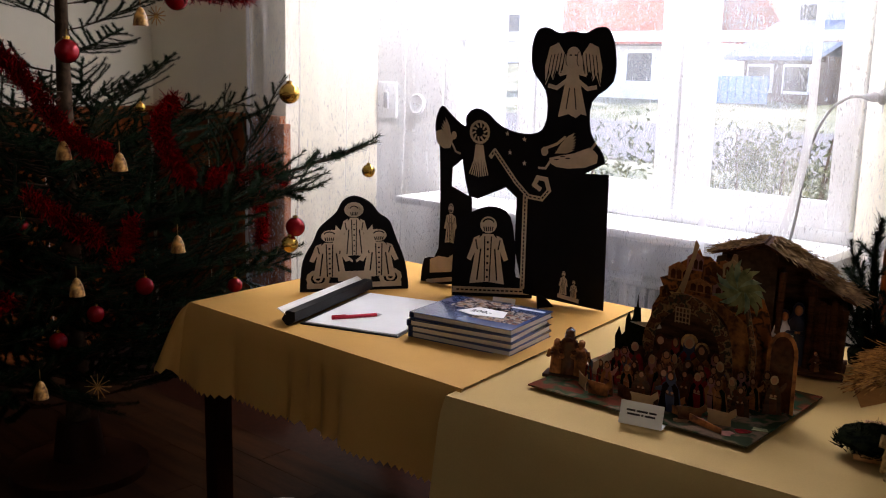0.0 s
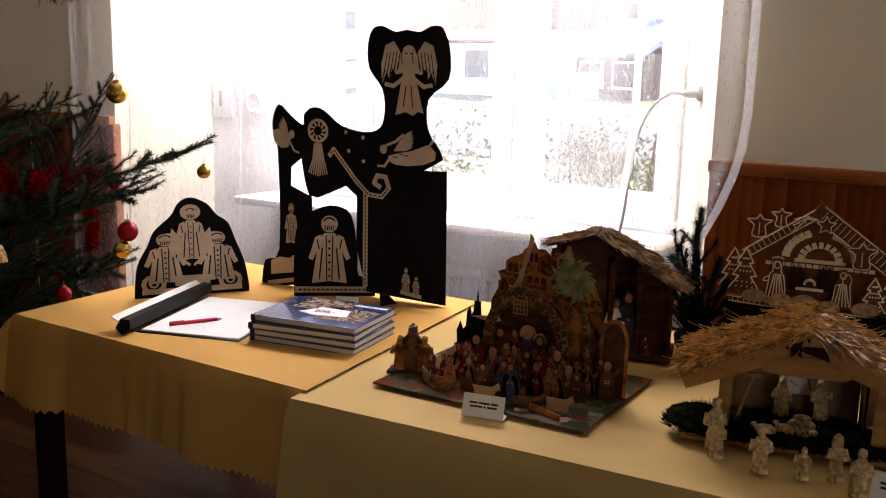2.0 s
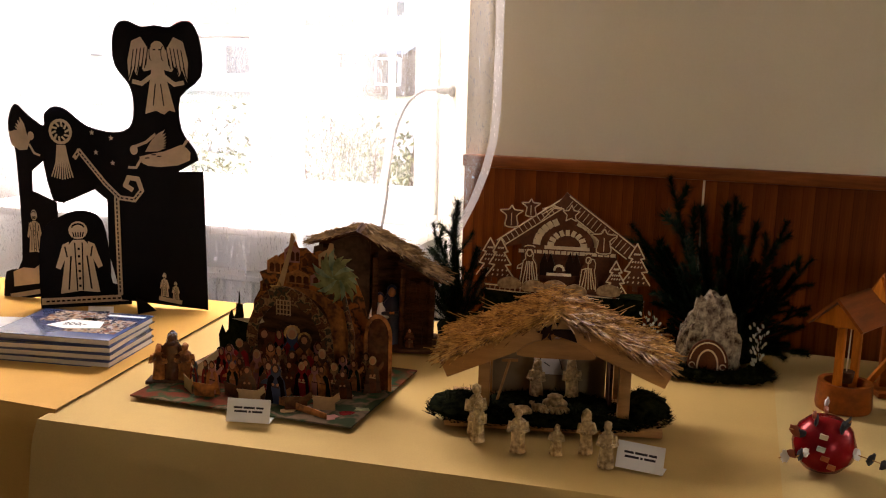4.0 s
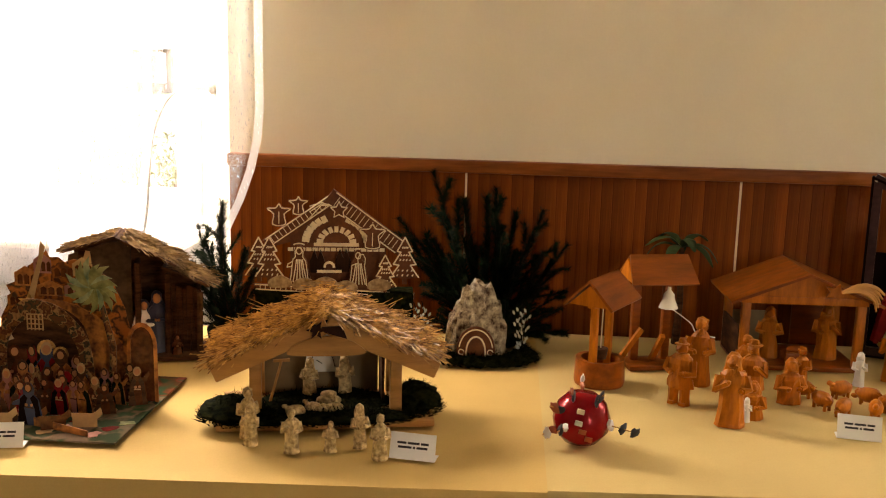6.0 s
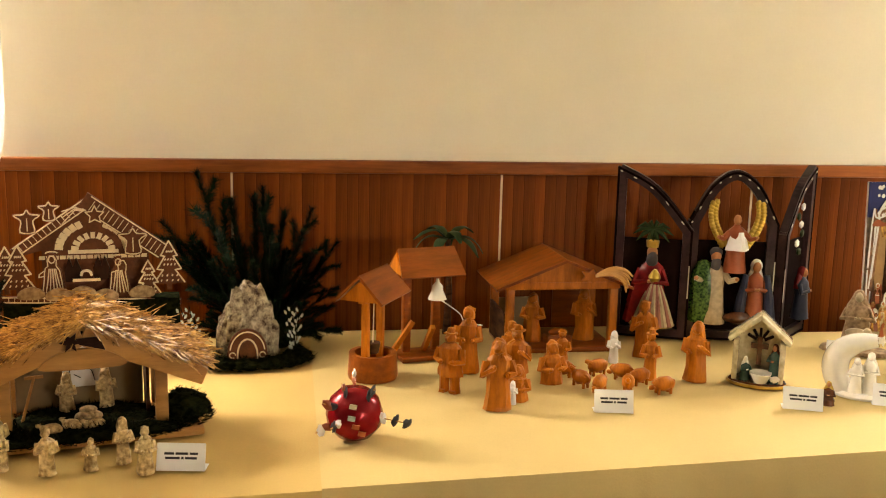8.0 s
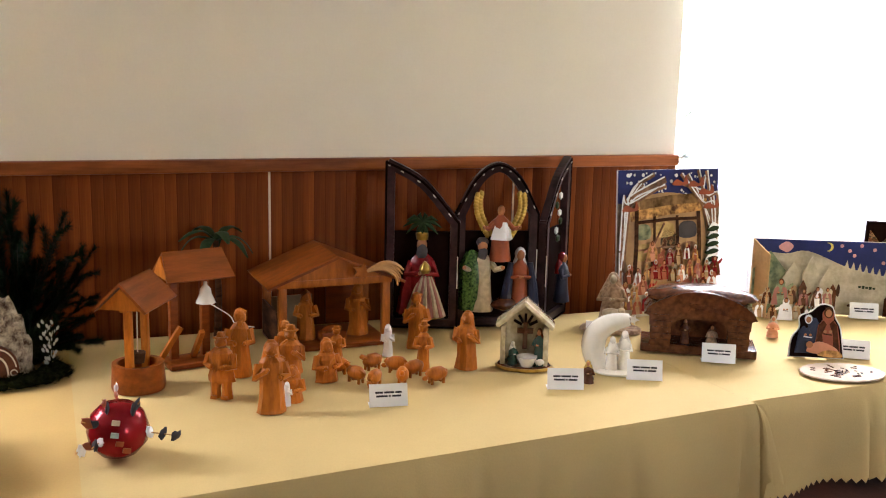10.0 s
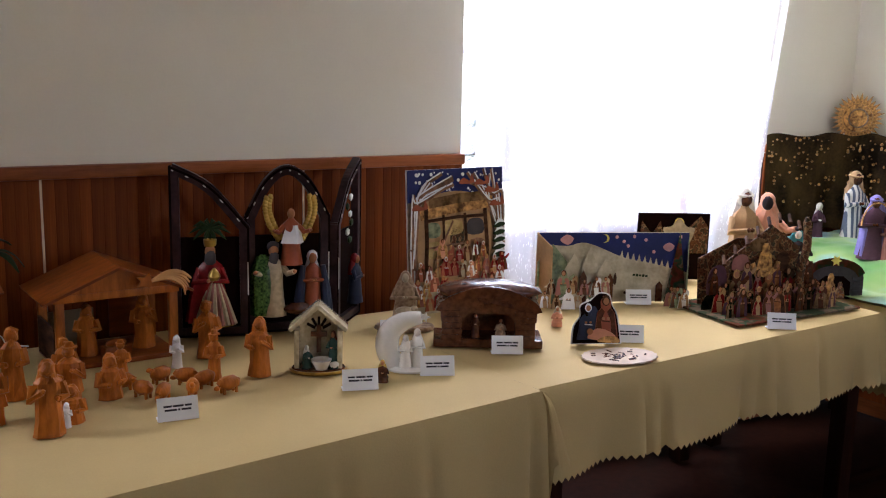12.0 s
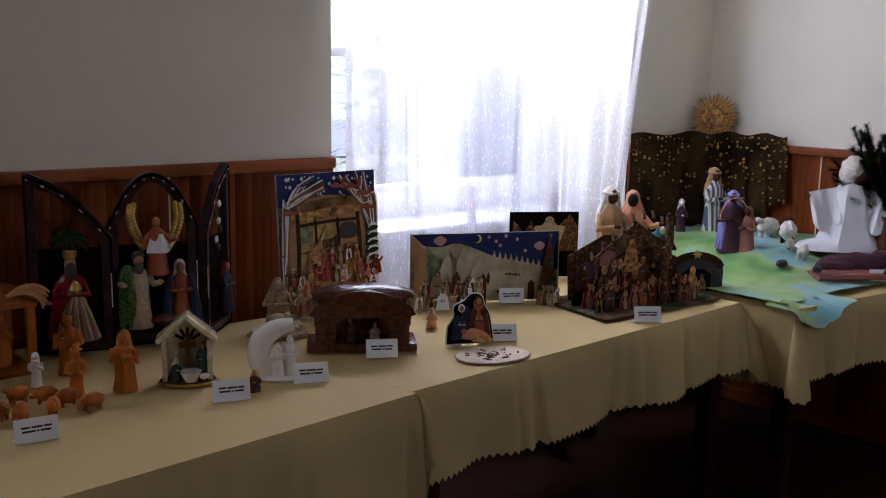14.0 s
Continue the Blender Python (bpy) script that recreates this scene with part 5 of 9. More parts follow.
def cut_man(bm, x, z, w, h, y, idx=1):
    """A papercut robed figure: flared coat, sleeves, bearded head, slits."""
    coat = [(-0.42, 0), (-0.34, 0.3), (-0.26, 0.62), (-0.12, 0.72), (0.12, 0.72), (0.26, 0.62), (0.34, 0.3), (0.42, 0), (0.0, 0.03)]
    sheet(bm, [(x + a * w, z + b * h) for a, b in coat], 0.001, y, idx)
    for s in (-1, 1):
        sheet(bm, [(x + s * a * w, z + b * h) for a, b in ((0.2, 0.7), (0.34, 0.66), (0.42, 0.5), (0.5, 0.36), (0.4, 0.33), (0.3, 0.46), (0.24, 0.5))], 0.001, y - 0.0002, idx)
        ribbon(bm, [(x + s * 0.08 * w, z + h * 0.68), (x + s * 0.06 * w, z + h * 0.04)], w * 0.028, 0.0008, y - 0.001, 0)
        ribbon(bm, [(x + s * 0.24 * w, z + h * 0.06), (x + s * 0.17 * w, z + h * 0.5)], w * 0.035, 0.0008, y - 0.001, 0)
        ribbon(bm, [(x + s * 0.29 * w, z + h * 0.63), (x + s * 0.25 * w, z + h * 0.5)], w * 0.03, 0.0008, y - 0.001, 0)
    sheet(bm, arc(x, z + h * 0.85, w * 0.2, 0, 345, 14, h * 0.12), 0.001, y - 0.0004, idx)
    ribbon(bm, arc(x, z + h * 0.88, w * 0.13, 15, 165, 6, h * 0.055), w * 0.035, 0.0008, y - 0.0016, 0)
    for k in range(5):
        q = (k - 2) * 0.055 * w
        ribbon(bm, [(x + q, z + h * 0.82), (x + q * 0.8, z + h * 0.765)], w * 0.026, 0.0008, y - 0.0016, 0)
    for i in range(6):
        ribbon(bm, [(x - 0.01 * w, z + h * (0.1 + 0.1 * i)), (x + 0.01 * w, z + h * (0.1 + 0.1 * i))], w * 0.05, 0.0008, y - 0.001, 0)


# ---- table with papercuts ----
tri = thing("papercut_card", "arched black card with a cream papercut family", "papercut", (-1.843, 1.883, TZ + 0.002), 57, rx=-6)
tri.scale = (1.16, 1, 0.9)
out = spline([(-0.15, 0), (-0.141, 0.106), (-0.112, 0.176), (-0.094, 0.225), (-0.05, 0.275), (-0.03, 0.317), (0.003, 0.335), (0.045, 0.312), (0.07, 0.273), (0.099, 0.245), (0.117, 0.185), (0.14, 0.106), (0.15, 0.026), (0.15, 0)], 4, closed=False)
part("backing", sheet(NB(), out, 0.003), M["black_card"], tri)
part("prop", block((0, 0.045, 0.06), (0.06, 0.003, 0.14), (24, 0, 0)), M["black_card"], tri)
for n, (x, z, w, h) in enumerate(((-0.068, 0.045, 0.11, 0.175), (0.068, 0.045, 0.11, 0.175), (0, 0.12, 0.085, 0.19))):
    bm = NB()
    cut_man(bm, x, z, w, h, -0.0015)
    part("papercut_figure", bm, [M["black_card"], M["cream_card"]], tri, smooth=False)
for s in (-1, 1):
    bm = NB()
    ribbon(bm, arc(s * 0.1, 0.045, 0.026, 0, 360, 12), 0.012, 0.001, -0.0015)
    ribbon(bm, arc(s * 0.1, 0.045, 0.01, 0, 360, 8), 0.006, 0.001, -0.0015)
    ribbon(bm, [(s * 0.125, 0.02), (s * 0.02, 0.02)], 0.018, 0.001, -0.0015)
    part("papercut_scroll", bm, M["cream_card"], tri, smooth=False)
    wing = [(0.02, 0.165), (0.028, 0.2), (0.05, 0.232), (0.052, 0.215), (0.064, 0.216), (0.06, 0.2), (0.07, 0.192), (0.058, 0.182), (0.06, 0.168), (0.045, 0.155), (0.03, 0.122), (0.006, 0.1), (0.004, 0.108), (0.026, 0.13)]
    bm = sheet(NB(), [(s * a, b) for a, b in (wing if s > 0 else wing[::-1])], 0.001, -0.003)
    part("papercut_wing", bm, M["cream_card"], tri, smooth=False)
part("papercut_halo", ribbon(NB(), arc(0, 0.285, 0.022, 0, 360, 14), 0.009, 0.001, -0.003), M["cream_card"], tri, smooth=False)
part("papercut_cradle", ribbon(NB(), [(-0.035, 0.052), (0.035, 0.052)], 0.035, 0.001, -0.003), M["cream_card"], tri, smooth=False)

guest = thing("guest_book", "open guest book with a raised black spine", "guest book", (-1.585, 1.735, TZ), 19)
part("cover", block((0.01, 0, 0.003), (0.30, 0.40, 0.006), bev=0.002), M["black_plastic"], guest)
part("page", block((0.015, 0, 0.0075), (0.28, 0.385, 0.003)), M["white_paper"], guest, "white ruled page")
part("spine", tube(NB(), [(-0.155, -0.23, 0.024), (-0.155, 0.23, 0.024)], 0.026, 5, flat=0.8), M["black_plastic"], guest)
part("spine_edge", block((-0.178, 0, 0.04), (0.03, 0.46, 0.003), (0, 30, 0)), M["pages"], guest, "pale edge of the spine")
pen = thing("ballpoint_pen", "red plastic ballpoint pen lying on the page", "pen", (-1.575, 1.641, TZ + 0.014), 63)
part("barrel", tube(NB(), [(-0.07, 0, 0), (0.06, 0, 0)], 0.005, 10), M["red_plastic"], pen)
part("tip", tube(NB(), [(0.06, 0, 0), (0.075, 0, 0)], [0.005, 0.001], 8), M["metal"], pen)
part("clip", block((-0.05, 0, 0.006), (0.04, 0.003, 0.002)), M["red_plastic"], pen)
for i in range(4):
    bk = thing("book", "blue hardback book in a stack of four", "book", (-1.23 + 0.003 * (i % 2), 1.772 - 0.004 * (i % 3), TZ + 0.018 * i), 10.8 + (i % 3 - 1) * 1.5, group="stacked books")
    part("page_block", block((0.003, 0, 0.009), (0.292, 0.222, 0.0125)), M["pages"], bk)
    for zz in (0.0013, 0.0165):
        part("cover_board", block((0, 0, zz), (0.305, 0.235, 0.0024), bev=0.0008), M["blue_cover"], bk)
    part("spine", block((-0.152, 0, 0.009), (0.003, 0.235, 0.0128)), M["blue_cover"], bk)
    if i == 3:
        for cx, cy, w, h in ((-0.03, 0.055, 0.15, 0.1), (0.07, -0.01, 0.14, 0.12)):
            part("cover_photo", block((cx, cy, 0.0181), (w, h, 0.0006)), M["photo"], bk)
        part("cover_title", block((0.09, 0.09, 0.0181), (0.1, 0.012, 0.0006)), M["white_paper"], bk)
slip = thing("price_slip", "torn white paper slip with a handwritten price", "paper slip", (-1.215, 1.765, TZ + 0.0722), 14)
part("paper", prism(NB(), [(-0.07, -0.02), (-0.02, -0.04), (0.07, -0.03), (0.055, 0.03), (-0.03, 0.04)], 0, 0.0012), M["white_paper"], slip)
txt = bpy.data.curves.new("price", "FONT")
txt.body, txt.size, txt.extrude = "200,-", 0.03, 0.0003
tx = new("price", txt)
tx.data.materials.append(M["ink"])
tx.parent, tx.matrix_basis = slip, pose(-0.035, -0.012, 0.0018)

big = thing("papercut_screen", "tall black folded card with cream papercut angels", "papercut", (-1.44, 2.194, TZ + 0.001), 8)
sil = [(-0.366, -0.015), (-0.352, 0.078), (-0.296, 0.119), (-0.298, 0.434), (-0.312, 0.47), (-0.318, 0.533), (-0.294, 0.584), (-0.254, 0.554), (-0.204, 0.523), (-0.201, 0.556), (-0.17, 0.58), (-0.128, 0.572), (-0.066, 0.528), (0.014, 0.512), (0.068, 0.527), (0.084, 0.578), (0.075, 0.644), (0.031, 0.701), (0.024, 0.767), (0.039, 0.816), (0.072, 0.827), (0.114, 0.811), (0.154, 0.816), (0.197, 0.811), (0.235, 0.827), (0.27, 0.821), (0.293, 0.762), (0.291, 0.675), (0.228, 0.617), (0.229, 0.528), (0.268, 0.473), (0.279, 0.442), (0.216, 0.407), (0.293, 0.41), (0.299, 0.005), (0.027, 0.017), (-0.01, 0.156), (-0.009, 0.315), (-0.048, 0.343), (-0.15, 0.298), (-0.182, 0.302), (-0.198, 0.351), (-0.211, 0.419), (-0.249, 0.389), (-0.251, 0.329), (-0.173, 0.299), (-0.163, 0.021)]
part("backing", sheet(NB(), spline(sil[:32], 3, closed=False) + sil[32:], 0.003), M["black_card"], big)
bm = NB()
cx, cz = [(0.163, 0.693)][0]
sheet(bm, [(0.144, 0.693), (0.121, 0.568), (0.154, 0.578), (0.179, 0.568), (0.195, 0.58), (0.213, 0.576), (0.181, 0.694), (0.189, 0.734), (0.162, 0.766), (0.137, 0.741)], 0.001, -0.0015, 1)
lobe = [(0.016, -0.012), (0.024, 0.04), (0.05, 0.078), (0.078, 0.066), (0.092, 0.01), (0.088, -0.045), (0.074, -0.012), (0.064, -0.03), (0.054, 0.0), (0.042, -0.018)]
for s in (-1, 1):
    sheet(bm, [(cx + s * a, cz + 0.012 + b) for a, b in (lobe if s > 0 else lobe[::-1])], 0.001, -0.0015, 1)
    for k in range(5):
        ribbon(bm, [(cx + s * (0.028 + 0.011 * k), cz + 0.062 - 0.002 * k), (cx + s * (0.035 + 0.0125 * k), cz + 0.012 - 0.008 * k)], 0.0024, 0.0008, -0.0024, 0)
        ribbon(bm, [(cx + s * (0.034 + 0.011 * k), cz + 0.03 - 0.006 * k), (cx + s * (0.039 + 0.0125 * k), cz + 0.004 - 0.008 * k)], 0.0024, 0.0008, -0.0024, 0)
    ribbon(bm, [(cx, cz - 0.005), (cx + s * 0.05, cz - 0.04), (cx + s * 0.075, cz - 0.035)], 0.012, 0.001, -0.0021, 1)
    ribbon(bm, [(cx + s * 0.008, cz - 0.04), (cx + s * 0.016, cz - 0.1)], 0.003, 0.0008, -0.0024, 0)
sheet(bm, arc(cx, cz + 0.05, 0.024, 0, 345, 16, 0.029), 0.001, -0.0026, 1)
for s in (-1, 1):
    ribbon(bm, [(cx + s * 0.006, cz + 0.055), (cx + s * 0.011, cz + 0.055)], 0.004, 0.0008, -0.0034, 0)
    ribbon(bm, arc(cx + s * 0.018, cz + 0.045, 0.006, 90, 270, 5, 0.02), 0.002, 0.0008, -0.0034, 0)
part("papercut_angel", bm, [M["black_card"], M["cream_card"]], big, smooth=False)


def feathers(bm, root, a0, a1, n, r0, r1):
    """Tapered feathers fanned from a wing's root."""
    for i in range(n):
        a, r = radians(a0 + (a1 - a0) * i / (n - 1)), r0 + (r1 - r0) * i / (n - 1)
        d, q = Vector((math.cos(a), math.sin(a))), Vector((-math.sin(a), math.cos(a))) * r * 0.085
        p = Vector(root)
        sheet(bm, [p, p + d * r * 0.6 - q, p + d * r, p + d * r * 0.75 + q, p + d * r * 0.4 + q], 0.001, -0.0022, 1)


bm = NB()
sheet(bm, [(0.098, 0.445), (0.132, 0.454), (0.178, 0.464), (0.228, 0.484), (0.245, 0.475), (0.256, 0.463), (0.254, 0.441), (0.217, 0.425), (0.162, 0.418), (0.124, 0.42), (0.105, 0.428)], 0.001, -0.0015, 1)
fx, fz = [(0.082, 0.464)][0]
sheet(bm, arc(fx, fz, 0.012, 0, 345, 12, 0.014), 0.001, -0.002, 1)
ribbon(bm, [(0.086, 0.474), (0.121, 0.488), (0.148, 0.51)], 0.008, 0.001, -0.0015, 1)
ribbon(bm, [(0.103, 0.438), (0.087, 0.413), (0.064, 0.413)], 0.007, 0.001, -0.0015, 1)
ribbon(bm, [(0.232, 0.477), (0.247, 0.498)], 0.007, 0.001, -0.0015, 1)
feathers(bm, [(0.117, 0.46)][0], 12, 46, 7, 0.065, 0.09)
for p, q in ((0.035, -0.022), (0.055, -0.012), (0.072, -0.016)):
    ribbon(bm, [(fx + p, fz + q), (fx + p + 0.012, fz + q + 0.001)], 0.003, 0.0008, -0.0024, 0)
part("papercut_flying_angel", bm, [M["black_card"], M["cream_card"]], big, smooth=False)
bm = NB()
sheet(bm, [(-0.315, 0.502), (-0.296, 0.507), (-0.263, 0.498), (-0.247, 0.484), (-0.259, 0.451), (-0.283, 0.448), (-0.308, 0.463)], 0.001, -0.0015, 1)
fx, fz = [(-0.245, 0.492)][0]
sheet(bm, arc(fx, fz, 0.010, 0, 345, 12, 0.013), 0.001, -0.002, 1)
ribbon(bm, [(-0.251, 0.466), (-0.237, 0.442), (-0.22, 0.436)], 0.006, 0.001, -0.0015, 1)
feathers(bm, [(-0.256, 0.491)][0], 112, 168, 6, 0.06, 0.04)
part("papercut_flying_angel", bm, [M["black_card"], M["cream_card"]], big, smooth=False)
st = NB()
for x, z in [(-0.049, 0.509), (0.011, 0.495), (0.014, 0.423), (-0.038, 0.452)]:
    sheet(st, [(x + (0.008 if i % 2 == 0 else 0.003) * math.sin(i * 0.6283), z + (0.008 if i % 2 == 0 else 0.003) * math.cos(i * 0.6283)) for i in range(10)], 0.001, -0.0015)
tagged(part("papercut_star", st, M["cream_card"], big, smooth=False), kind="stuff")
bm = NB()
sx, sz = [(-0.149, 0.508)][0]
ribbon(bm, arc(sx, sz, 0.033, 0, 360, 20), 0.008, 0.001, -0.0015, 0)
for i in range(10):
    a = i * 0.628
    ribbon(bm, [(sx + 0.016 * math.cos(a), sz + 0.016 * math.sin(a)), (sx + 0.028 * math.cos(a + 0.2), sz + 0.028 * math.sin(a + 0.2))], 0.006, 0.001, -0.0015, 0)
for i in range(9):
    ribbon(bm, [(sx - 0.012 + 0.003 * i, sz - 0.04), (sx - 0.018 + 0.005 * i, sz - 0.09), (sx - 0.034 + 0.0085 * i, sz - 0.14 + 0.002 * abs(i - 4))], 0.004, 0.001, -0.0015, 0)
part("papercut_comet", bm, M["cream_card"], big, smooth=False)
bm = NB()
band = [(-0.106, 0.435), (-0.092, 0.454), (-0.013, 0.363), (0.032, 0.323), (0.078, 0.319), (0.102, 0.347), (0.091, 0.38), (0.062, 0.383), (0.051, 0.36), (0.071, 0.349)]
ribbon(bm, band, 0.014, 0.001, -0.0015, 1)
band2 = [(0.022, 0.323), (0.023, 0.038), (-0.117, 0.009)]
ribbon(bm, band2, 0.016, 0.001, -0.0015, 1)
for p, q in zip(band[:5] + band2[:1], band[1:6] + band2[1:2]):
    n = max(1, int((Vector(p) - Vector(q)).length / 0.012))
    for i in range(n):
        c = Vector(p).lerp(Vector(q), (i + 0.5) / n)
        d = (Vector(q) - Vector(p)).normalized() * 0.003
        ribbon(bm, [c - d, c + d], 0.004, 0.0008, -0.0024, 0)
part("papercut_scroll", bm, [M["black_card"], M["cream_card"]], big, smooth=False)
bm = NB()
bx, bz = [(-0.249, 0.142)][0]
cut_man(bm, bx, bz, 0.05, 0.135, -0.0015)
part("papercut_figure", bm, [M["black_card"], M["cream_card"]], big, smooth=False)
bm = NB()
sheet(bm, [(-0.326, 0.034), (-0.326, 0.08), (-0.293, 0.095), (-0.255, 0.094), (-0.233, 0.11), (-0.233, 0.084), (-0.241, 0.049)], 0.001, -0.0035, 0)
ribbon(bm, [(-0.335, 0.004), (-0.215, 0.03)], 0.014, 0.001, -0.0035, 0)
part("papercut_sheep", bm, M["cream_card"], big, smooth=False)
# a narrower leaf folded forward, with a robed figure under an arch
arch = part("folded_leaf", sheet(NB(), spline([(-0.112, 0), (-0.112, 0.1), (-0.10, 0.19), (-0.05, 0.225), (0.0, 0.235), (0.045, 0.21), (0.062, 0.12), (0.066, 0.055), (0.11, 0.05), (0.112, 0)], 3, closed=False), 0.003), M["black_card"], big, m=pose(-0.06, -0.045, 0, 0, 0, 30) @ Matrix.Diagonal((1.12, 1, 1.22, 1)))
bm = NB()
cut_man(bm, -0.015, 0.035, 0.115, 0.18, -0.0015)
ribbon(bm, [(-0.105, 0.018), (0.1, 0.018)], 0.016, 0.001, -0.0015, 1)
for i in range(16):
    ribbon(bm, [(-0.098 + 0.0125 * i, 0.018), (-0.092 + 0.0125 * i, 0.018)], 0.004, 0.0008, -0.0024, 0)
part("papercut_bearded_figure", bm, [M["black_card"], M["cream_card"]], arch, smooth=False)
small = part("small_leaf", sheet(NB(), [(-0.03, 0), (-0.035, 0.05), (0, 0.03), (0.03, 0.0)], 0.002), M["black_card"], big, m=pose(0.14, -0.06, 0, 0, 0, 60))
for x, z, w, h in ((0.165, 0.035, 0.03, 0.075), (0.2, 0.03, 0.025, 0.055)):
    bm = NB()
    cut_man(bm, x, z, w, h, -0.0015)
    part("papercut_figure", bm, [M["black_card"], M["cream_card"]], big, smooth=False)
part("papercut_hill", ribbon(NB(), [(0.15, 0.03), (0.215, 0.022)], 0.012, 0.001, -0.0015), M["cream_card"], big, smooth=False)
label_card(-1.36, 2.03, 20, 0.07, 0.04, TZ)

# ---- pop-up paper nativity ----
pop = thing("popup_nativity", "old printed paper pop-up nativity with many figures", "paper nativity", (-0.64, 1.745, TZ + 0.001), 1)
part("base_sheet", block((0, 0, 0.003), (0.52, 0.40, 0.004), bev=0.001), M["pop_green"], pop, "printed landscape base")
part("hill_sheet", sheet(NB(), [(-0.13, 0.005), (-0.116, 0.177), (-0.09, 0.228), (-0.101, 0.253), (-0.08, 0.262), (-0.078, 0.281), (-0.057, 0.284), (-0.05, 0.3), (-0.036, 0.31), (-0.022, 0.312), (-0.007, 0.341), (0.001, 0.323), (0.02, 0.325), (0.034, 0.313), (0.055, 0.321), (0.079, 0.316), (0.103, 0.297), (0.125, 0.285), (0.144, 0.259), (0.165, 0.209), (0.175, 0.158), (0.185, 0.005)], 0.002, 0.09), M["hill_print"], pop, "printed orange hill with houses", m=Matrix.Diagonal((1, 1, 0.93, 1)), smooth=False)
rnd = random.Random(31)
for k, (x, z, w, h) in enumerate(((-0.055, 0.235, 0.05, 0.045), (-0.015, 0.265, 0.04, 0.045), (0.03, 0.255, 0.05, 0.04), (0.075, 0.262, 0.045, 0.042), (0.0, 0.215, 0.06, 0.035), (0.06, 0.215, 0.055, 0.036), (-0.075, 0.19, 0.045, 0.035), (0.11, 0.235, 0.035, 0.04))):
    hs = part("printed_house", sheet(NB(), [(x - w / 2, z), (x - w / 2, z + h * 0.65), (x, z + h), (x + w / 2, z + h * 0.65), (x + w / 2, z)], 0.0008, 0.0885 - 0.0004 * k), M[("pop_orange", "rose", "hill_print", "tan")[k % 4]], pop, smooth=False)
    for j in range(3):
        part("printed_opening", sheet(NB(), [(x - w * 0.35 + j * w * 0.3, z + h * 0.1), (x - w * 0.35 + j * w * 0.3, z + h * 0.5), (x - w * 0.24 + j * w * 0.3, z + h * 0.6), (x - w * 0.13 + j * w * 0.3, z + h * 0.5), (x - w * 0.13 + j * w * 0.3, z + h * 0.1)], 0.0006, 0.0878 - 0.0004 * k), M["glaze_brown"], hs, smooth=False)
part("hill_slope", sheet(NB(), spline([(-0.03, 0.12), (-0.02, 0.205), (0.04, 0.212), (0.1, 0.19), (0.15, 0.15), (0.18, 0.09), (0.18, 0.03), (0.1, 0.03)], 4), 0.001, 0.06), M["pop_orange"], pop, "bright orange printed slope", smooth=False)
part("comet_tail", sheet(NB(), [(-0.052, 0.205), (-0.036, 0.205), (-0.004, 0.325), (-0.014, 0.338), (-0.02, 0.3)], 0.001, 0.082), M["tan"], pop, smooth=False)
part("comet_star", sheet(NB(), [(-0.045 + (0.026 if i % 2 == 0 else 0.011) * math.sin(i * 0.6283), 0.2 + (0.026 if i % 2 == 0 else 0.011) * math.cos(i * 0.6283)) for i in range(10)], 0.001, 0.08), M["straw"], pop, smooth=False)
outer = spline([(-0.10, 0.005), (-0.098, 0.1), (-0.086, 0.146), (-0.062, 0.19), (-0.027, 0.221), (0.01, 0.222), (0.052, 0.209), (0.087, 0.178), (0.109, 0.147), (0.12, 0.1), (0.125, 0.005)], 4, closed=False)
inner = spline([(0.098, 0.005), (0.092, 0.1), (0.075, 0.145), (0.045, 0.172), (0.01, 0.182), (-0.03, 0.175), (-0.06, 0.14), (-0.07, 0.1), (-0.072, 0.005)], 4, closed=False)
part("cave_arch", sheet(NB(), outer + inner, 0.002, 0.02), M["pop_dark"], pop, "dark printed cave arch", smooth=False)
part("cave_inside", sheet(NB(), spline([(-0.085, 0.005), (-0.08, 0.15), (0.0, 0.205), (0.09, 0.16), (0.11, 0.005)], 5, closed=False), 0.002, 0.05), M["old_wood"], pop, smooth=False)
part("castle_sheet", sheet(NB(), [(-0.19, 0.005), (-0.192, 0.05), (-0.184, 0.055), (-0.186, 0.085), (-0.176, 0.11), (-0.168, 0.09), (-0.16, 0.1), (-0.158, 0.135), (-0.15, 0.15), (-0.145, 0.13), (-0.14, 0.14), (-0.138, 0.165), (-0.133, 0.165), (-0.13, 0.195), (-0.127, 0.165), (-0.122, 0.165), (-0.118, 0.122), (-0.1, 0.12), (-0.09, 0.005)], 0.002, 0.045), M["moss"], pop, "dark printed castle spires", smooth=False)
part("white_tab", sheet(NB(), [(-0.143, 0.13), (-0.067, 0.142), (-0.06, 0.13), (-0.082, 0.122)], 0.001, 0.035), M["winter"], pop, smooth=False)
part("white_tab", sheet(NB(), [(-0.2, 0.005), (-0.198, 0.03), (-0.142, 0.075), (-0.135, 0.005)], 0.001, -0.03), M["winter"], pop, smooth=False)
bars = NB()
for i in range(5):
    box(bars, (-0.018 + i * 0.0085, 0.017, 0.175), (0.0022, 0.002, 0.036))
    if i < 4:
        box(bars, (-0.001, 0.017, 0.160 + i * 0.0105), (0.036, 0.002, 0.0022))
part("lattice_window", bars, M["tan"], pop)
pl = NB()
tube(pl, [(0.155, 0.035, 0.005), (0.158, 0.04, 0.12), (0.13, 0.04, 0.24)], [0.009, 0.008, 0.005], 6, 1)
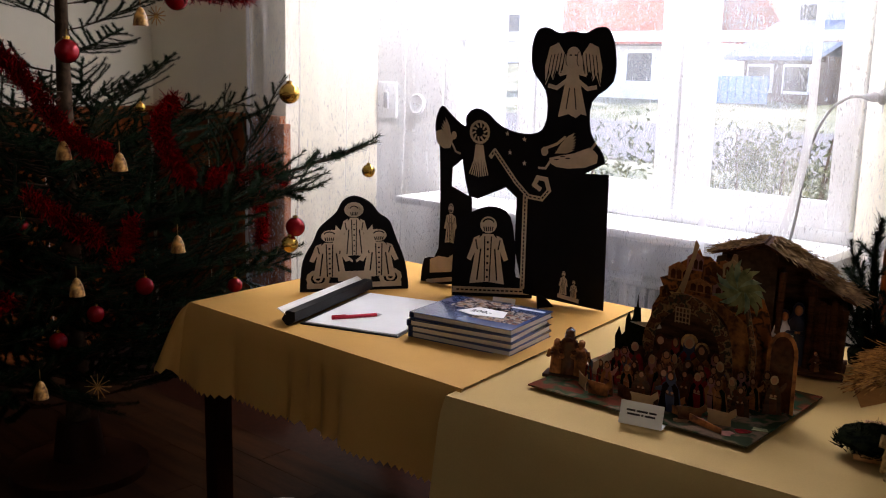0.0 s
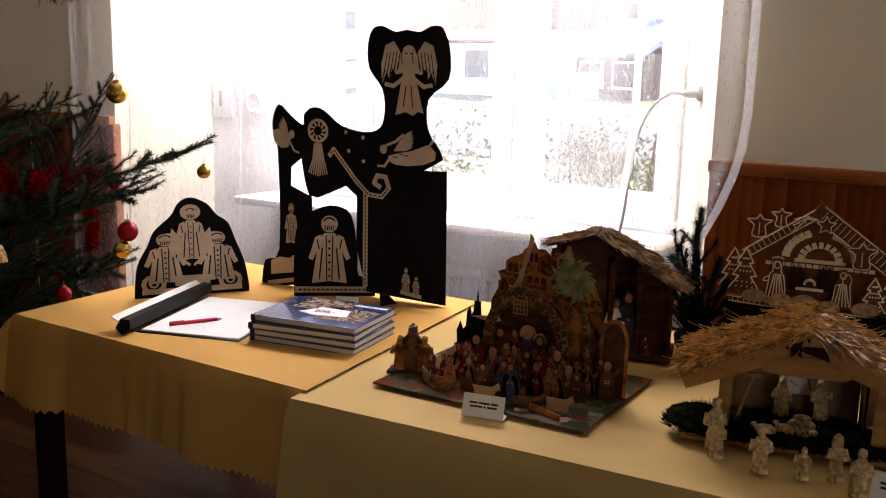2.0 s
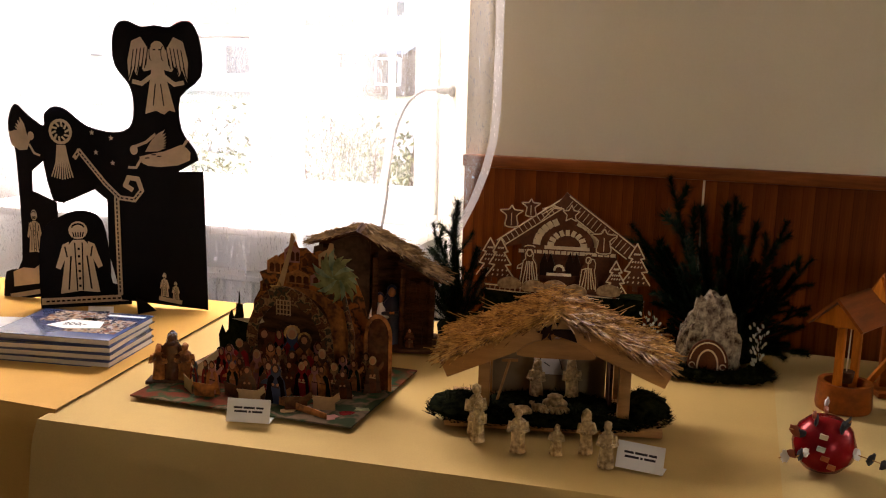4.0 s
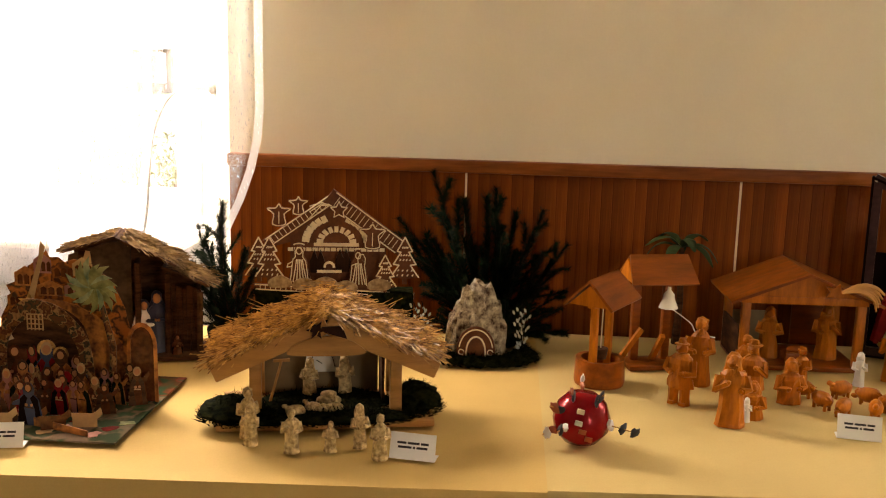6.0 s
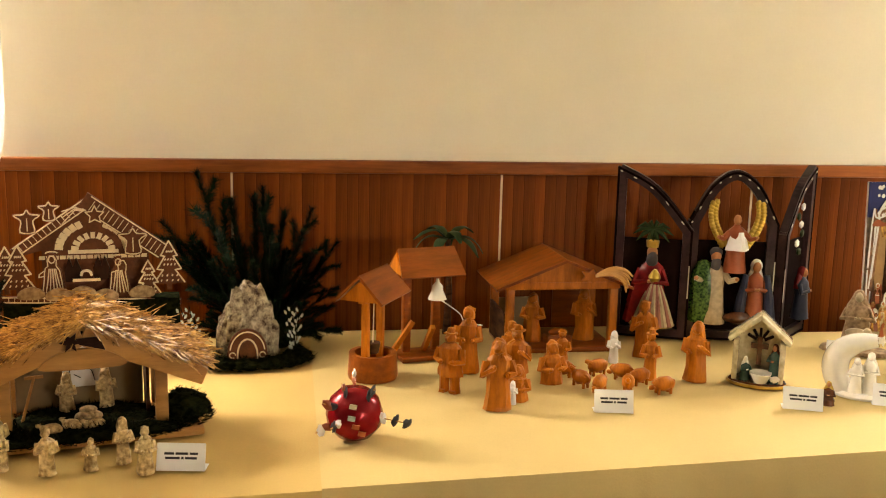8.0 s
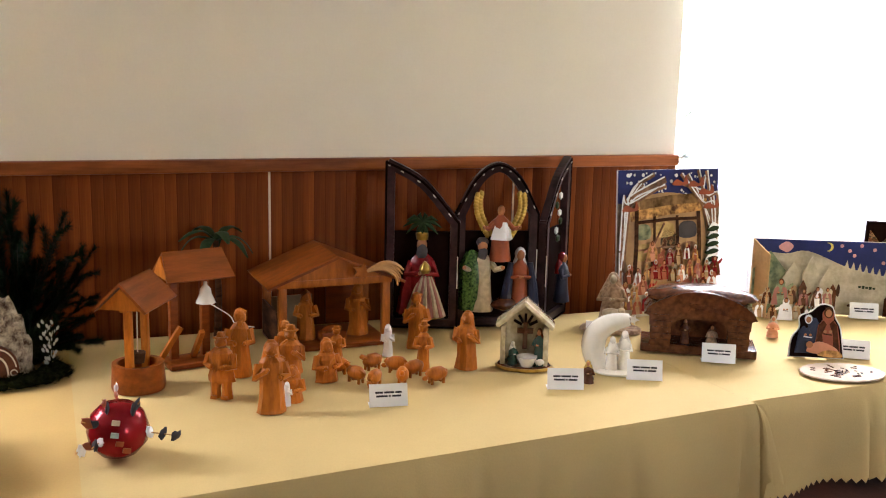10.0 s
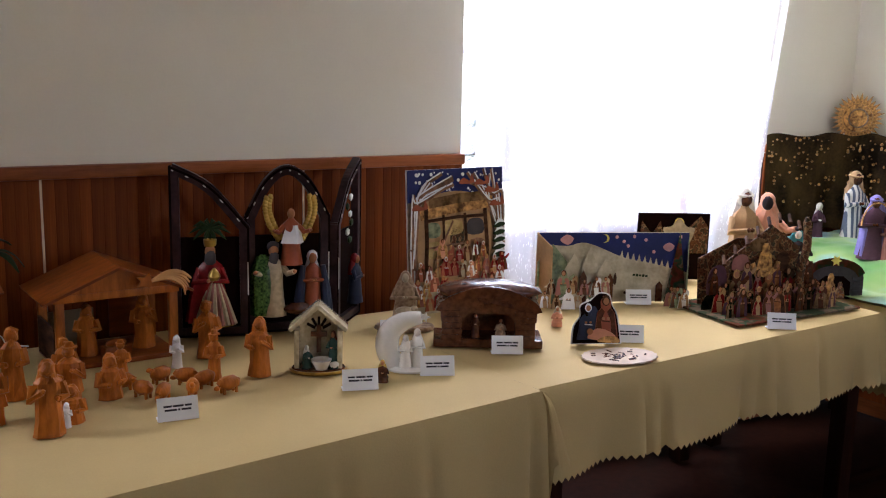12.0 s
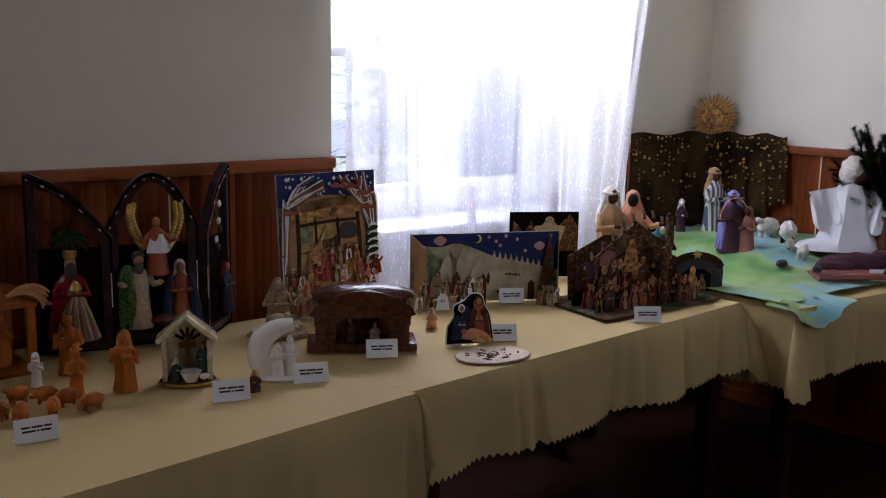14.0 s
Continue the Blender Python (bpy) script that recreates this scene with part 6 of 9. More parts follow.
for i in range(17):
    r = 0.8 + 0.3 * ((i * 7) % 5) / 5
    sheet(pl, [(0, -0.003), (0.02 * r, -0.010), (0.045 * r, -0.009), (0.062 * r, -0.016), (0.05 * r, 0.002), (0.03 * r, 0.007), (0, 0.004)], 0.001, 0, 0 if i % 3 else 2, m=pose(0.125, 0.034 - 0.0012 * i, 0.255) @ pose(0, 0, 0, 0, i * 21.2))
part("palm", pl, [M["palm_print"], M["pop_dark"], M["sage"]], pop, "printed paper palm tree", smooth=False)
# the crowd: rows of printed figures in front of the cave and beside it
rnd = random.Random(5)
rows = [(-0.06 + 0.036 * i, 0.03, 0.115) for i in range(5)] + [(-0.01 + 0.026 * i, -0.02 - 0.01 * (i % 2), 0.095) for i in range(6)]
rows += [(0.15 + 0.026 * i, 0.02 - 0.015 * (i % 2), 0.085) for i in range(4)] + [(-0.12 + 0.029 * i, -0.06 - 0.012 * (i % 3), 0.085) for i in range(8)]
rows += [(-0.16 + 0.03 * i, -0.10 - 0.014 * (i % 3), 0.07) for i in range(7)] + [(0.06 + 0.024 * i, -0.055, 0.075) for i in range(6)] + [(0.03, -0.12, 0.095), (0.055, -0.135, 0.09), (-0.105, 0.0, 0.10), (-0.125, -0.02, 0.09)]
for i, (x, y, h) in enumerate(rows):
    paper_person(pop, h * rnd.uniform(0.85, 1.1), ("glaze_brown", "pop_orange", "old_wood", "red_robe", "pop_dark", "rose", "blue_robe")[(i * 3) % 7], ("old_wood", "glaze_brown", "moss", "pop_orange", "red_robe", "dark_paint")[(i * 5 + i // 6) % 6], pose(x + rnd.uniform(-0.006, 0.006), y, 0.005, 0, 0, rnd.uniform(-25, 30)), rnd.uniform(0.45, 0.7), ("glaze_brown", "old_wood", "tan", "old_wood")[i % 4], halo=i in (2, 3))
part("group_arch", sheet(NB(), arc(0.225, 0.13, 0.033, 0, 180, 10, 0.05) + [(0.192, 0.005), (0.2, 0.005)] + arc(0.225, 0.13, 0.025, 180, 0, 10, 0.04) + [(0.25, 0.005), (0.258, 0.005)], 0.0015, 0.03), M["pop_orange"], pop, smooth=False)
part("arched_back", sheet(NB(), arc(0.225, 0.12, 0.029, 0, 180, 10, 0.05) + [(0.196, 0.005), (0.254, 0.005)], 0.0015, 0.034), M["glaze_brown"], pop, smooth=False)
for i in range(7):
    x, y = -0.16 + 0.055 * i, -0.13 - 0.02 * (i % 2)
    part("paper_animal", sheet(NB(), [(-0.025, 0), (-0.025, 0.02), (-0.03, 0.03), (0.015, 0.028), (0.03, 0.04), (0.033, 0.026), (0.022, 0.016), (0.022, 0)], 0.0015), M[("tan", "pop_orange", "glaze_brown")[i % 3]], pop, m=pose(x, y, 0.005, 0, 0, rnd.uniform(-40, 40)))
part("fence_strip", sheet(NB(), [(-0.09, 0), (-0.09, 0.02), (0.09, 0.012), (0.09, 0)], 0.0015), M["pop_orange"], pop, m=pose(0.11, -0.15, 0.005, 0, 0, -18))
for i in range(8):
    part("printed_patch", prism(NB(), [(0.016 * (1 + 0.4 * math.sin(3 * a + i)) * math.cos(a), 0.013 * (1 + 0.4 * math.sin(2 * a + i)) * math.sin(a)) for a in [k * 0.785 for k in range(8)]], 0, 0.0006), M[("tan", "rose", "red_robe", "palm_print")[i % 4]], pop, m=pose(0.1 + 0.02 * i, -0.165 + 0.033 * (i % 5), 0.0052))
gr = thing("carved_group", "brown carved group of shepherds beside the pop-up", "figurine", (-0.872, 1.662, TZ + 0.006), 20)
for i, (x, h) in enumerate(((-0.028, 0.085), (0.0, 0.115), (0.03, 0.09))):
    part("shepherd", carved_bm(h, "robe", (1, 4, 2)[i], 1.1), M[("pop_orange", "glaze_brown", "pop_orange")[i]], gr, m=pose(x, 0.006 * (i % 2), 0))
part("foot_block", block((0, 0, -0.001), (0.11, 0.05, 0.008), bev=0.002), M["old_wood"], gr)
label_card(-0.586, 1.505, 13, 0.09, 0.048)


def straw_thatch(bm_mat, corners, n, L, parent, seed, name="thatch", lift=0.012, th=0.0016):
    """Loose straws strewn over a sloping quad: eave left, eave right, ridge right, ridge left."""
    rnd = random.Random(seed)
    a, b, c, d = [Vector(p) for p in corners]
    nrm = (b - a).cross(d - a).normalized()
    if nrm.z < 0:
        nrm = -nrm
    v, f = [], []
    for i in range(n):
        s, t = rnd.random(), rnd.random()
        p = (a.lerp(b, s)).lerp(d.lerp(c, s), t) + nrm * rnd.uniform(0.0, lift)
        down = ((a - d).normalized() * rnd.uniform(0.3, 1) + (b - a).normalized() * rnd.gauss(0, 0.6) + nrm * rnd.gauss(0, 0.12)).normalized()
        q = p + down * L * rnd.uniform(0.5, 1.2)
        w = down.cross(nrm).normalized() * th
        k = len(v)
        v += [p - w, p + w, p + nrm * th * 1.6, q - w, q + w, q + nrm * th * 1.6]
        f += [(k, k + 3, k + 5, k + 2), (k + 1, k + 2, k + 5, k + 4), (k, k + 1, k + 4, k + 3)]
    me = bpy.data.meshes.new(name)
    me.from_pydata(v, [], f)
    me.materials.append(bm_mat)
    ob = new(name, me)
    ob.parent = parent
    return tagged(ob, kind="stuff")


def slope(name, corners, th, material, parent):
    bm = NB()
    p = [Vector(c) for c in corners]
    n = (p[1] - p[0]).cross(p[3] - p[0]).normalized() * th
    a, b = [bm.verts.new(q) for q in p], [bm.verts.new(q + n) for q in p]
    bm.faces.new(a), bm.faces.new(b[::-1])
    for i in range(4):
        bm.faces.new((a[i], b[i], b[(i + 1) % 4], a[(i + 1) % 4]))
    return part(name, bm, material, parent, smooth=False)


# ---- old dark stable behind the pop-up ----
ols = thing("bark_stable", "dark weathered wooden stable with a straw roof", "toy stable", (-0.632, 2.12, TZ), 16)
ols.scale = (0.97, 1, 0.89)
part("floor_board", block((0.05, 0.0, 0.006), (0.36, 0.16, 0.012), bev=0.002), M["old_wood"], ols)
part("back_wall", sheet(NB(), [(-0.1, 0.012), (-0.1, 0.29), (0.022, 0.335), (0.15, 0.262), (0.215, 0.2), (0.215, 0.012)], 0.008, 0.05), M["old_wood"], ols, smooth=False)
part("gable_wall", sheet(NB(), [(-0.105, 0.012), (-0.11, 0.22), (-0.1, 0.29), (-0.078, 0.297), (-0.078, 0.268), (-0.052, 0.266), (-0.054, 0.305), (0.0, 0.325), (0.03, 0.325), (0.05, 0.31), (0.05, 0.012)], 0.006, -0.02), M["bark"], ols, smooth=False)
for i in range(9):
    part("bark_lath", block((0.145 + 0.009 * i, -0.034, 0.102), (0.0078, 0.006, 0.18 + 0.008 * ((i * 3) % 4)), (0, -1 + (i % 3), 0)), M["old_wood"], ols)
part("side_wall", block((0.212, 0.005, 0.1), (0.01, 0.09, 0.175)), M["old_wood"], ols)
part("side_wall", block((0.06, 0.015, 0.14), (0.008, 0.07, 0.25)), M["old_wood"], ols)
for x, h in ((0.065, 0.27), (0.138, 0.24), (0.216, 0.185)):
    part("post", tube(NB(), [(x, -0.045, 0.01), (x + 0.004, -0.045, h)], 0.008, 7), M["old_wood"], ols)
for a, b, y0, y1 in (((-0.105, 0.305), (0.022, 0.343), -0.07, 0.065), ((0.022, 0.343), (0.165, 0.266), -0.085, 0.065), ((0.13, 0.262), (0.245, 0.208), -0.085, 0.055)):
    slope("roof_slope", [(a[0], y0, a[1]), (b[0], y0, b[1]), (b[0], y1, b[1]), (a[0], y1, a[1])], 0.007, M["old_wood"], ols)
straw_thatch(M["old_straw"], [(0.168, -0.085, 0.270), (0.168, 0.065, 0.270), (0.03, 0.065, 0.343), (0.03, -0.085, 0.343)], 900, 0.035, ols, 3, lift=0.012, th=0.0010)
straw_thatch(M["old_straw"], [(0.245, -0.085, 0.213), (0.245, 0.055, 0.213), (0.14, 0.055, 0.264), (0.14, -0.085, 0.264)], 700, 0.032, ols, 4, lift=0.012, th=0.0010)
straw_thatch(M["old_straw"], [(-0.105, -0.07, 0.309), (-0.105, 0.065, 0.309), (0.022, 0.065, 0.349), (0.022, -0.07, 0.349)], 350, 0.03, ols, 5, lift=0.006, th=0.0010)
part("comet_cutout", sheet(NB(), [(-0.07, 0.262), (-0.045, 0.268), (-0.048, 0.3), (-0.058, 0.302)], 0.002, -0.024), M["tan"], ols, smooth=False)
for i, (x, y, h, mm) in enumerate(((0.085, -0.035, 0.135, ("white_cloth", "skin", "blue_robe")), (0.115, -0.03, 0.155, ("blue_robe", "skin", "blue_robe")), (0.165, -0.065, 0.06, ("glaze_brown", "skin", "glaze_brown")))):
    c, sn = math.cos(radians(16)), math.sin(radians(16))
    figure("painted_figurine", "small painted figurine inside the bark stable", (-0.64 + x * c - y * sn, 2.12 + x * sn + y * c, TZ + 0.013), h, mm, group="figurines of the bark stable", seed=i, kneel=i == 2)

# ---- straw hut nativity ----
HX, HY, HR = -0.016, 1.775, 13
hut = thing("straw_hut", "pale wooden stable with a thick straw roof", "toy stable", (HX, HY, TZ), HR)
part("base_board", block((0, 0.02, 0.008), (0.44, 0.21, 0.014), bev=0.003), M["pale_wood"], hut)
part("back_wall", block((-0.02, 0.11, 0.075), (0.27, 0.006, 0.13)), M["ply"], hut)
part("side_wall", block((0.12, 0.06, 0.075), (0.006, 0.1, 0.13)), M["old_wood"], hut)
for x in (-0.143, 0.143):
    part("post", block((x, -0.035, 0.075), (0.024, 0.024, 0.15), bev=0.002), M["pale_wood"], hut)
    part("post", block((x, 0.11, 0.075), (0.022, 0.022, 0.15), bev=0.002), M["pale_wood"], hut)
RIDGE, EAVE, HALF = 0.238, 0.140, 0.222
for s in (-1, 1):
    part("barge_board", block((s * HALF / 2, -0.095, (RIDGE + EAVE) / 2 - 0.014), (math.hypot(HALF, RIDGE - EAVE), 0.014, 0.036), (0, s * math.degrees(math.atan2(RIDGE - EAVE, HALF)), 0), bev=0.003), M["pale_wood"], hut)
    a = [(s * HALF, -0.09, EAVE), (s * HALF, 0.11, EAVE), (0, 0.11, RIDGE), (0, -0.09, RIDGE)]
    slope("roof_board", a, -0.006 * s, M["pale_wood"], hut)
    straw_thatch(M["straw"], [(s * (HALF - 0.02), -0.098, EAVE + 0.014), (s * (HALF - 0.02), 0.115, EAVE + 0.014), (-s * 0.018, 0.115, RIDGE + 0.012), (-s * 0.018, -0.098, RIDGE + 0.012)], 4400, 0.055, hut, 10 + s, lift=0.014, th=0.0009)
tie = part("tie_board", sheet(NB(), spline([(-0.065, 0), (0.065, 0), (0.07, 0.015), (0.03, 0.035), (-0.03, 0.035), (-0.07, 0.015)], 4), 0.01, -0.105), M["pale_wood"], hut, m=pose(0, 0, RIDGE - 0.075))
st = [(0.02 * (1 if i % 2 == 0 else 0.45) * math.cos(radians(i * 30)), 0.02 * (1 if i % 2 == 0 else 0.45) * math.sin(radians(i * 30))) for i in range(12)]
part("comet_star", sheet(NB(), [(x - 0.02, z) for x, z in st], 0.004, -0.112), M["dark_wood"], hut, "dark wooden comet star", m=pose(0, 0, RIDGE - 0.022))
part("comet_tail", sheet(NB(), [(-0.01, 0.006), (0.03, 0.008), (0.04, -0.018), (-0.005, -0.005)], 0.004, -0.112), M["dark_wood"], hut, m=pose(0, 0, RIDGE - 0.022))
part("drawing", block((-0.005, 0.103, 0.105), (0.075, 0.002, 0.085)), M["white_paper"], hut, "white sheet with a line drawing")
bm = NB()
for q in ([(-0.03, 0.075), (-0.028, 0.1), (-0.012, 0.13), (0.0, 0.138), (0.01, 0.12), (0.03, 0.1)], [(-0.012, 0.12), (-0.005, 0.105), (0.012, 0.1), (0.02, 0.075)], [(-0.02, 0.09), (-0.008, 0.082)]):
    ribbon(bm, spline(q, 4, closed=False), 0.002, 0.0005, 0.1)
part("drawn_line", bm, M["ink"], hut, smooth=False)


def moss_bed(name, label, at, rz, parts_, seed):
    rnd = random.Random(seed)
    t = thing(name, label, "moss", at, rz)
    for (cx, cy, rx, ry, h, n) in parts_:
        bm = NB()
        blob(bm, (cx, cy, h * 0.35), (rx * 0.9, ry * 0.9, h * 0.5), 3, 0.25, 0, 4)
        part("moss_clump", bm, M["moss"], t)
        v, f = [], []
        for i in range(n):
            a, q = rnd.random() * 6.28, math.sqrt(rnd.random())
            p = Vector((cx + rx * q * math.cos(a), cy + ry * q * math.sin(a), h * (1 - q * q) * rnd.uniform(0.3, 1)))
            d = Vector((rnd.gauss(0, 0.8) + 0.6 * math.cos(a) * q, rnd.gauss(0, 0.8) + 0.6 * math.sin(a) * q, rnd.uniform(0.2, 1))).normalized()
            w = d.orthogonal().normalized() * 0.0013
            k = len(v)
            v += [p - w, p + w, p + d * rnd.uniform(0.008, 0.02)]
            f.append((k, k + 1, k + 2))
        me = bpy.data.meshes.new("moss_fronds")
        me.from_pydata(v, [], f)
        me.materials.append(M["moss"])
        new("moss_fronds", me).parent = t
    return t


moss_bed("moss_bed", "dark dried moss round the straw hut", (HX, HY, TZ + 0.014), HR, [(-0.19, -0.03, 0.07, 0.07, 0.045, 1500), (0.19, 0.0, 0.055, 0.07, 0.06, 1500), (0.0, 0.03, 0.15, 0.09, 0.02, 2000), (0.03, -0.065, 0.16, 0.045, 0.02, 1800), (-0.1, -0.06, 0.11, 0.045, 0.018, 1200)], 2)


moss_bed("moss_ring", "dark green moss and twigs round the iced hill", (0.268, 2.245, TZ), 0, [(0.125 * math.cos(radians(a)), 0.07 * math.sin(radians(a)), 0.04, 0.032, 0.028, 450) for a in range(170, 371, 25)], 6)


def in_hut(x, y, z=0.0):
    v = pose(HX, HY, TZ, 0, 0, HR) @ Vector((x, y, z))
    return (v.x, v.y, v.z)


for i, (p, h, kind, wide) in enumerate((((-0.124, 1.590), 0.085, "robe", 0.85), ((-0.14, 1.63), 0.105, "robe", 0.85), ((-0.037, 1.568), 0.09, "robe", 0.9), ((0.035, 1.583), 0.062, "robe", 1.05), ((0.086, 1.610), 0.09, "robe", 0.8), ((0.134, 1.560), 0.092, "robe", 0.85))):
    solid("resin_figurine", carved_bm(h, kind, (1, 2, 5, 2, 4, 8)[i], wide), M["ivory"], "cream resin nativity figurine on the cloth", "figurine", (*p, TZ + 0.001), face(*p) + (i * 29) % 40 - 20, "cream resin figurines")
for i, (x, y, h) in enumerate(((-0.035, 0.055, 0.09), (0.04, 0.06, 0.095))):
    q = in_hut(x, y, 0.022)
    solid("resin_figurine", carved_bm(h, "robe", 4 + 3 * i, 0.9), M["ivory"], "cream resin figurine standing in the hut", "figurine", q, face(q[0], q[1]) + 30 * i - 15, "cream resin figurines")
cr = solid("manger", blob(blob(NB(), (0, 0, 0.012), (0.028, 0.016, 0.014), 2), (0, 0, 0.027), (0.018, 0.008, 0.008), 2), M["ivory"], "small cream resin manger with a child", "manger", in_hut(0.005, 0.0, 0.02), 10)
for i, (x, y, r) in enumerate(((-0.062, -0.06, 100), (-0.025, -0.045, 70), (0.015, -0.05, 120))):
    sheep(in_hut(x, y, 0.016), 0.045, ("ivory", "ivory"), r + 90, "cream resin sheep lying on moss", "cream resin figurines")
rk = thing("toy_rake", "tiny wooden hay rake leaning in the hut", "rake", in_hut(-0.12, 0.02, 0.015), 20)
part("shaft", tube(NB(), [(0, 0, 0), (0.03, 0.03, 0.09)], 0.003, 6), M["pale_wood"], rk)
part("rake_head", block((0.03, 0.03, 0.09), (0.035, 0.004, 0.006)), M["pale_wood"], rk)
label_card(0.193, 1.566, -7, 0.088, 0.05)

# ---- gingerbread nativity ----
GX, GY, GR = -0.125, 2.32, 9
gin = thing("gingerbread_nativity", "iced gingerbread stable with trees, angels and sheep", "gingerbread", (GX, GY, TZ), GR)
part("backing", sheet(NB(), [(-0.107, 0.132), (-0.105, 0.267), (-0.158, 0.252), (-0.15, 0.289), (0.009, 0.393), (0.186, 0.265), (0.146, 0.253), (0.146, 0.131)], 0.008, 0.01), M["ginger"], gin)


def g_bar(p, q, w, name, y=-0.004, icing=True):
    bm = NB()
    ribbon(bm, [p, q], w, 0.012, y, 0)
    ob = part(name, bm, M["ginger"], gin, smooth=False)
    d = (Vector(q) - Vector(p)).normalized()
    n = Vector((-d.y, d.x)) * w * 0.44
    ic = NB()
    for s in (-1, 1):
        ribbon(ic, [Vector(p) + n * s, Vector(q) + n * s], 0.003, 0.002, y - 0.002, 0)
    k = int((Vector(q) - Vector(p)).length / 0.013)
    for i in range(1, k):
        c = Vector(p).lerp(Vector(q), i / k)
        ribbon(ic, [c - n * 0.7, c + n * 0.7], 0.0016, 0.0016, y - 0.0018, 0)
    part("icing_line", ic, M["icing"], ob, smooth=False)
    return ob


pl, pk, pr = [(-0.162, 0.267), (0.006, 0.386), (0.18, 0.26)]
g_bar(pl, pk, 0.024, "roof_beam")
g_bar(pk, pr, 0.042, "roof_beam", -0.008)
bl, br = [(-0.196, 0.151), (0.219, 0.128)]
g_bar(bl, br, 0.014, "base_beam", -0.012)
part("base_block", block(((bl[0] + br[0]) / 2, 0.02, bl[1] / 2 - 0.006), (br[0] - bl[0], 0.07, bl[1] - 0.012)), M["moss"], gin)
ic = NB()
ox, oz = [(0.015, 0.265)][0]
for r, n in ((0.043, 9), (0.08, 15)):
    for i in range(n):
        a = radians(8 + 164 * i / (n - 1))
        if r == 0.08 and 75 < math.degrees(a) < 105:
            continue
        ribbon(ic, [(ox + (r - 0.005) * math.cos(a), oz + (r - 0.005) * 0.85 * math.sin(a)), (ox + (r + 0.006) * math.cos(a), oz + (r + 0.006) * 0.85 * math.sin(a))], 0.0105 if r < 0.05 else 0.014, 0.002, 0.008)
for row, n in ((0.0, 9), (-0.013, 16)):
    for i in range(n):
        w = 0.105 if n == 9 else 0.24
        ribbon(ic, [(ox - w / 2 + w * i / (n - 1) - 0.004, oz + row - 0.004), (ox - w / 2 + w * i / (n - 1) + 0.004, oz + row - 0.004)], 0.009, 0.002, 0.008)
part("icing_brick", ic, M["icing"], gin, "white icing bricks", smooth=False)


def g_tree(x, z, h, y):
    w = h * 0.62
    out = [(-0.08 * w, 0), (-0.08 * w, 0.12 * h), (-0.5 * w, 0.14 * h), (-0.2 * w, 0.4 * h), (-0.4 * w, 0.42 * h), (-0.14 * w, 0.68 * h), (-0.27 * w, 0.7 * h), (0, h)]
    out = out + [(-a, b) for a, b in out[::-1][1:]]
    t = part("gingerbread_tree", sheet(NB(), [(x + a, z + b) for a, b in out], 0.007, y), M["ginger"], gin, smooth=False)
    ic = NB()
    ribbon(ic, [(x + a * 0.93, z + b * 0.97 + 0.002) for a, b in out[2:-2]], 0.0035, 0.002, y - 0.002)
    for lv in (0.18, 0.28, 0.5, 0.6, 0.76):
        for i in range(4):
            q = x + w * (0.62 - 0.6 * lv) * (i / 3 - 0.5)
            ribbon(ic, [(q, z + lv * h), (q + 0.002, z + lv * h + 0.003)], 0.003, 0.002, y - 0.002)
    part("icing_line", ic, M["icing"], t, smooth=False)


for (x, z), h, y in zip([(-0.157, 0.162), (-0.186, 0.163), (0.144, 0.143), (0.195, 0.162)], (0.125, 0.12, 0.10, 0.128), (-0.022, -0.008, -0.03, -0.02)):
    g_tree(x, z, h, y)


def g_figure(x, z, w, h, y, name="gingerbread_figure"):
    t = part(name, sheet(NB(), spline(person_outline(x, z, w, h), 2), 0.006, y), M["ginger"], gin)
    ic = NB()
    ribbon(ic, person_outline(x, z + h * 0.02, w * 0.86, h * 0.93), 0.0024, 0.002, y - 0.002)
    for q in (-0.24, -0.1, 0.04, 0.18, 0.3):
        ribbon(ic, [(x + w * q * 1.2, z + h * 0.06), (x + w * q * 0.8, z + h * 0.35), (x + w * q * 0.5, z + h * 0.62)], 0.0026, 0.002, y - 0.002)
    ribbon(ic, arc(x, z + h * 0.84, w * 0.13, 0, 340, 10, w * 0.16), 0.0026, 0.002, y - 0.002)
    ribbon(ic, arc(x, z + h * 0.98, w * 0.26, 20, 160, 8, w * 0.1), 0.003, 0.002, y - 0.002)
    part("icing_line", ic, M["icing"], t, smooth=False)


(f1, f2, f3) = [(-0.081, 0.159), (0.073, 0.154), (-0.002, 0.165)]
g_figure(*f1, 0.055, 0.105, -0.012)
g_figure(*f2, 0.052, 0.098, -0.012)
part("gingerbread_manger", sheet(NB(), [(f3[0] - 0.022, f3[1]), (f3[0] - 0.032, f3[1] + 0.028), (f3[0] + 0.032, f3[1] + 0.028), (f3[0] + 0.022, f3[1])], 0.008, -0.016), M["ginger"], gin, smooth=False)
ic = NB()
ribbon(ic, [(f3[0] - 0.03, f3[1] + 0.03), (f3[0] + 0.03, f3[1] + 0.03)], 0.007, 0.003, -0.02)
ribbon(ic, arc(f3[0], f3[1] + 0.042, 0.012, 0, 180, 6), 0.006, 0.003, -0.02)
part("icing_straw", ic, M["icing"], gin, smooth=False)
for (x, z) in [(-0.034, 0.208), (0.033, 0.211)]:
    part("gingerbread_animal_head", sheet(NB(), [(x - 0.018, z - 0.02), (x - 0.02, z + 0.01), (x - 0.008, z + 0.042), (x, z + 0.016), (x + 0.008, z + 0.042), (x + 0.02, z + 0.008), (x + 0.016, z - 0.02)], 0.006, -0.004), M["dark_wood"], gin, smooth=False)
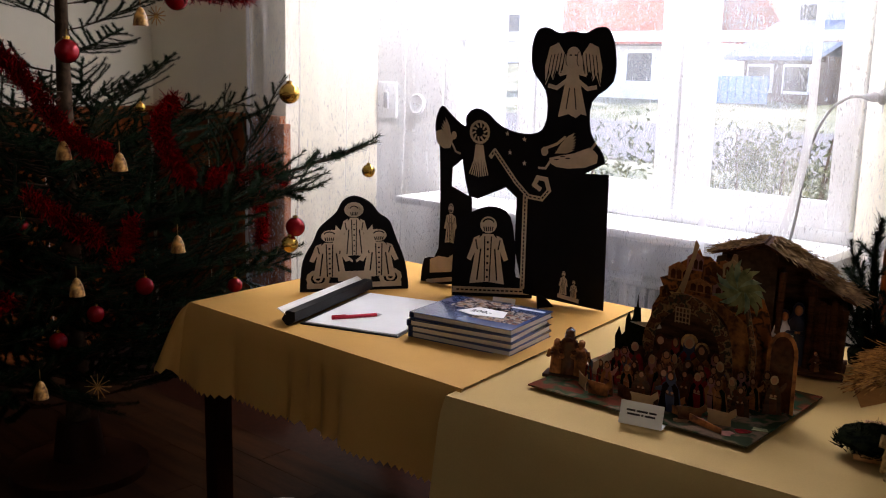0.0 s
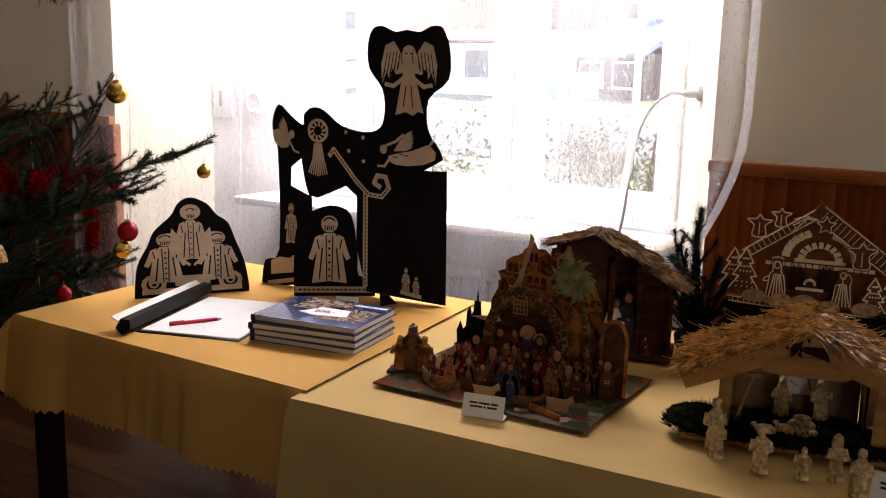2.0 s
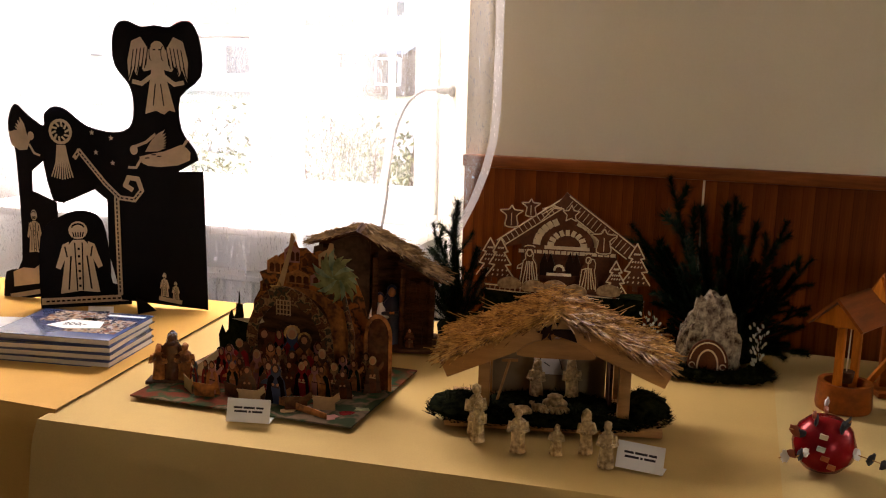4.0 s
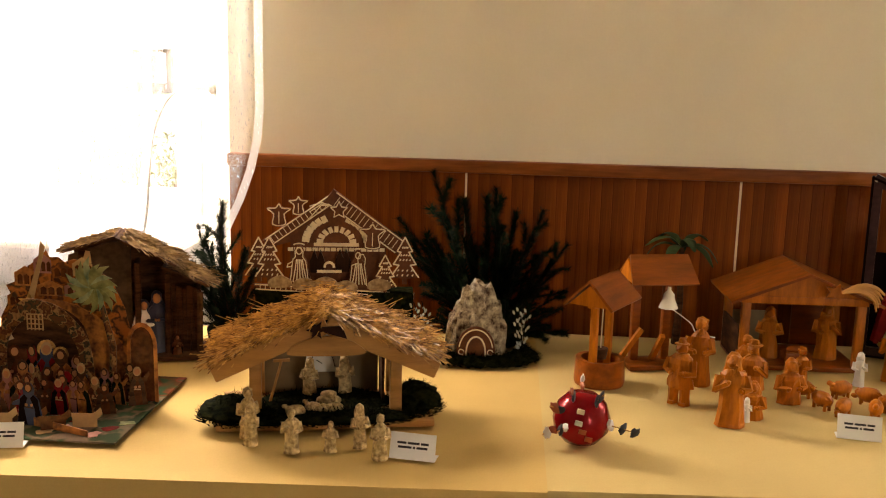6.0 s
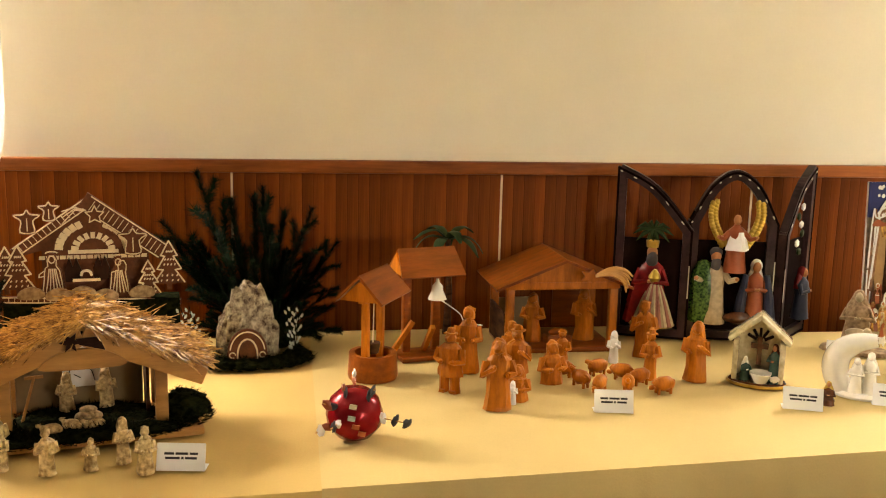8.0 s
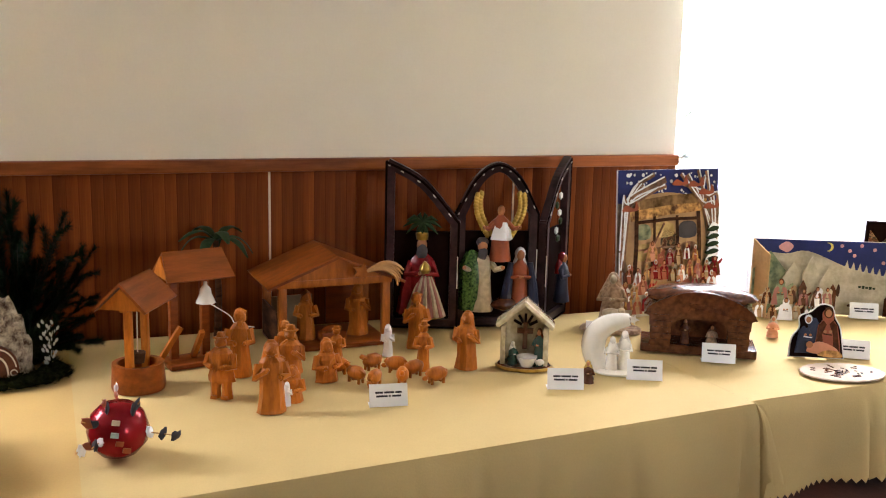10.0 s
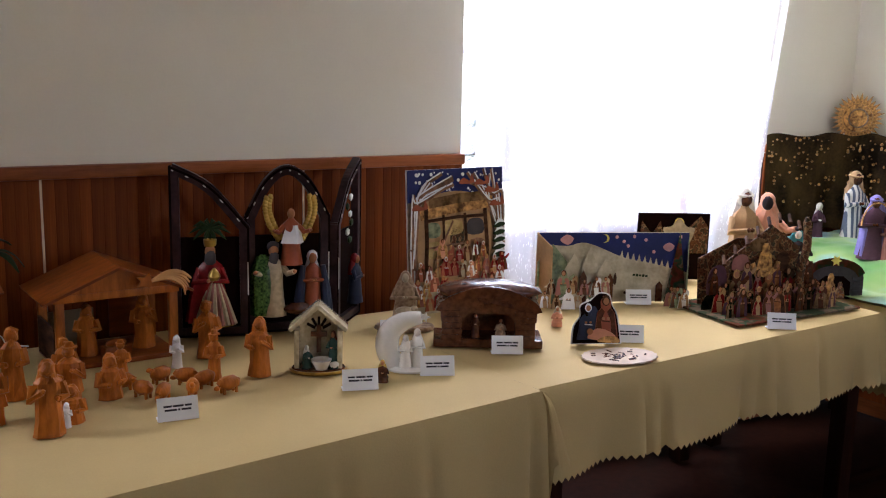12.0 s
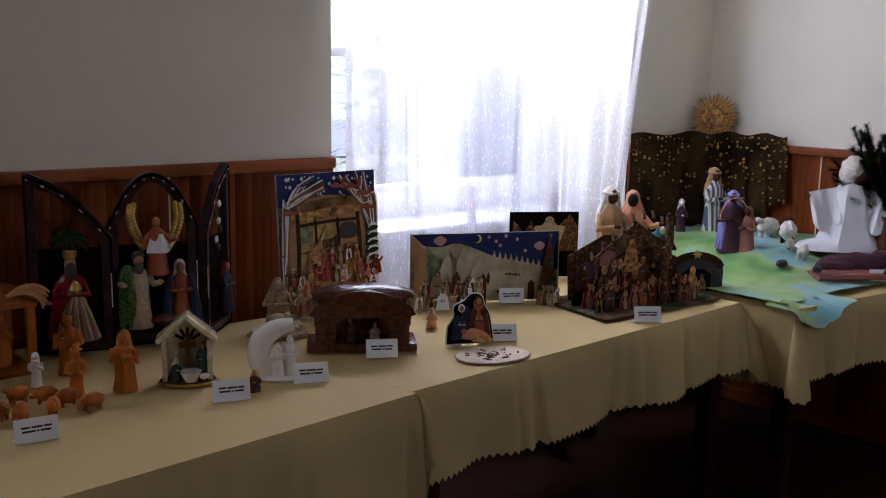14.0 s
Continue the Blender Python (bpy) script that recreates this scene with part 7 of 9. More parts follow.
for (x, z) in [(-0.129, 0.155), (-0.066, 0.15), (-0.011, 0.153), (0.042, 0.144), (0.129, 0.15)]:
    t = part("gingerbread_sheep", sheet(NB(), spline([(x - 0.026, z), (x - 0.028, z + 0.018), (x, z + 0.03), (x + 0.028, z + 0.018), (x + 0.024, z)], 4), 0.007, -0.034), M["dough"], gin, "speckled white iced gingerbread sheep")
for (x, z), r in zip([(-0.132, 0.344), (-0.082, 0.368), (0.11, 0.29)], (0.03, 0.024, 0.034)):
    t = part("gingerbread_angel", sheet(NB(), spline([(x, z + r), (x - 0.3 * r, z + 0.6 * r), (x - 1.1 * r, z + 0.5 * r), (x - 0.5 * r, z), (x - 0.6 * r, z - r), (x + 0.6 * r, z - r), (x + 0.5 * r, z), (x + 1.1 * r, z + 0.5 * r), (x + 0.3 * r, z + 0.6 * r)], 3), 0.006, -0.014), M["ginger"], gin)
    ic = NB()
    ol = spline([(x, z + r), (x - 0.3 * r, z + 0.6 * r), (x - 1.1 * r, z + 0.5 * r), (x - 0.5 * r, z), (x - 0.6 * r, z - r), (x + 0.6 * r, z - r), (x + 0.5 * r, z), (x + 1.1 * r, z + 0.5 * r), (x + 0.3 * r, z + 0.6 * r)], 3)
    ribbon(ic, [(x + (a - x) * 0.88, z + (b - z) * 0.9) for a, b in ol], 0.0028, 0.002, -0.016, closed=True)
    ribbon(ic, [(x, z + 0.2 * r), (x, z - 0.8 * r)], 0.0022, 0.002, -0.016)
    part("icing_line", ic, M["icing"], t, smooth=False)
x, z = [(0.023, 0.357)][0]
st = [(x + 0.026 * (1 if i % 2 == 0 else 0.5) * math.cos(radians(i * 36 + 18)), z + 0.026 * (1 if i % 2 == 0 else 0.5) * math.sin(radians(i * 36 + 18))) for i in range(10)]
t = part("gingerbread_star", sheet(NB(), st, 0.007, -0.02), M["ginger"], gin, smooth=False)
ic = ribbon(NB(), [(x + (a - x) * 0.86, z + (b - z) * 0.86) for a, b in st], 0.0025, 0.002, -0.022, closed=True)
for s in (-0.3, 0.0, 0.3):
    ribbon(ic, [(x - 0.02, z + 0.012), (x - 0.045, z + 0.016 + 0.012 * s), (x - 0.075, z - 0.005 + 0.05 * s)], 0.0025, 0.002, -0.022)
part("icing_line", ic, M["icing"], t, smooth=False)

# ---- firs and the iced hill ----
fb = thing("fir_bouquet", "upright dark fir twigs beside the gingerbread", "fir twigs", (-0.40, 2.30, TZ))
for i, (e, k) in enumerate((((-0.06, 0.0, 0.36), 0), ((0.02, -0.02, 0.29), 1), ((-0.1, -0.03, 0.2), 0), ((0.07, 0.0, 0.2), 1), ((-0.05, -0.06, 0.14), 0), ((0.03, 0.02, 0.24), 1), ((-0.03, 0.04, 0.26), 0), ((0.08, -0.05, 0.1), 1), ((-0.09, 0.02, 0.10), 0))):
    sprig(fb, TUFT[k], (0.01 * (i % 3), 0, 0.003), e, i * 40, 0.3)
for i, e in enumerate(((-0.09, 0.0, 0.30), (0.0, -0.03, 0.33), (-0.12, -0.02, 0.17), (0.05, 0.0, 0.24), (-0.06, -0.05, 0.22), (0.08, -0.03, 0.15), (-0.1, 0.02, 0.09), (0.06, -0.06, 0.07))):
    sprig(fb, SHORT[i % 3], (0, 0, 0.01), e, i * 47, 0.35)
part("holder", lathe(NB(), [(0.05, 0), (0.055, 0.03), (0.03, 0.05)], 14), M["moss"], fb)
fa = thing("fir_arrangement", "dark fir arrangement behind an iced hill", "fir twigs", (0.30, 2.40, TZ))
part("holder", lathe(NB(), [(0.08, 0), (0.09, 0.04), (0.05, 0.08)], 14), M["moss"], fa)
rnd = random.Random(3)
tips = [(-0.19, 0.06, 0.44), (-0.02, 0.08, 0.40), (0.12, 0.06, 0.36), (-0.25, 0.04, 0.33), (0.19, 0.04, 0.27), (0.14, 0.03, 0.24), (-0.22, 0.02, 0.2), (0.2, 0.0, 0.14), (-0.12, -0.03, 0.24), (0.06, -0.04, 0.22), (0.2, -0.08, 0.06), (-0.2, -0.08, 0.08), (0.0, 0.0, 0.28), (0.12, -0.08, 0.12), (-0.15, -0.08, 0.14)]
for i, e in enumerate(tips):
    sprig(fa, SHORT[i % 3], (rnd.uniform(-0.04, 0.04), 0, 0.04), e, i * 55, 0.35)
    for k in range(2):
        sprig(fa, TUFT[k], (rnd.uniform(-0.05, 0.05), -0.02 * k, 0.03), (e[0] * rnd.uniform(0.5, 1), e[1] - 0.05 * k, e[2] * rnd.uniform(0.6, 0.95)), k * 77, 0.3)
    if i > 2:
        sprig(fa, TUFT[i % 2], (rnd.uniform(-0.05, 0.05), -0.02, 0.03), (e[0] * 0.75, e[1] - 0.04, e[2] * 0.8), i * 33, 0.3)
ih = thing("iced_hill", "iced gingerbread hill with a small arched door", "gingerbread", (0.268, 2.245, TZ), 4)
bm = NB()
blob(bm, (0, 0.02, 0.0), (0.078, 0.055, 0.19), 4, 0.2, 0, 6)
for v in bm.verts:
    v.co.z = max(v.co.z, 0.0)
part("hill", bm, M["snow_icing"], ih)
dr = part("gingerbread_door", sheet(NB(), arc(0, 0.035, 0.048, 0, 180, 12, 0.06) + [(-0.05, 0), (0.05, 0)], 0.008, -0.058), M["ginger"], ih)
ic = NB()
ribbon(ic, arc(0, 0.03, 0.024, 0, 180, 10, 0.04), 0.004, 0.002, -0.061)
ribbon(ic, arc(0, 0.035, 0.042, 10, 170, 12, 0.053), 0.003, 0.002, -0.061)
for s in (-1, 1):
    ribbon(ic, [(s * 0.024, 0.03), (s * 0.024, 0.002)], 0.004, 0.002, -0.061)
    ribbon(ic, arc(s * 0.036, 0.03, 0.007, 0, 300, 8), 0.002, 0.002, -0.061)
part("icing_line", ic, M["icing"], dr, smooth=False)
for sx in (-1, 1):
    fs = thing("frosted_sprig", "frosted white leaf sprig beside the iced hill", "sprig", (0.268 + sx * 0.115, 2.25, TZ), 0, group="frosted sprigs")
    for i in range(4):
        part("stem", tube(NB(), [(0, 0, 0), (sx * 0.01 * i - 0.015, -0.005 * i, 0.12 + 0.02 * (i % 2))], 0.0012, 5), M["moss"], fs)
        for j in range(7):
            zz = 0.03 + j * 0.015 + 0.01 * (i % 2)
            xx = (sx * 0.01 * i - 0.015) * zz / 0.13
            part("leaf", blob(NB(), (xx + (0.007 if j % 2 else -0.007), -0.005 * i * zz / 0.13, zz), (0.0035, 0.0015, 0.0065), 1, rot=(0, 25 if j % 2 else -25, 0)), M["frost"], fs)


# ---- carved wooden nativity ----
well = thing("toy_well", "carved wooden well with a little gabled roof", "toy well", (0.572, 2.09, TZ), 62)
part("well_ring", lathe(NB(), [(0.058, 0), (0.06, 0.008), (0.057, 0.062), (0.045, 0.062), (0.043, 0.01)], 22), M["red_wood"], well)
for x in (-0.03, 0.03):
    part("post", block((x * 1.4, 0, 0.117), (0.016, 0.016, 0.215), bev=0.002), M["honey_wood"], well)
part("crossbeam", block((0, 0, 0.2), (0.13, 0.018, 0.016), bev=0.002), M["honey_wood"], well)
for s in (-1, 1):
    slope("roof_board", [(-0.085, s * 0.062, 0.2), (0.085, s * 0.062, 0.2), (0.08, 0, 0.262), (-0.08, 0, 0.262)], 0.006 * s, M["red_wood"], well)
for x in (-0.07, 0.07):
    part("gable", sheet(NB(), [(-0.05, 0.2), (0.05, 0.2), (0, 0.248)], 0.006, 0, m=pose(x, 0, 0, 0, 0, 90)), M["honey_wood"], well, smooth=False)
part("bucket", lathe(NB(), [(0.014, 0.06), (0.018, 0.085), (0.014, 0.085)], 12), M["old_wood"], well)
part("rope", tube(NB(), [(0, 0, 0.085), (0.004, 0, 0.195)], 0.0015, 6), M["cream_card"], well)
bt = thing("bell_tower", "wooden bell stand with a shingled roof", "toy bell stand", (0.715, 2.25, TZ), 14)
part("foot_board", block((-0.01, 0.0, 0.006), (0.13, 0.09, 0.012), bev=0.002), M["red_wood"], bt)
for x in (-0.045, 0.035):
    part("post", block((x, 0.02, 0.115), (0.02, 0.02, 0.22), bev=0.002), M["red_wood"], bt)
part("brace", block((-0.065, -0.0, 0.05), (0.012, 0.012, 0.11), (0, 35, 0)), M["honey_wood"], bt)
part("brace", block((0.0, -0.02, 0.05), (0.012, 0.012, 0.11), (40, 0, 0)), M["honey_wood"], bt)
part("crossbeam", block((0.0, 0.0, 0.222), (0.14, 0.06, 0.014), bev=0.002), M["honey_wood"], bt)
for s in (-1, 1):
    slope("roof_board", [(-0.085, s * 0.06, 0.222), (0.085, s * 0.06, 0.222), (0.075, 0, 0.285), (-0.075, 0, 0.285)], 0.006 * s, M["red_wood"], bt)
for x in (-0.075, 0.075):
    part("gable", sheet(NB(), [(-0.05, 0.225), (0.05, 0.225), (0, 0.275)], 0.006, 0, m=pose(x, 0, 0, 0, 0, 90)), M["honey_wood"], bt, smooth=False)
bell = part("bell", lathe(NB(), [(0.024, 0), (0.022, 0.006), (0.015, 0.022), (0.013, 0.035), (0.005, 0.044), (0.004, 0.052)], 20), M["porcelain"], bt, "small white bell", m=pose(0.018, -0.035, 0.158))
cord = spline([(0.02, -0.035, 0.16), (0.075, -0.04, 0.12), (0.085, -0.06, 0.10), (0.12, -0.09, 0.095)], 6, closed=False)
part("bell_cord", tube(NB(), cord, 0.0016, 6), M["white_cloth"], bt)
pa = thing("toy_palm", "dark green artificial palm behind the bell stand", "toy palm", (0.80, 2.46, TZ), 0)
part("trunk", tube(NB(), [(0, 0, 0), (0.005, 0, 0.12), (0, 0, 0.27)], [0.012, 0.009, 0.007], 8), M["old_wood"], pa)
for i in range(9):
    a = i * 40
    lf = spline([(0, 0, 0), (0.04, 0, 0.02), (0.075, 0, 0.012), (0.105, 0, -0.015)], 3, closed=False)
    bm = NB()
    pv = None
    for k, (x, y, z) in enumerate(lf):
        w = 0.016 * math.sin(math.pi * (0.12 + 0.85 * k / (len(lf) - 1)))
        row = [bm.verts.new((x, -w, z - 0.004)), bm.verts.new((x, 0, z)), bm.verts.new((x, w, z - 0.004))]
        if pv:
            bm.faces.new((pv[0], row[0], row[1], pv[1])), bm.faces.new((pv[1], row[1], row[2], pv[2]))
        pv = row
    part("frond", bm, M["palm"], pa, m=pose(0, 0, 0.27, 0, -12 if i % 2 else 14, a))

ws = thing("wooden_stable", "honey-coloured wooden stable with a carved comet", "toy stable", (1.075, 2.365, TZ), 2)
ws.scale = (1, 1, 0.94)
part("floor_board", block((0, 0, 0.006), (0.30, 0.21, 0.012), bev=0.002), M["red_wood"], ws)
for x in (-0.14, 0.14):
    for y in (-0.09, 0.09):
        part("post", block((x, y, 0.095), (0.022, 0.018, 0.18), bev=0.002), M["honey_wood"], ws)
part("back_wall", block((-0.07, 0.1, 0.06), (0.12, 0.006, 0.1)), M["ply"], ws)
part("back_wall", block((0.08, 0.1, 0.10), (0.1, 0.006, 0.16)), M["red_wood"], ws)
part("side_wall", block((-0.15, 0.0, 0.06), (0.006, 0.17, 0.1)), M["old_wood"], ws)
part("front_beam", block((0, -0.092, 0.19), (0.31, 0.016, 0.02), bev=0.002), M["honey_wood"], ws)
part("gable", sheet(NB(), [(-0.155, 0.2), (0.155, 0.2), (0, 0.262)], 0.01, -0.098), M["honey_wood"], ws, smooth=False)
for s in (-1, 1):
    slope("roof_board", [(s * 0.185, -0.125, 0.188), (s * 0.185, 0.125, 0.188), (0, 0.125, 0.268), (0, -0.125, 0.268)], -0.007 * s, M["red_wood"], ws)
st = [(0.028 * (1 if i % 2 == 0 else 0.5) * math.cos(radians(i * 36)), 0.022 * (1 if i % 2 == 0 else 0.5) * math.sin(radians(i * 36))) for i in range(10)]
part("comet_star", sheet(NB(), st, 0.006, -0.135), M["honey_wood"], ws, m=pose(0.06, 0, 0.225), smooth=False)
for k in range(5):
    part("comet_ray", tube(NB(), spline([(0.012, -0.14, 0.004), (0.05, -0.146 - 0.002 * k, 0.024 - 0.003 * k), (0.085, -0.146, 0.022 - 0.008 * k), (0.112 - 0.004 * k, -0.142, 0.002 - 0.011 * k)], 5, closed=False), [0.003 + 0.0045 * math.sin(math.pi * min(1, (i + 2) / 17)) for i in range(16)], 7, flat=0.6), M["pale_wood"], ws, m=pose(0.06, 0, 0.222))
WOODEN = "carved honey-coloured wooden nativity figure"
for i, (x, y, h, kind, wide) in enumerate(((0.742, 1.972, 0.15, "legs", 1.1), (0.830, 1.852, 0.16, "robe", 1.05), (0.805, 2.112, 0.17, "robe", 0.85), (0.90, 1.99, 0.15, "legs", 1.0), (0.992, 2.018, 0.15, "kneel", 1.0),
                                           (1.285, 2.217, 0.155, "robe", 0.9), (1.237, 2.026, 0.125, "robe", 0.75), (1.345, 2.01, 0.15, "robe", 0.95), (0.915, 2.12, 0.13, "legs", 1.0), (1.045, 2.13, 0.10, "robe", 0.9), (0.885, 1.90, 0.12, "kneel", 1.0))):
    solid("wooden_figure", carved_bm(h, kind, i, wide), M["honey_wood"], WOODEN, "figurine", (x, y, TZ), face(x, y) + (i * 37) % 50 - 25, "carved wooden figures", smooth=False)
for i, (x, y, h) in enumerate(((-0.06, -0.03, 0.135), (0.085, -0.02, 0.145))):
    solid("wooden_figure", carved_bm(h, "robe", 4 + 3 * i, 1.0), M["honey_wood"], WOODEN + " in the stable", "figurine", (1.075 + x, 2.365 + y, TZ + 0.013), face(1.075, 2.36), "carved wooden figures", smooth=False)
solid("wooden_manger", blob(box(NB(), (0, 0, 0.012), (0.07, 0.035, 0.024), bev=0.004), (0, 0, 0.03), (0.028, 0.012, 0.012), 2), M["red_wood"], "carved wooden manger with a sleeping child", "manger", (1.08, 2.31, TZ + 0.013), 10)
for i, (x, y, r, g) in enumerate(((1.235, 1.925, 190, True), (1.155, 1.942, 250, False), (1.055, 1.986, 120, False), (1.088, 1.945, 230, True), (1.03, 2.06, 170, False), (1.12, 2.07, 200, False), (1.17, 2.03, 150, True), (1.2, 1.99, 200, True), (0.87, 1.93, 60, False))):
    sheep((x, y, TZ), 0.062, ("honey_wood", "honey_wood"), r, "carved wooden sheep on the cloth", "carved wooden sheep", g)
for x, y, h in ((1.19, 2.165, 0.085), (0.868, 1.875, 0.055)):
    solid("white_figurine", carved_bm(h, "robe", 7, 0.8), M["white_cloth"], "small white clay shepherd among wooden figures", "figurine", (x, y, TZ), face(x, y))
label_card(1.078, 1.803, -9)

ap = thing("apple_ornament", "glossy red ball stuck with little candy figures", "ornament", (0.512, 1.70, TZ), 0)
part("ball", lathe(NB(), [(0.012, 0.0), (0.034, 0.008), (0.053, 0.03), (0.057, 0.055), (0.048, 0.085), (0.03, 0.102), (0.008, 0.106)], 26), M["red_gloss"], ap)
rnd = random.Random(9)
for i, (x, y, z) in enumerate(((-0.052, -0.04, 0.085), (-0.06, -0.02, 0.03), (0.062, -0.03, 0.05), (0.03, -0.035, 0.105), (-0.02, -0.03, 0.11), (0.0, 0.03, 0.12), (-0.035, -0.052, 0.05))):
    d = Vector((x, y, z - 0.055)).normalized()
    c = Vector((0, 0, 0.055)) + d * 0.055
    L = 0.055 if i == 2 else 0.032
    part("skewer", tube(NB(), [c, c + d * L], 0.0012, 5), M["pale_wood"], ap)
    for k in range(3 if i == 2 else 2):
        part("candy", blob(NB(), tuple(c + d * (0.006 + k * L / 2.2)), (0.013, 0.0035, 0.008), 2, 0.5, 0, 2.2, (0, 35 * i + 50 * k, 20 * i)), M[("ink", "orange_robe", "white_cloth", "ink")[(i + k) % 4]], ap)
for x, z, m in ((-0.005, 0.085, "cream_card"), (-0.008, 0.062, "frost"), (0.0, 0.045, "orange_robe"), (0.012, 0.03, "orange_robe")):
    part("paper_patch", block((x, -0.052 - 0.004 * math.sin(z * 30), z), (0.014, 0.004, 0.009), (0, 12, 0)), M[m], ap)

# ---- painted triptych ----
tp = thing("arched_triptych", "dark painted folding triptych with gilded nativity figures", "triptych", (1.575, 2.36, TZ), -14)


def tp_leaf(w, h, half, m):
    """One pointed leaf: dark board, moulded rim, foot."""
    if half:
        out = [(-w / 2, 0), (-w / 2, h)] + spline([(-w / 2, h), (0.0, h - 0.055), (w / 2, h - 0.17)], 5, closed=False)[1:] + [(w / 2, 0)]
    else:
        out = [(-w / 2, 0), (-w / 2, h - 0.14)] + spline([(-w / 2, h - 0.14), (-w * 0.27, h - 0.04), (0, h), (w * 0.27, h - 0.04), (w / 2, h - 0.14)], 5, closed=False)[1:-1] + [(w / 2, h - 0.14), (w / 2, 0)]
    leaf = part("leaf_frame", ribbon(NB(), [(x * 0.9, 0.014 + z * 0.955) for x, z in out], 0.027, 0.022, -0.011, closed=True), M["frame_paint"], tp, "mottled purple-brown pointed frame", m=m, smooth=False)
    part("edge_bead", ribbon(NB(), [(x * 1.0, 0.004 + z * 0.99) for x, z in out], 0.006, 0.026, -0.013, closed=True), M["dark_paint"], leaf, smooth=False)
    # dark sheet added behind the lower half to deepen the black there
    part("back_panel", block((0, 0.006, 0.14), (w * 0.88, 0.006, 0.28)), M["dark_paint"], leaf)
    # pale dashes along the rim stand in for glints on its gloss
    for i in range(1, len(out) - 1, 2):
        p, q = Vector(out[i]), Vector(out[i + 1])
        part("gilt_dash", ribbon(NB(), [p.lerp(q, 0.3) * 0.985, p.lerp(q, 0.6) * 0.985], 0.003, 0.002, -0.0145), M["porcelain"], leaf, smooth=False)
    return leaf


L1 = tp_leaf(0.205, 0.475, True, pose(-0.215, -0.01, 0, 0, 0, -6))
L2 = tp_leaf(0.235, 0.47, False, pose(0, 0, 0))
L3 = tp_leaf(0.205, 0.475, True, pose(0.185, 0.07, 0, 0, 0, 58) @ Matrix.Diagonal((-1, 1, 1, 1)))


def tp_fig(leaf, x, z, h, mats, **kw):
    part("relief_figure", figure_bm(h, **kw), [M[m] for m in mats], leaf, m=pose(x, -0.03, z, 0, 0, 0))


tp_fig(L1, 0.0, 0.05, 0.225, ("red_robe", "skin", "gold_paint"), crown=True, hood=False, arms="fold", fold=0.12)
part("cloak", lathe(NB(), [(0.062, 0), (0.05, 0.07), (0.035, 0.13), (0.012, 0.155)], 18, fold=0.14, folds=7, ey=0.6), M["red_robe"], L1, m=pose(-0.008, -0.022, 0.05))
gw = NB()
for k in range(9):
    a = radians(-160 + 17.5 * k)
    tube(gw, [(0.052 * math.cos(a), 0.036 * math.sin(a), 0), (0.03 * math.cos(a), 0.02 * math.sin(a), 0.07), (0.014 * math.cos(a), 0.01 * math.sin(a), 0.115)], [0.0105, 0.007, 0.003], 6, idx=k % 2)
part("gown", gw, [M["cream_robe"], M["rose"]], L1, "pink and white striped gown", m=pose(0.012, -0.046, 0.048))
part("hem", lathe(NB(), [(0.06, 0), (0.062, 0.005), (0.058, 0.01)], 20, ey=0.7), M["gold_paint"], L1, m=pose(0.008, -0.042, 0.045))
part("beard", blob(NB(), (0, -0.052, 0.232), (0.016, 0.012, 0.02), 2, 0.2), M["stone"], L1)
part("gift", lathe(NB(), [(0.012, 0), (0.017, 0.01), (0.012, 0.022), (0.004, 0.032)], 12), M["gold_paint"], L1, m=pose(0.01, -0.07, 0.175))
pf = NB()
for i in range(10):
    a = i * 0.628
    tube(pf, [(0, -0.012, 0.31), (0.03 * math.cos(a), -0.016, 0.31 + 0.022 * math.sin(a)), (0.055 * math.cos(a), -0.012, 0.305 + 0.032 * math.sin(a) - 0.012)], [0.004, 0.007, 0.001], 5)
tube(pf, [(0, -0.01, 0.25), (0, -0.01, 0.31)], 0.006, 6)
part("relief_palm", pf, M["palm"], L1)
tp_fig(L2, -0.045, 0.055, 0.215, ("cream_robe", "skin", "green_robe"), arms="out", hood=False, fold=0.1, wide=0.82)
part("green_cloak", lathe(NB(), [(0.036, 0), (0.036, 0.08), (0.033, 0.13), (0.018, 0.165), (0.006, 0.172)], 16, ey=0.7, fold=0.1, folds=5), M["green_robe"], L2, "glittering green cloak", m=pose(-0.074, -0.026, 0.058))
part("beard", blob(blob(NB(), (-0.045, -0.042, 0.222), (0.014, 0.012, 0.02), 2, 0.2), (-0.045, -0.026, 0.252), (0.018, 0.018, 0.015), 2), M["stone"], L2)
tp_fig(L2, 0.065, 0.06, 0.18, ("orange_robe", "skin", "white_cloth"), arms="fold", wide=0.85)
for s in (-1, 1):
    part("dark_mantle", tube(NB(), [(0.065 + s * 0.028, -0.035, 0.195), (0.065 + s * 0.036, -0.04, 0.13), (0.065 + s * 0.042, -0.035, 0.06)], [0.008, 0.014, 0.018], 8), M["blue_robe"], L2)
tp_fig(L2, 0.005, 0.20, 0.165, ("orange_robe", "skin", "gold_paint"), arms="out", hood=False)
part("angel_sash", lathe(NB(), [(0.032, 0), (0.024, 0.03), (0.018, 0.05)], 14, ey=0.8, fold=0.15, folds=4), M["white_cloth"], L2, m=pose(0.008, -0.034, 0.262))
for s in (-1, 1):
    wg = NB()
    for k in range(26):
        q, c = k // 2, k % 2
        blob(wg, (0.005 + s * (0.024 + 0.012 * c + 0.034 * math.sin(q * 0.17)), -0.015 - 0.003 * (k % 2), 0.275 + 0.0095 * q - 0.004 * c), (0.0085, 0.004, 0.0105), 1, rot=(0, s * 20, 0))
    part("gilded_wing", wg, M["gold_paint"], L2)
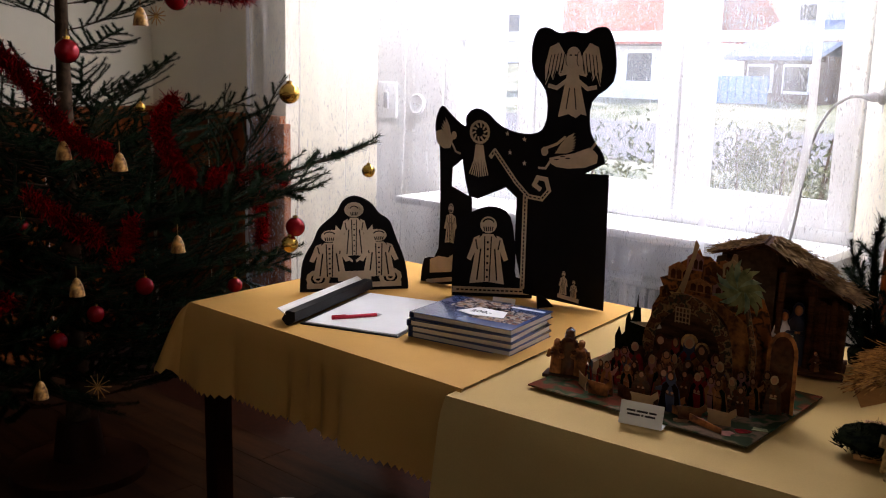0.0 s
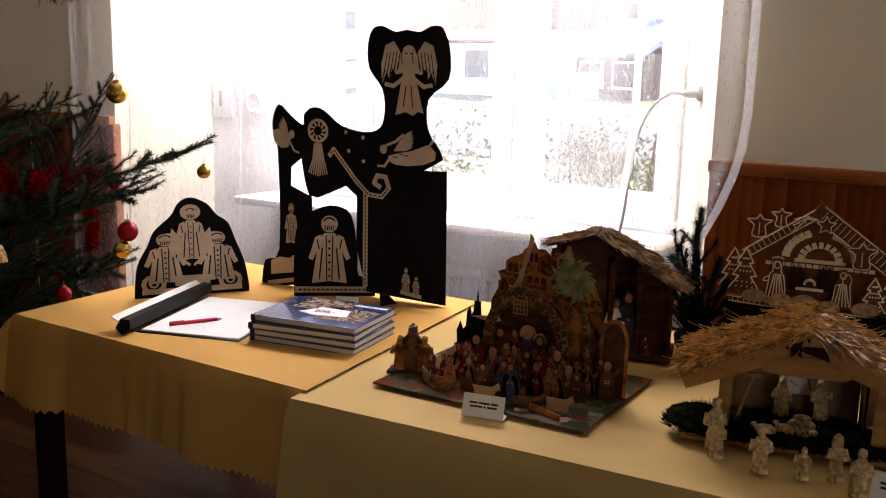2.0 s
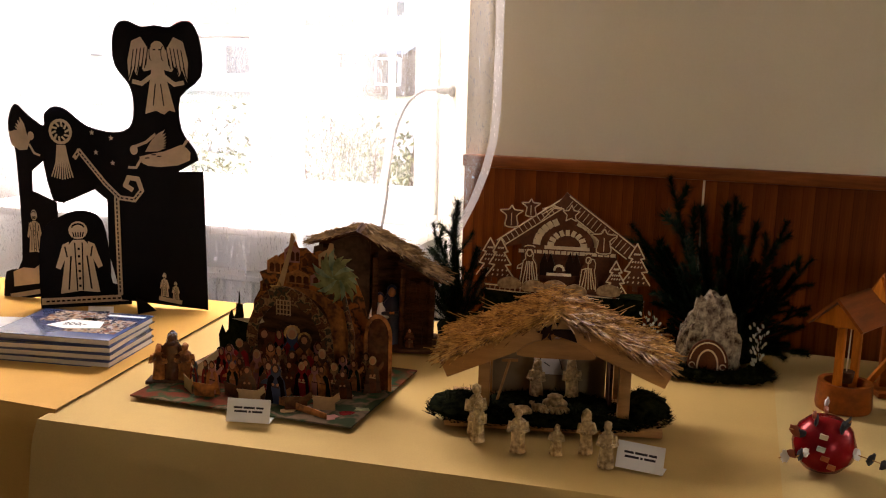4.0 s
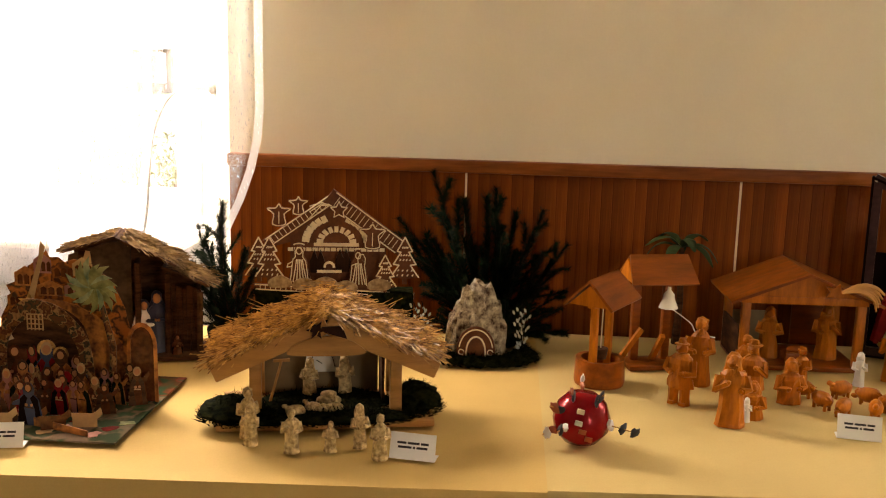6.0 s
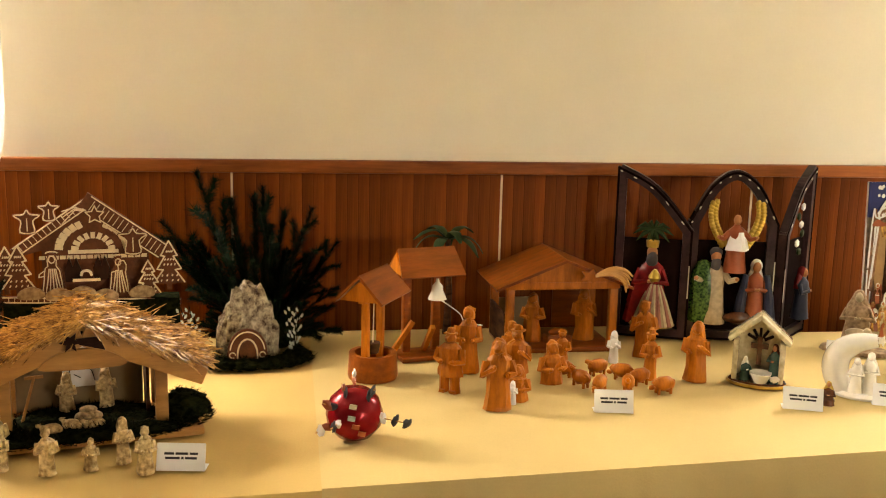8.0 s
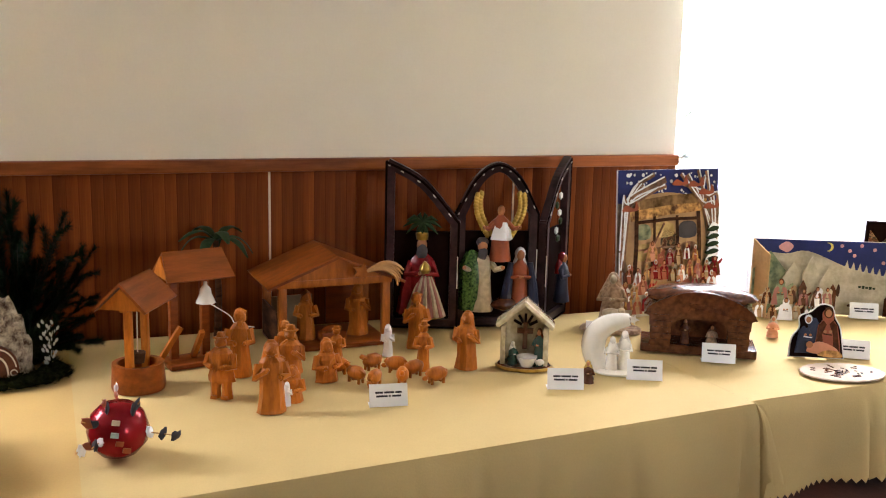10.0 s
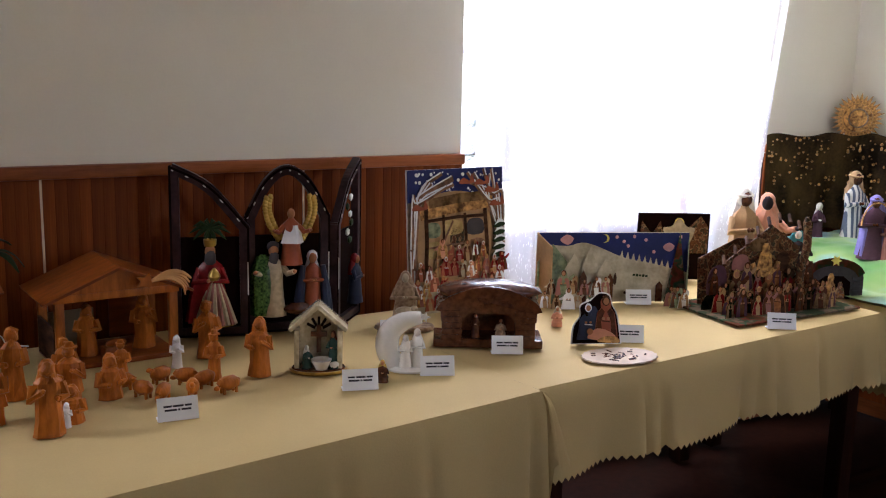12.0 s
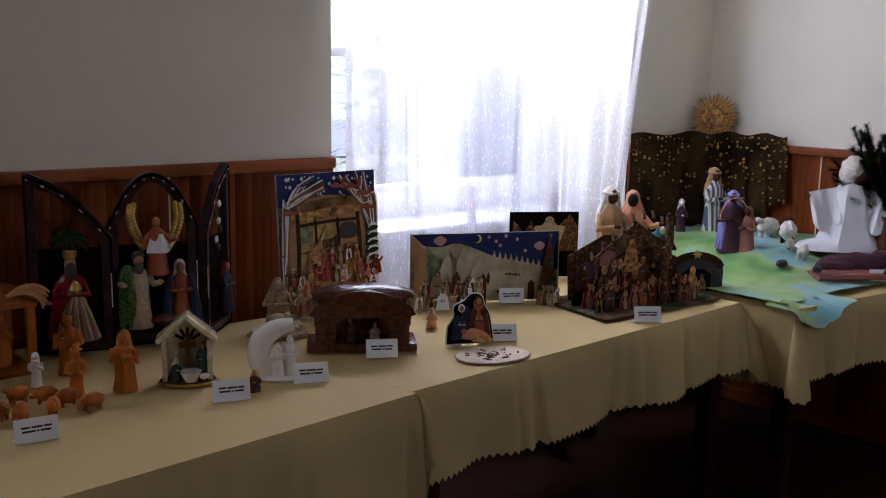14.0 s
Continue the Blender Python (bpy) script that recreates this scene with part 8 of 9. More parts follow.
part("relief_manger", blob(NB(), (0.02, -0.04, 0.075), (0.04, 0.025, 0.02), 2, 0.2), M["glaze_brown"], L2)
tp_fig(L3, 0.0, 0.06, 0.15, ("blue_robe", "skin", "red_robe"), hood=True)
for k in range(6):
    part("relief_flower", blob(NB(), (0.01 + 0.02 * math.sin(k * 2), -0.015, 0.25 + 0.025 * k), (0.012, 0.006, 0.012), 1, 0.2), M["frost" if k % 2 else "palm"], L3)

# ---- small ceramics ----
ch = thing("ceramic_house", "glazed ceramic nativity house with gilding", "ceramic nativity", (1.487, 1.975, TZ), -28)
ch.scale = (0.8, 0.85, 0.93)
part("base_plate", lathe(NB(), [(0.085, 0), (0.088, 0.006), (0.08, 0.014)], 26, ey=0.62), M["glaze_brown"], ch)
part("gilt_rim", lathe(NB(), [(0.089, 0.002), (0.0905, 0.006), (0.089, 0.01)], 26, ey=0.62), M["gold_paint"], ch)
part("back_wall", sheet(NB(), [(-0.065, 0.012), (-0.065, 0.115), (0, 0.165), (0.065, 0.115), (0.065, 0.012)], 0.012, 0.03), M["glaze_cream"], ch, smooth=False)
for x in (-0.066, 0.066):
    part("corner_post", block((x, 0.0, 0.065), (0.016, 0.055, 0.105), bev=0.004), M["glaze_cream"], ch)
for s in (-1, 1):
    part("roof_slab", block((s * 0.043, 0.0, 0.152), (0.112, 0.075, 0.013), (0, s * 37, 0), bev=0.004), M["glaze_cream"], ch)
fan = NB()
for i in range(5):
    a = radians(30 + i * 30)
    ribbon(fan, [(0.016 * math.cos(a), 0.105 + 0.016 * math.sin(a)), (0.04 * math.cos(a), 0.105 + 0.036 * math.sin(a))], 0.008, 0.003, 0.026)
part("fan_opening", fan, M["dark_paint"], ch, smooth=False)
part("cross", box(block((0, 0.018, 0.085), (0.014, 0.01, 0.075)), (0, 0.018, 0.098), (0.05, 0.01, 0.014)), M["glaze_brown"], ch)
part("mother", figure_bm(0.075, kneel=True), [M["glaze_green"], M["porcelain"], M["porcelain"]], ch, m=pose(-0.035, -0.015, 0.014, 0, 0, 30))
part("father", figure_bm(0.1), [M["glaze_green"], M["skin"], M["glaze_brown"]], ch, m=pose(0.045, -0.005, 0.014, 0, 0, -20))
part("manger_bowl", lathe(NB(), [(0.018, 0), (0.03, 0.02), (0.032, 0.026), (0.02, 0.022)], 18), M["porcelain"], ch, m=pose(0.01, -0.03, 0.014))
part("lamb", sheep_bm(0.032), [M["porcelain"], M["glaze_green"]], ch, m=pose(0.05, -0.035, 0.014, 0, 0, 200))
figure("small_bisque_figurine", "tiny painted figurine of a seated mother", (1.583, 1.822, TZ), 0.068, ("glaze_brown", "skin", "gold_paint"), kneel=True)
cm = thing("crescent_figurine", "white porcelain crescent sheltering a family", "figurine", (1.69, 1.875, TZ), -35)
part("foot", lathe(NB(), [(0.055, 0), (0.058, 0.006), (0.05, 0.014)], 22, ey=0.7), M["porcelain"], cm)
cp = spline([(0.03, 0, 0.008), (-0.03, 0, 0.012), (-0.055, 0, 0.05), (-0.05, 0, 0.095), (-0.015, 0, 0.125), (0.03, 0, 0.137)], 5, closed=False)
part("crescent", tube(NB(), cp, [0.014 + 0.016 * math.sin(math.pi * (0.05 + 0.93 * i / (len(cp) - 1))) for i in range(len(cp))], 14), M["porcelain"], cm)
part("mother", figure_bm(0.10), [M["porcelain"]] * 3, cm, m=pose(0.02, -0.01, 0.012))
part("father", figure_bm(0.085), [M["porcelain"]] * 3, cm, m=pose(-0.008, -0.02, 0.012))
st = [(0.014 * (1 if i % 2 == 0 else 0.45) * math.cos(radians(i * 36)), 0.014 * (1 if i % 2 == 0 else 0.45) * math.sin(radians(i * 36))) for i in range(10)]
part("star", sheet(NB(), st, 0.006), M["porcelain"], cm, m=pose(0.038, -0.004, 0.138), smooth=False)
bs = thing("ceramic_grotto", "brown glazed clay stable with an arched roof", "clay stable", (2.01, 1.985, TZ), -33)
part("plinth", block((0, 0, 0.012), (0.30, 0.12, 0.024), bev=0.004), M["glaze_brown"], bs)
roof = spline([(-0.145, 0.105), (-0.125, 0.132), (-0.06, 0.163), (0, 0.172), (0.06, 0.163), (0.125, 0.132), (0.145, 0.105)], 4, closed=False)
part("roof", sheet(NB(), roof + [(0.125, 0.1), (0.0, 0.145), (-0.125, 0.1)], 0.125, -0.065), M["glaze_brown"], bs)
part("back_wall", sheet(NB(), [(-0.125, 0.02), (-0.125, 0.115), (0, 0.15), (0.125, 0.115), (0.125, 0.02)], 0.01, 0.04), M["glaze_brown"], bs, smooth=False)
part("front_arch", sheet(NB(), [(-0.072, 0.075), (-0.055, 0.098), (0.055, 0.098), (0.072, 0.075), (0.13, 0.075), (0.132, 0.115), (0.06, 0.152), (0, 0.162), (-0.06, 0.152), (-0.132, 0.115), (-0.13, 0.075)], 0.016, -0.064), M["glaze_brown"], bs, smooth=False)
for k in range(7):
    part("tail_ray", tube(NB(), spline([(-0.02, -0.066, 0.13), (0.01 + 0.004 * k, -0.067, 0.135 - 0.002 * k), (0.05 + 0.006 * k, -0.067, 0.137 - 0.0045 * k)], 4, closed=False), 0.0018, 5), M["glaze_brown"], bs)
part("crust", blob(NB(), (0, -0.002, 0.15), (0.145, 0.064, 0.032), 3, 0.12, 0, 5), M["glaze_brown"], bs, "lumpy glazed roof crust")
for s in (-1, 1):
    wl = part("front_pillar", block((s * 0.1, -0.045, 0.065), (0.055, 0.04, 0.09), bev=0.003), M["glaze_brown"], bs)
    for r in range(5):
        for c in range(2):
            part("clay_brick", block((s * 0.1 - 0.013 + 0.026 * c + (0.004 if r % 2 else -0.004), -0.066, 0.032 + r * 0.017), (0.022, 0.005, 0.013), bev=0.001), M["glaze_brown"], wl)
part("mother", figure_bm(0.07), [M["glaze_brown"], M["skin"], M["glaze_brown"]], bs, m=pose(-0.035, -0.03, 0.024))
part("father", figure_bm(0.068, kneel=True), [M["dough"], M["skin"], M["glaze_brown"]], bs, m=pose(0.035, -0.03, 0.024))
part("clay_star", sheet(NB(), [(x * 1.1, z * 1.1) for x, z in st], 0.005), M["glaze_brown"], bs, m=pose(-0.02, -0.066, 0.13), smooth=False)
cl = thing("clay_grotto", "rough beige clay niche with a mother figure", "clay figurine", (1.885, 2.225, TZ), -30)
part("mother", figure_bm(0.165, wide=1.3, fold=0.12), [M["dough"], M["cream_robe"], M["dough"]], cl, m=pose(0, 0.0, 0.008))
part("child", blob(blob(NB(), (0, 0, 0), (0.03, 0.014, 0.013), 2), (0.026, -0.004, 0.006), 0.011, 2), M["cream_robe"], cl, m=pose(0.0, -0.042, 0.062))
part("foot", lathe(NB(), [(0.09, 0), (0.085, 0.01)], 18, ey=0.6), M["dough"], cl)
for x, y, r in ((1.507, 1.79, -20), (1.725, 1.795, -25), (1.99, 1.862, -30), (2.365, 1.79, -34), (2.72, 2.115, -30), (2.885, 1.675, -38)):
    label_card(x, y, r)
label_card(1.80, 2.17, -30, 0.05, 0.045)

# ---- advent calendar ----
ad = thing("advent_picture", "tall printed advent picture with a snowy night stable", "printed picture", (2.165, 2.36, TZ), 2, rx=-4)
W, Hh = 0.37, 0.445
part("board", block((0, 0.006, Hh / 2), (W, 0.008, Hh)), M["white_paper"], ad)
part("prop", block((0, 0.05, Hh * 0.3), (0.1, 0.004, Hh * 0.62), (12, 0, 0)), M["white_paper"], ad)


def ad_layer(name, outline, material, y, label=""):
    return part(name, sheet(NB(), outline, 0.002, y), M[material], ad, label, smooth=False)


M["bark_print"] = mat("bark_print", (0.16, 0.07, 0.03), 0.5, vary=0.4, scale=40, second=(0.34, 0.17, 0.08))
M["glow_print"] = mat("glow_print", (0.55, 0.36, 0.10), 0.5, vary=0.3, scale=25, second=(0.72, 0.52, 0.2))
M["wall_print"] = mat("wall_print", (0.20, 0.13, 0.08), 0.5, vary=0.4, scale=22, second=(0.38, 0.28, 0.17))
ad_layer("night_sky", [(-W / 2, 0.33), (W / 2, 0.33), (W / 2, Hh), (-W / 2, Hh)], "night", 0.0005)
ad_layer("forest_print", [(-W / 2, 0), (W / 2, 0), (W / 2, 0.345), (-W / 2, 0.345)], "wall_print", 0.0)
ad_layer("stable_print", spline([(-0.14, 0.09), (-0.145, 0.3), (-0.08, 0.365), (0.04, 0.37), (0.125, 0.32), (0.135, 0.09), (0.0, 0.06)], 5), "tan", -0.0022)
rnd = random.Random(4)
# straw roof, beams, dim and lit recesses of the stable
for k, (x0, z0, x1, z1, w, mm) in enumerate(((-0.13, 0.31, 0.13, 0.335, 0.04, "straw"), (-0.1, 0.34, 0.1, 0.355, 0.03, "old_straw"), (-0.125, 0.1, -0.12, 0.32, 0.014, "old_wood"), (-0.06, 0.16, -0.055, 0.3, 0.009, "old_wood"), (0.03, 0.15, 0.028, 0.3, 0.010, "old_wood"),
                                             (0.115, 0.1, 0.108, 0.31, 0.014, "old_wood"), (-0.12, 0.285, 0.11, 0.292, 0.010, "old_wood"), (-0.11, 0.2, 0.1, 0.205, 0.006, "bark_print"), (-0.09, 0.16, -0.02, 0.28, 0.006, "bark_print"))):
    part("stable_beam" if k > 1 else "hay_print", ribbon(NB(), [(x0, z0), ((x0 + x1) / 2 + 0.004, (z0 + z1) / 2 + 0.004), (x1, z1)], w, 0.0008, -0.0036 - 0.0003 * k), M[mm], ad, smooth=False)
for x, z, w, h, mm in ((-0.095, 0.235, 0.05, 0.045, "sage"), (-0.02, 0.24, 0.07, 0.045, "glow_print"), (0.07, 0.235, 0.06, 0.05, "stone"), (-0.09, 0.17, 0.06, 0.05, "glow_print"), (0.075, 0.17, 0.06, 0.05, "bark_print"), (0.0, 0.2, 0.05, 0.06, "pop_dark")):
    ad_layer("stable_recess", spline([(x - w / 2, z), (x - w / 2, z + h * 0.8), (x, z + h), (x + w / 2, z + h * 0.8), (x + w / 2, z)], 3), mm, -0.0031)
ad_layer("snow_print", spline([(-W / 2, 0), (-W / 2, 0.08), (-0.1, 0.07), (-0.03, 0.05), (0.05, 0.03), (0.12, 0.055), (W / 2, 0.05), (W / 2, 0)], 4), "winter", -0.0066)
for i in range(52):
    x, z = rnd.uniform(-0.17, 0.17), rnd.uniform(0.36, 0.435)
    part("snow_dot", lathe(NB(), [(rnd.choice((0.003, 0.0045, 0.006)), 0), (0.002, 0.001)], 8), M["white_paper"], ad, m=pose(x, -0.001, z, 90))
for s in (-1, 1):
    for k in range(7):
        x0 = s * (W / 2 - 0.006 - 0.006 * (k % 3))
        path = spline([(x0, 0.02 + 0.03 * k), (x0 - s * rnd.uniform(0.0, 0.02), 0.18 + 0.03 * k), (x0 - s * rnd.uniform(0.01, 0.05), rnd.uniform(0.32, 0.37)), (x0 - s * rnd.uniform(0.03, 0.16), rnd.uniform(0.375, 0.438))], 5, closed=False)
        b = part("tree_bough", ribbon(NB(), path, rnd.uniform(0.009, 0.015), 0.0008, -0.007 - 0.0004 * k), M["bark_print"], ad, smooth=False)
        part("bough_snow", ribbon(NB(), [(x + s * 0.003, z + 0.004) for x, z in path], 0.0045, 0.0006, -0.0076 - 0.0004 * k), M["white_paper"], b, smooth=False)
for x, z in ((0.03, 0.405), (0.13, 0.375), (-0.15, 0.33), (0.09, 0.4), (0.15, 0.33)):
    ad_layer("printed_squirrel", spline([(x - 0.025, z - 0.008), (x - 0.01, z + 0.01), (x + 0.015, z), (x + 0.022, z + 0.022), (x + 0.03, z - 0.006)], 4), "orange_robe", -0.0108)
for k in range(7):
    z = 0.11 + 0.024 * k
    ad_layer("fir_bough", spline([(0.125 + 0.002 * k, z), (0.16, z + 0.022), (W / 2, z + 0.004), (0.155, z - 0.006)], 3), "palm", -0.0112 - 0.0004 * k)
    ad_layer("bough_snow", spline([(0.13 + 0.002 * k, z + 0.004), (0.16, z + 0.024), (W / 2, z + 0.01), (0.16, z + 0.012)], 3), "white_paper", -0.0114 - 0.0004 * k)
for i in range(44):
    row = i // 11
    x, z = -0.165 + 0.032 * (i % 11) + 0.012 * (row % 2), (0.155, 0.10, 0.055, 0.012)[row] + rnd.uniform(-0.012, 0.012)
    if row == 0 and not 2 < i % 11 < 9 or row > 1 and 3 < i % 11 < 6:
        continue
    paper_person(ad, rnd.uniform(0.05, 0.072), ("red_robe", "orange_robe", "cream_robe", "peach", "orange_robe", "rose", "tan")[i % 7], ("red_robe", "white_cloth", "orange_robe", "glaze_brown", "straw")[(i * 3) % 5], pose(x, -0.0165 - 0.0005 * row - 0.0002 * (i % 3), z), rnd.uniform(0.5, 0.75), ("glaze_brown", "straw", "white_cloth")[i % 3], name="printed_figure")

# ---- winter pop-up, small card, paper family, lace plate ----
wp = thing("winter_popup", "folded paper scene with a snowy night village", "paper nativity", (2.655, 2.195, TZ), -25)
part("back_panel", sheet(NB(), [(-0.25, 0), (-0.25, 0.235), (0.27, 0.235), (0.27, 0)], 0.003), M["winter"], wp, smooth=False)
part("night_sky", sheet(NB(), spline([(-0.25, 0.2), (-0.15, 0.19), (-0.08, 0.2), (0.05, 0.15), (0.15, 0.13), (0.27, 0.10)], 4, closed=False) + [(0.27, 0.234), (-0.25, 0.234)], 0.0015, -0.002), M["night"], wp, smooth=False)
part("side_panel", sheet(NB(), [(0, 0), (0.09, 0), (0.09, 0.2), (0, 0.235)], 0.003), M["tan"], wp, m=pose(-0.25, 0, 0, 0, 0, -70))
part("side_panel", sheet(NB(), [(0, 0), (0.08, 0), (0, 0.225)], 0.003), M["sage"], wp, m=pose(0.27, 0, 0, 0, 0, -110))
for i, (x, w, h) in enumerate(((-0.2, 0.1, 0.2), (-0.13, 0.06, 0.17), (-0.08, 0.05, 0.19), (-0.03, 0.05, 0.16))):
    part("gothic_cutout", sheet(NB(), [(x - w / 2, 0), (x - w / 2, h * 0.7), (x, h), (x + w / 2, h * 0.7), (x + w / 2, 0)], 0.002, -0.02 - 0.012 * i), M["winter" if i else "sage"], wp, smooth=False)
rnd = random.Random(8)
for i in range(16):
    h = rnd.uniform(0.05, 0.085)
    paper_person(wp, h, ("tan", "cream_robe", "glaze_brown", "sage", "white_cloth")[i % 5], ("white_cloth", "glaze_brown", "tan", "rose")[i % 4], pose(-0.235 + 0.018 * i if i < 12 else rnd.uniform(0.18, 0.25), -0.075 - 0.006 * (i % 5), 0.045 * (i % 2) if i < 12 else 0, 0, 0, rnd.uniform(-10, 10)), 0.65)
part("paper_tree", sheet(NB(), [(0.19, 0.0), (0.235, 0.235), (0.27, 0.0)], 0.002, -0.012), M["pop_green"], wp, smooth=False)
for x, z, w in ((-0.15, 0.21, 0.045), (0.2, 0.185, 0.04)):
    part("printed_cherub", sheet(NB(), spline([(x - w / 2, z), (x, z + w * 0.4), (x + w / 2, z + w * 0.1), (x + w * 0.1, z - w * 0.35)], 5), 0.001, -0.0035), M["pink_print"], wp)
for i in range(11):
    x = 0.04 + 0.02 * i
    part("printed_frost_tree", sheet(NB(), [(x - 0.009, 0.145 - 0.0045 * i), (x, 0.175 - 0.0045 * i), (x + 0.009, 0.14 - 0.0045 * i)], 0.001, -0.0035), M["winter"], wp, smooth=False)
for i in range(5):
    part("printed_word", block((0.085 + 0.011 * i, -0.0025, 0.092 - 0.001 * i), (0.008, 0.001, 0.006 + 0.003 * (i % 2))), M["palm"], wp)
for x, z, w, h in ((0.06, 0.03, 0.018, 0.008), (0.09, 0.028, 0.022, 0.009), (0.12, 0.032, 0.012, 0.007), (0.02, 0.07, 0.012, 0.03)):
    part("printed_bird", sheet(NB(), spline([(x - w / 2, z), (x, z + h), (x + w / 2, z + h * 0.4), (x + w * 0.2, z - h * 0.4)], 3), 0.001, -0.0035), M["old_wood"], wp)
for i, (x, h) in enumerate(((-0.105, 0.12), (-0.06, 0.1), (-0.015, 0.11), (0.175, 0.07))):
    part("printed_door", sheet(NB(), [(x - 0.012, 0), (x - 0.012, h * 0.8), (x, h), (x + 0.012, h * 0.8), (x + 0.012, 0)], 0.001, -0.058 if i < 3 else -0.004), M["glaze_brown"], wp, smooth=False)
moon = arc(-0.02, 0.215, 0.014, -110, 110, 8) + arc(-0.026, 0.215, 0.013, 95, -95, 8)
part("printed_moon", sheet(NB(), moon, 0.001, -0.0035), M["yellow_print"], wp)
for x, z in ((0.02, 0.22), (0.045, 0.205), (0.08, 0.222), (0.06, 0.19), (0.12, 0.21), (0.24, 0.22), (0.15, 0.17)):
    part("printed_star", lathe(NB(), [(0.006, 0), (0.004, 0.001)], 8), M["pink_print"], wp, m=pose(x, -0.002, z, 90))
sc = thing("standing_card", "dark printed card with a golden angel", "greeting card", (3.12, 2.36, TZ), -30)
part("panel", block((0, 0, 0.125), (0.27, 0.003, 0.25)), M["dark_paint"], sc)
part("house_print", sheet(NB(), [(-0.13, 0.1), (-0.12, 0.22), (-0.08, 0.17), (-0.05, 0.22), (-0.02, 0.1)], 0.001, -0.003), M["pop_dark"], sc)
part("house_print", sheet(NB(), [(0.05, 0.1), (0.06, 0.2), (0.1, 0.24), (0.13, 0.2), (0.13, 0.1)], 0.001, -0.003), M["pop_dark"], sc)
part("angel_print", sheet(NB(), spline([(0.02, 0.23), (-0.01, 0.2), (-0.04, 0.19), (0.0, 0.12), (0.05, 0.12), (0.08, 0.19), (0.05, 0.2)], 4), 0.001, -0.0045), M["cream_robe"], sc)
part("halo_print", sheet(NB(), arc(0.02, 0.215, 0.018, 0, 350, 14), 0.001, -0.004), M["yellow_print"], sc)
pfam = thing("paper_family", "printed paper cut-out of a holy family", "paper cut-out", (2.275, 1.825, TZ), -26, rx=-8)
rim = spline([(-0.075, 0.0), (-0.07, 0.05), (-0.05, 0.08), (-0.05, 0.11), (-0.02, 0.125), (0.005, 0.145), (0.035, 0.14), (0.045, 0.11), (0.06, 0.08), (0.072, 0.0)], 4, closed=False)
part("white_rim", sheet(NB(), rim, 0.002), M["white_paper"], pfam)
part("dark_print", sheet(NB(), [(x * 0.94, 0.002 + z * 0.96) for x, z in rim], 0.001, -0.0015), M["dark_paint"], pfam)
paper_person(pfam, 0.105, "blue_robe", "blue_robe", pose(-0.026, -0.0032, 0.012), 0.62, "white_cloth", name="mother_print")
paper_person(pfam, 0.128, "orange_robe", "glaze_brown", pose(0.024, -0.0056, 0.012), 0.55, "old_wood", name="father_print")
part("child_print", sheet(NB(), spline([(-0.03, 0.02), (0.0, 0.045), (0.045, 0.03), (0.05, 0.012), (0.0, 0.012)], 4), 0.001, -0.0082), M["peach"], pfam)
part("blanket_print", sheet(NB(), spline([(0.0, 0.008), (0.02, 0.022), (0.055, 0.02), (0.06, 0.004)], 4), 0.001, -0.009), M["straw"], pfam)
part("child_head_print", sheet(NB(), arc(-0.022, 0.036, 0.009, 0, 345, 10), 0.001, -0.0094), M["skin"], pfam)
for x in (-0.04, 0.04):
    part("foot_tab", block((x, 0.02, 0.001), (0.03, 0.04, 0.0015)), M["white_paper"], pfam, m=pose(0, 0, 0, 8))
figure("small_bisque_figurine", "tiny pale kneeling figurine on the cloth", (2.30, 2.03, TZ), 0.075, ("peach", "skin", "cream_robe"), kneel=True)
lp = thing("fretwork_plate", "flat fretwork plaque of pale plywood", "wooden plaque", (2.245, 1.70, TZ), -14)
ed = [((0.105 + 0.004 * (i % 2)) * math.cos(2 * math.pi * i / 44), (0.072 + 0.004 * (i % 2)) * math.sin(2 * math.pi * i / 44)) for i in range(44)]
part("plate", prism(NB(), ed, 0, 0.004), M["cream_card"], lp)
rnd = random.Random(6)
ct = NB()
for i in range(30):
    a, r = rnd.random() * 6.28, rnd.uniform(0.02, 0.85)
    box(ct, (0.095 * r * math.cos(a), 0.062 * r * math.sin(a), 0.0045), (rnd.uniform(0.006, 0.03), rnd.uniform(0.003, 0.007), 0.0015), (0, 0, rnd.uniform(0, 180)))
tagged(part("fret_cut", ct, M["glaze_brown"], lp), kind="stuff")

# ---- second pop-up with many figures ----
p2 = thing("popup_nativity", "brown printed paper pop-up nativity on a board", "paper nativity", (3.07, 1.885, TZ + 0.001), -8)
part("base_sheet", prism(NB(), [(-0.27, -0.17), (0.3, -0.12), (0.26, 0.17), (-0.27, 0.16)], 0, 0.006), M["pop_green"], p2, "printed base board")
part("stable_sheet", sheet(NB(), [(-0.14, 0), (-0.15, 0.13), (-0.17, 0.15), (0.03, 0.27), (0.16, 0.19), (0.14, 0.0), (0.06, 0.0), (0.05, 0.09), (-0.05, 0.09), (-0.06, 0.0)], 0.003, 0.03), M["pop_dark"], p2, smooth=False)
part("rear_sheet", sheet(NB(), [(-0.2, 0), (-0.21, 0.16), (-0.05, 0.22), (0.12, 0.2), (0.2, 0.0)], 0.003, 0.1), M["pop_dark"], p2, smooth=False)
for i in range(8):
    part("roof_stick", tube(NB(), [(-0.17 + 0.045 * i, 0.02, 0.15 + 0.03 * i - 0.009 * max(0, i - 4) * (i - 3)), (-0.14 + 0.045 * i, 0.06, 0.17 + 0.03 * i - 0.009 * max(0, i - 4) * (i - 3))], 0.006, 6), M["old_wood"], p2)
part("angel_cutout", sheet(NB(), person_outline(0.0, 0.115, 0.07, 0.10), 0.002, 0.018), M["straw"], p2)
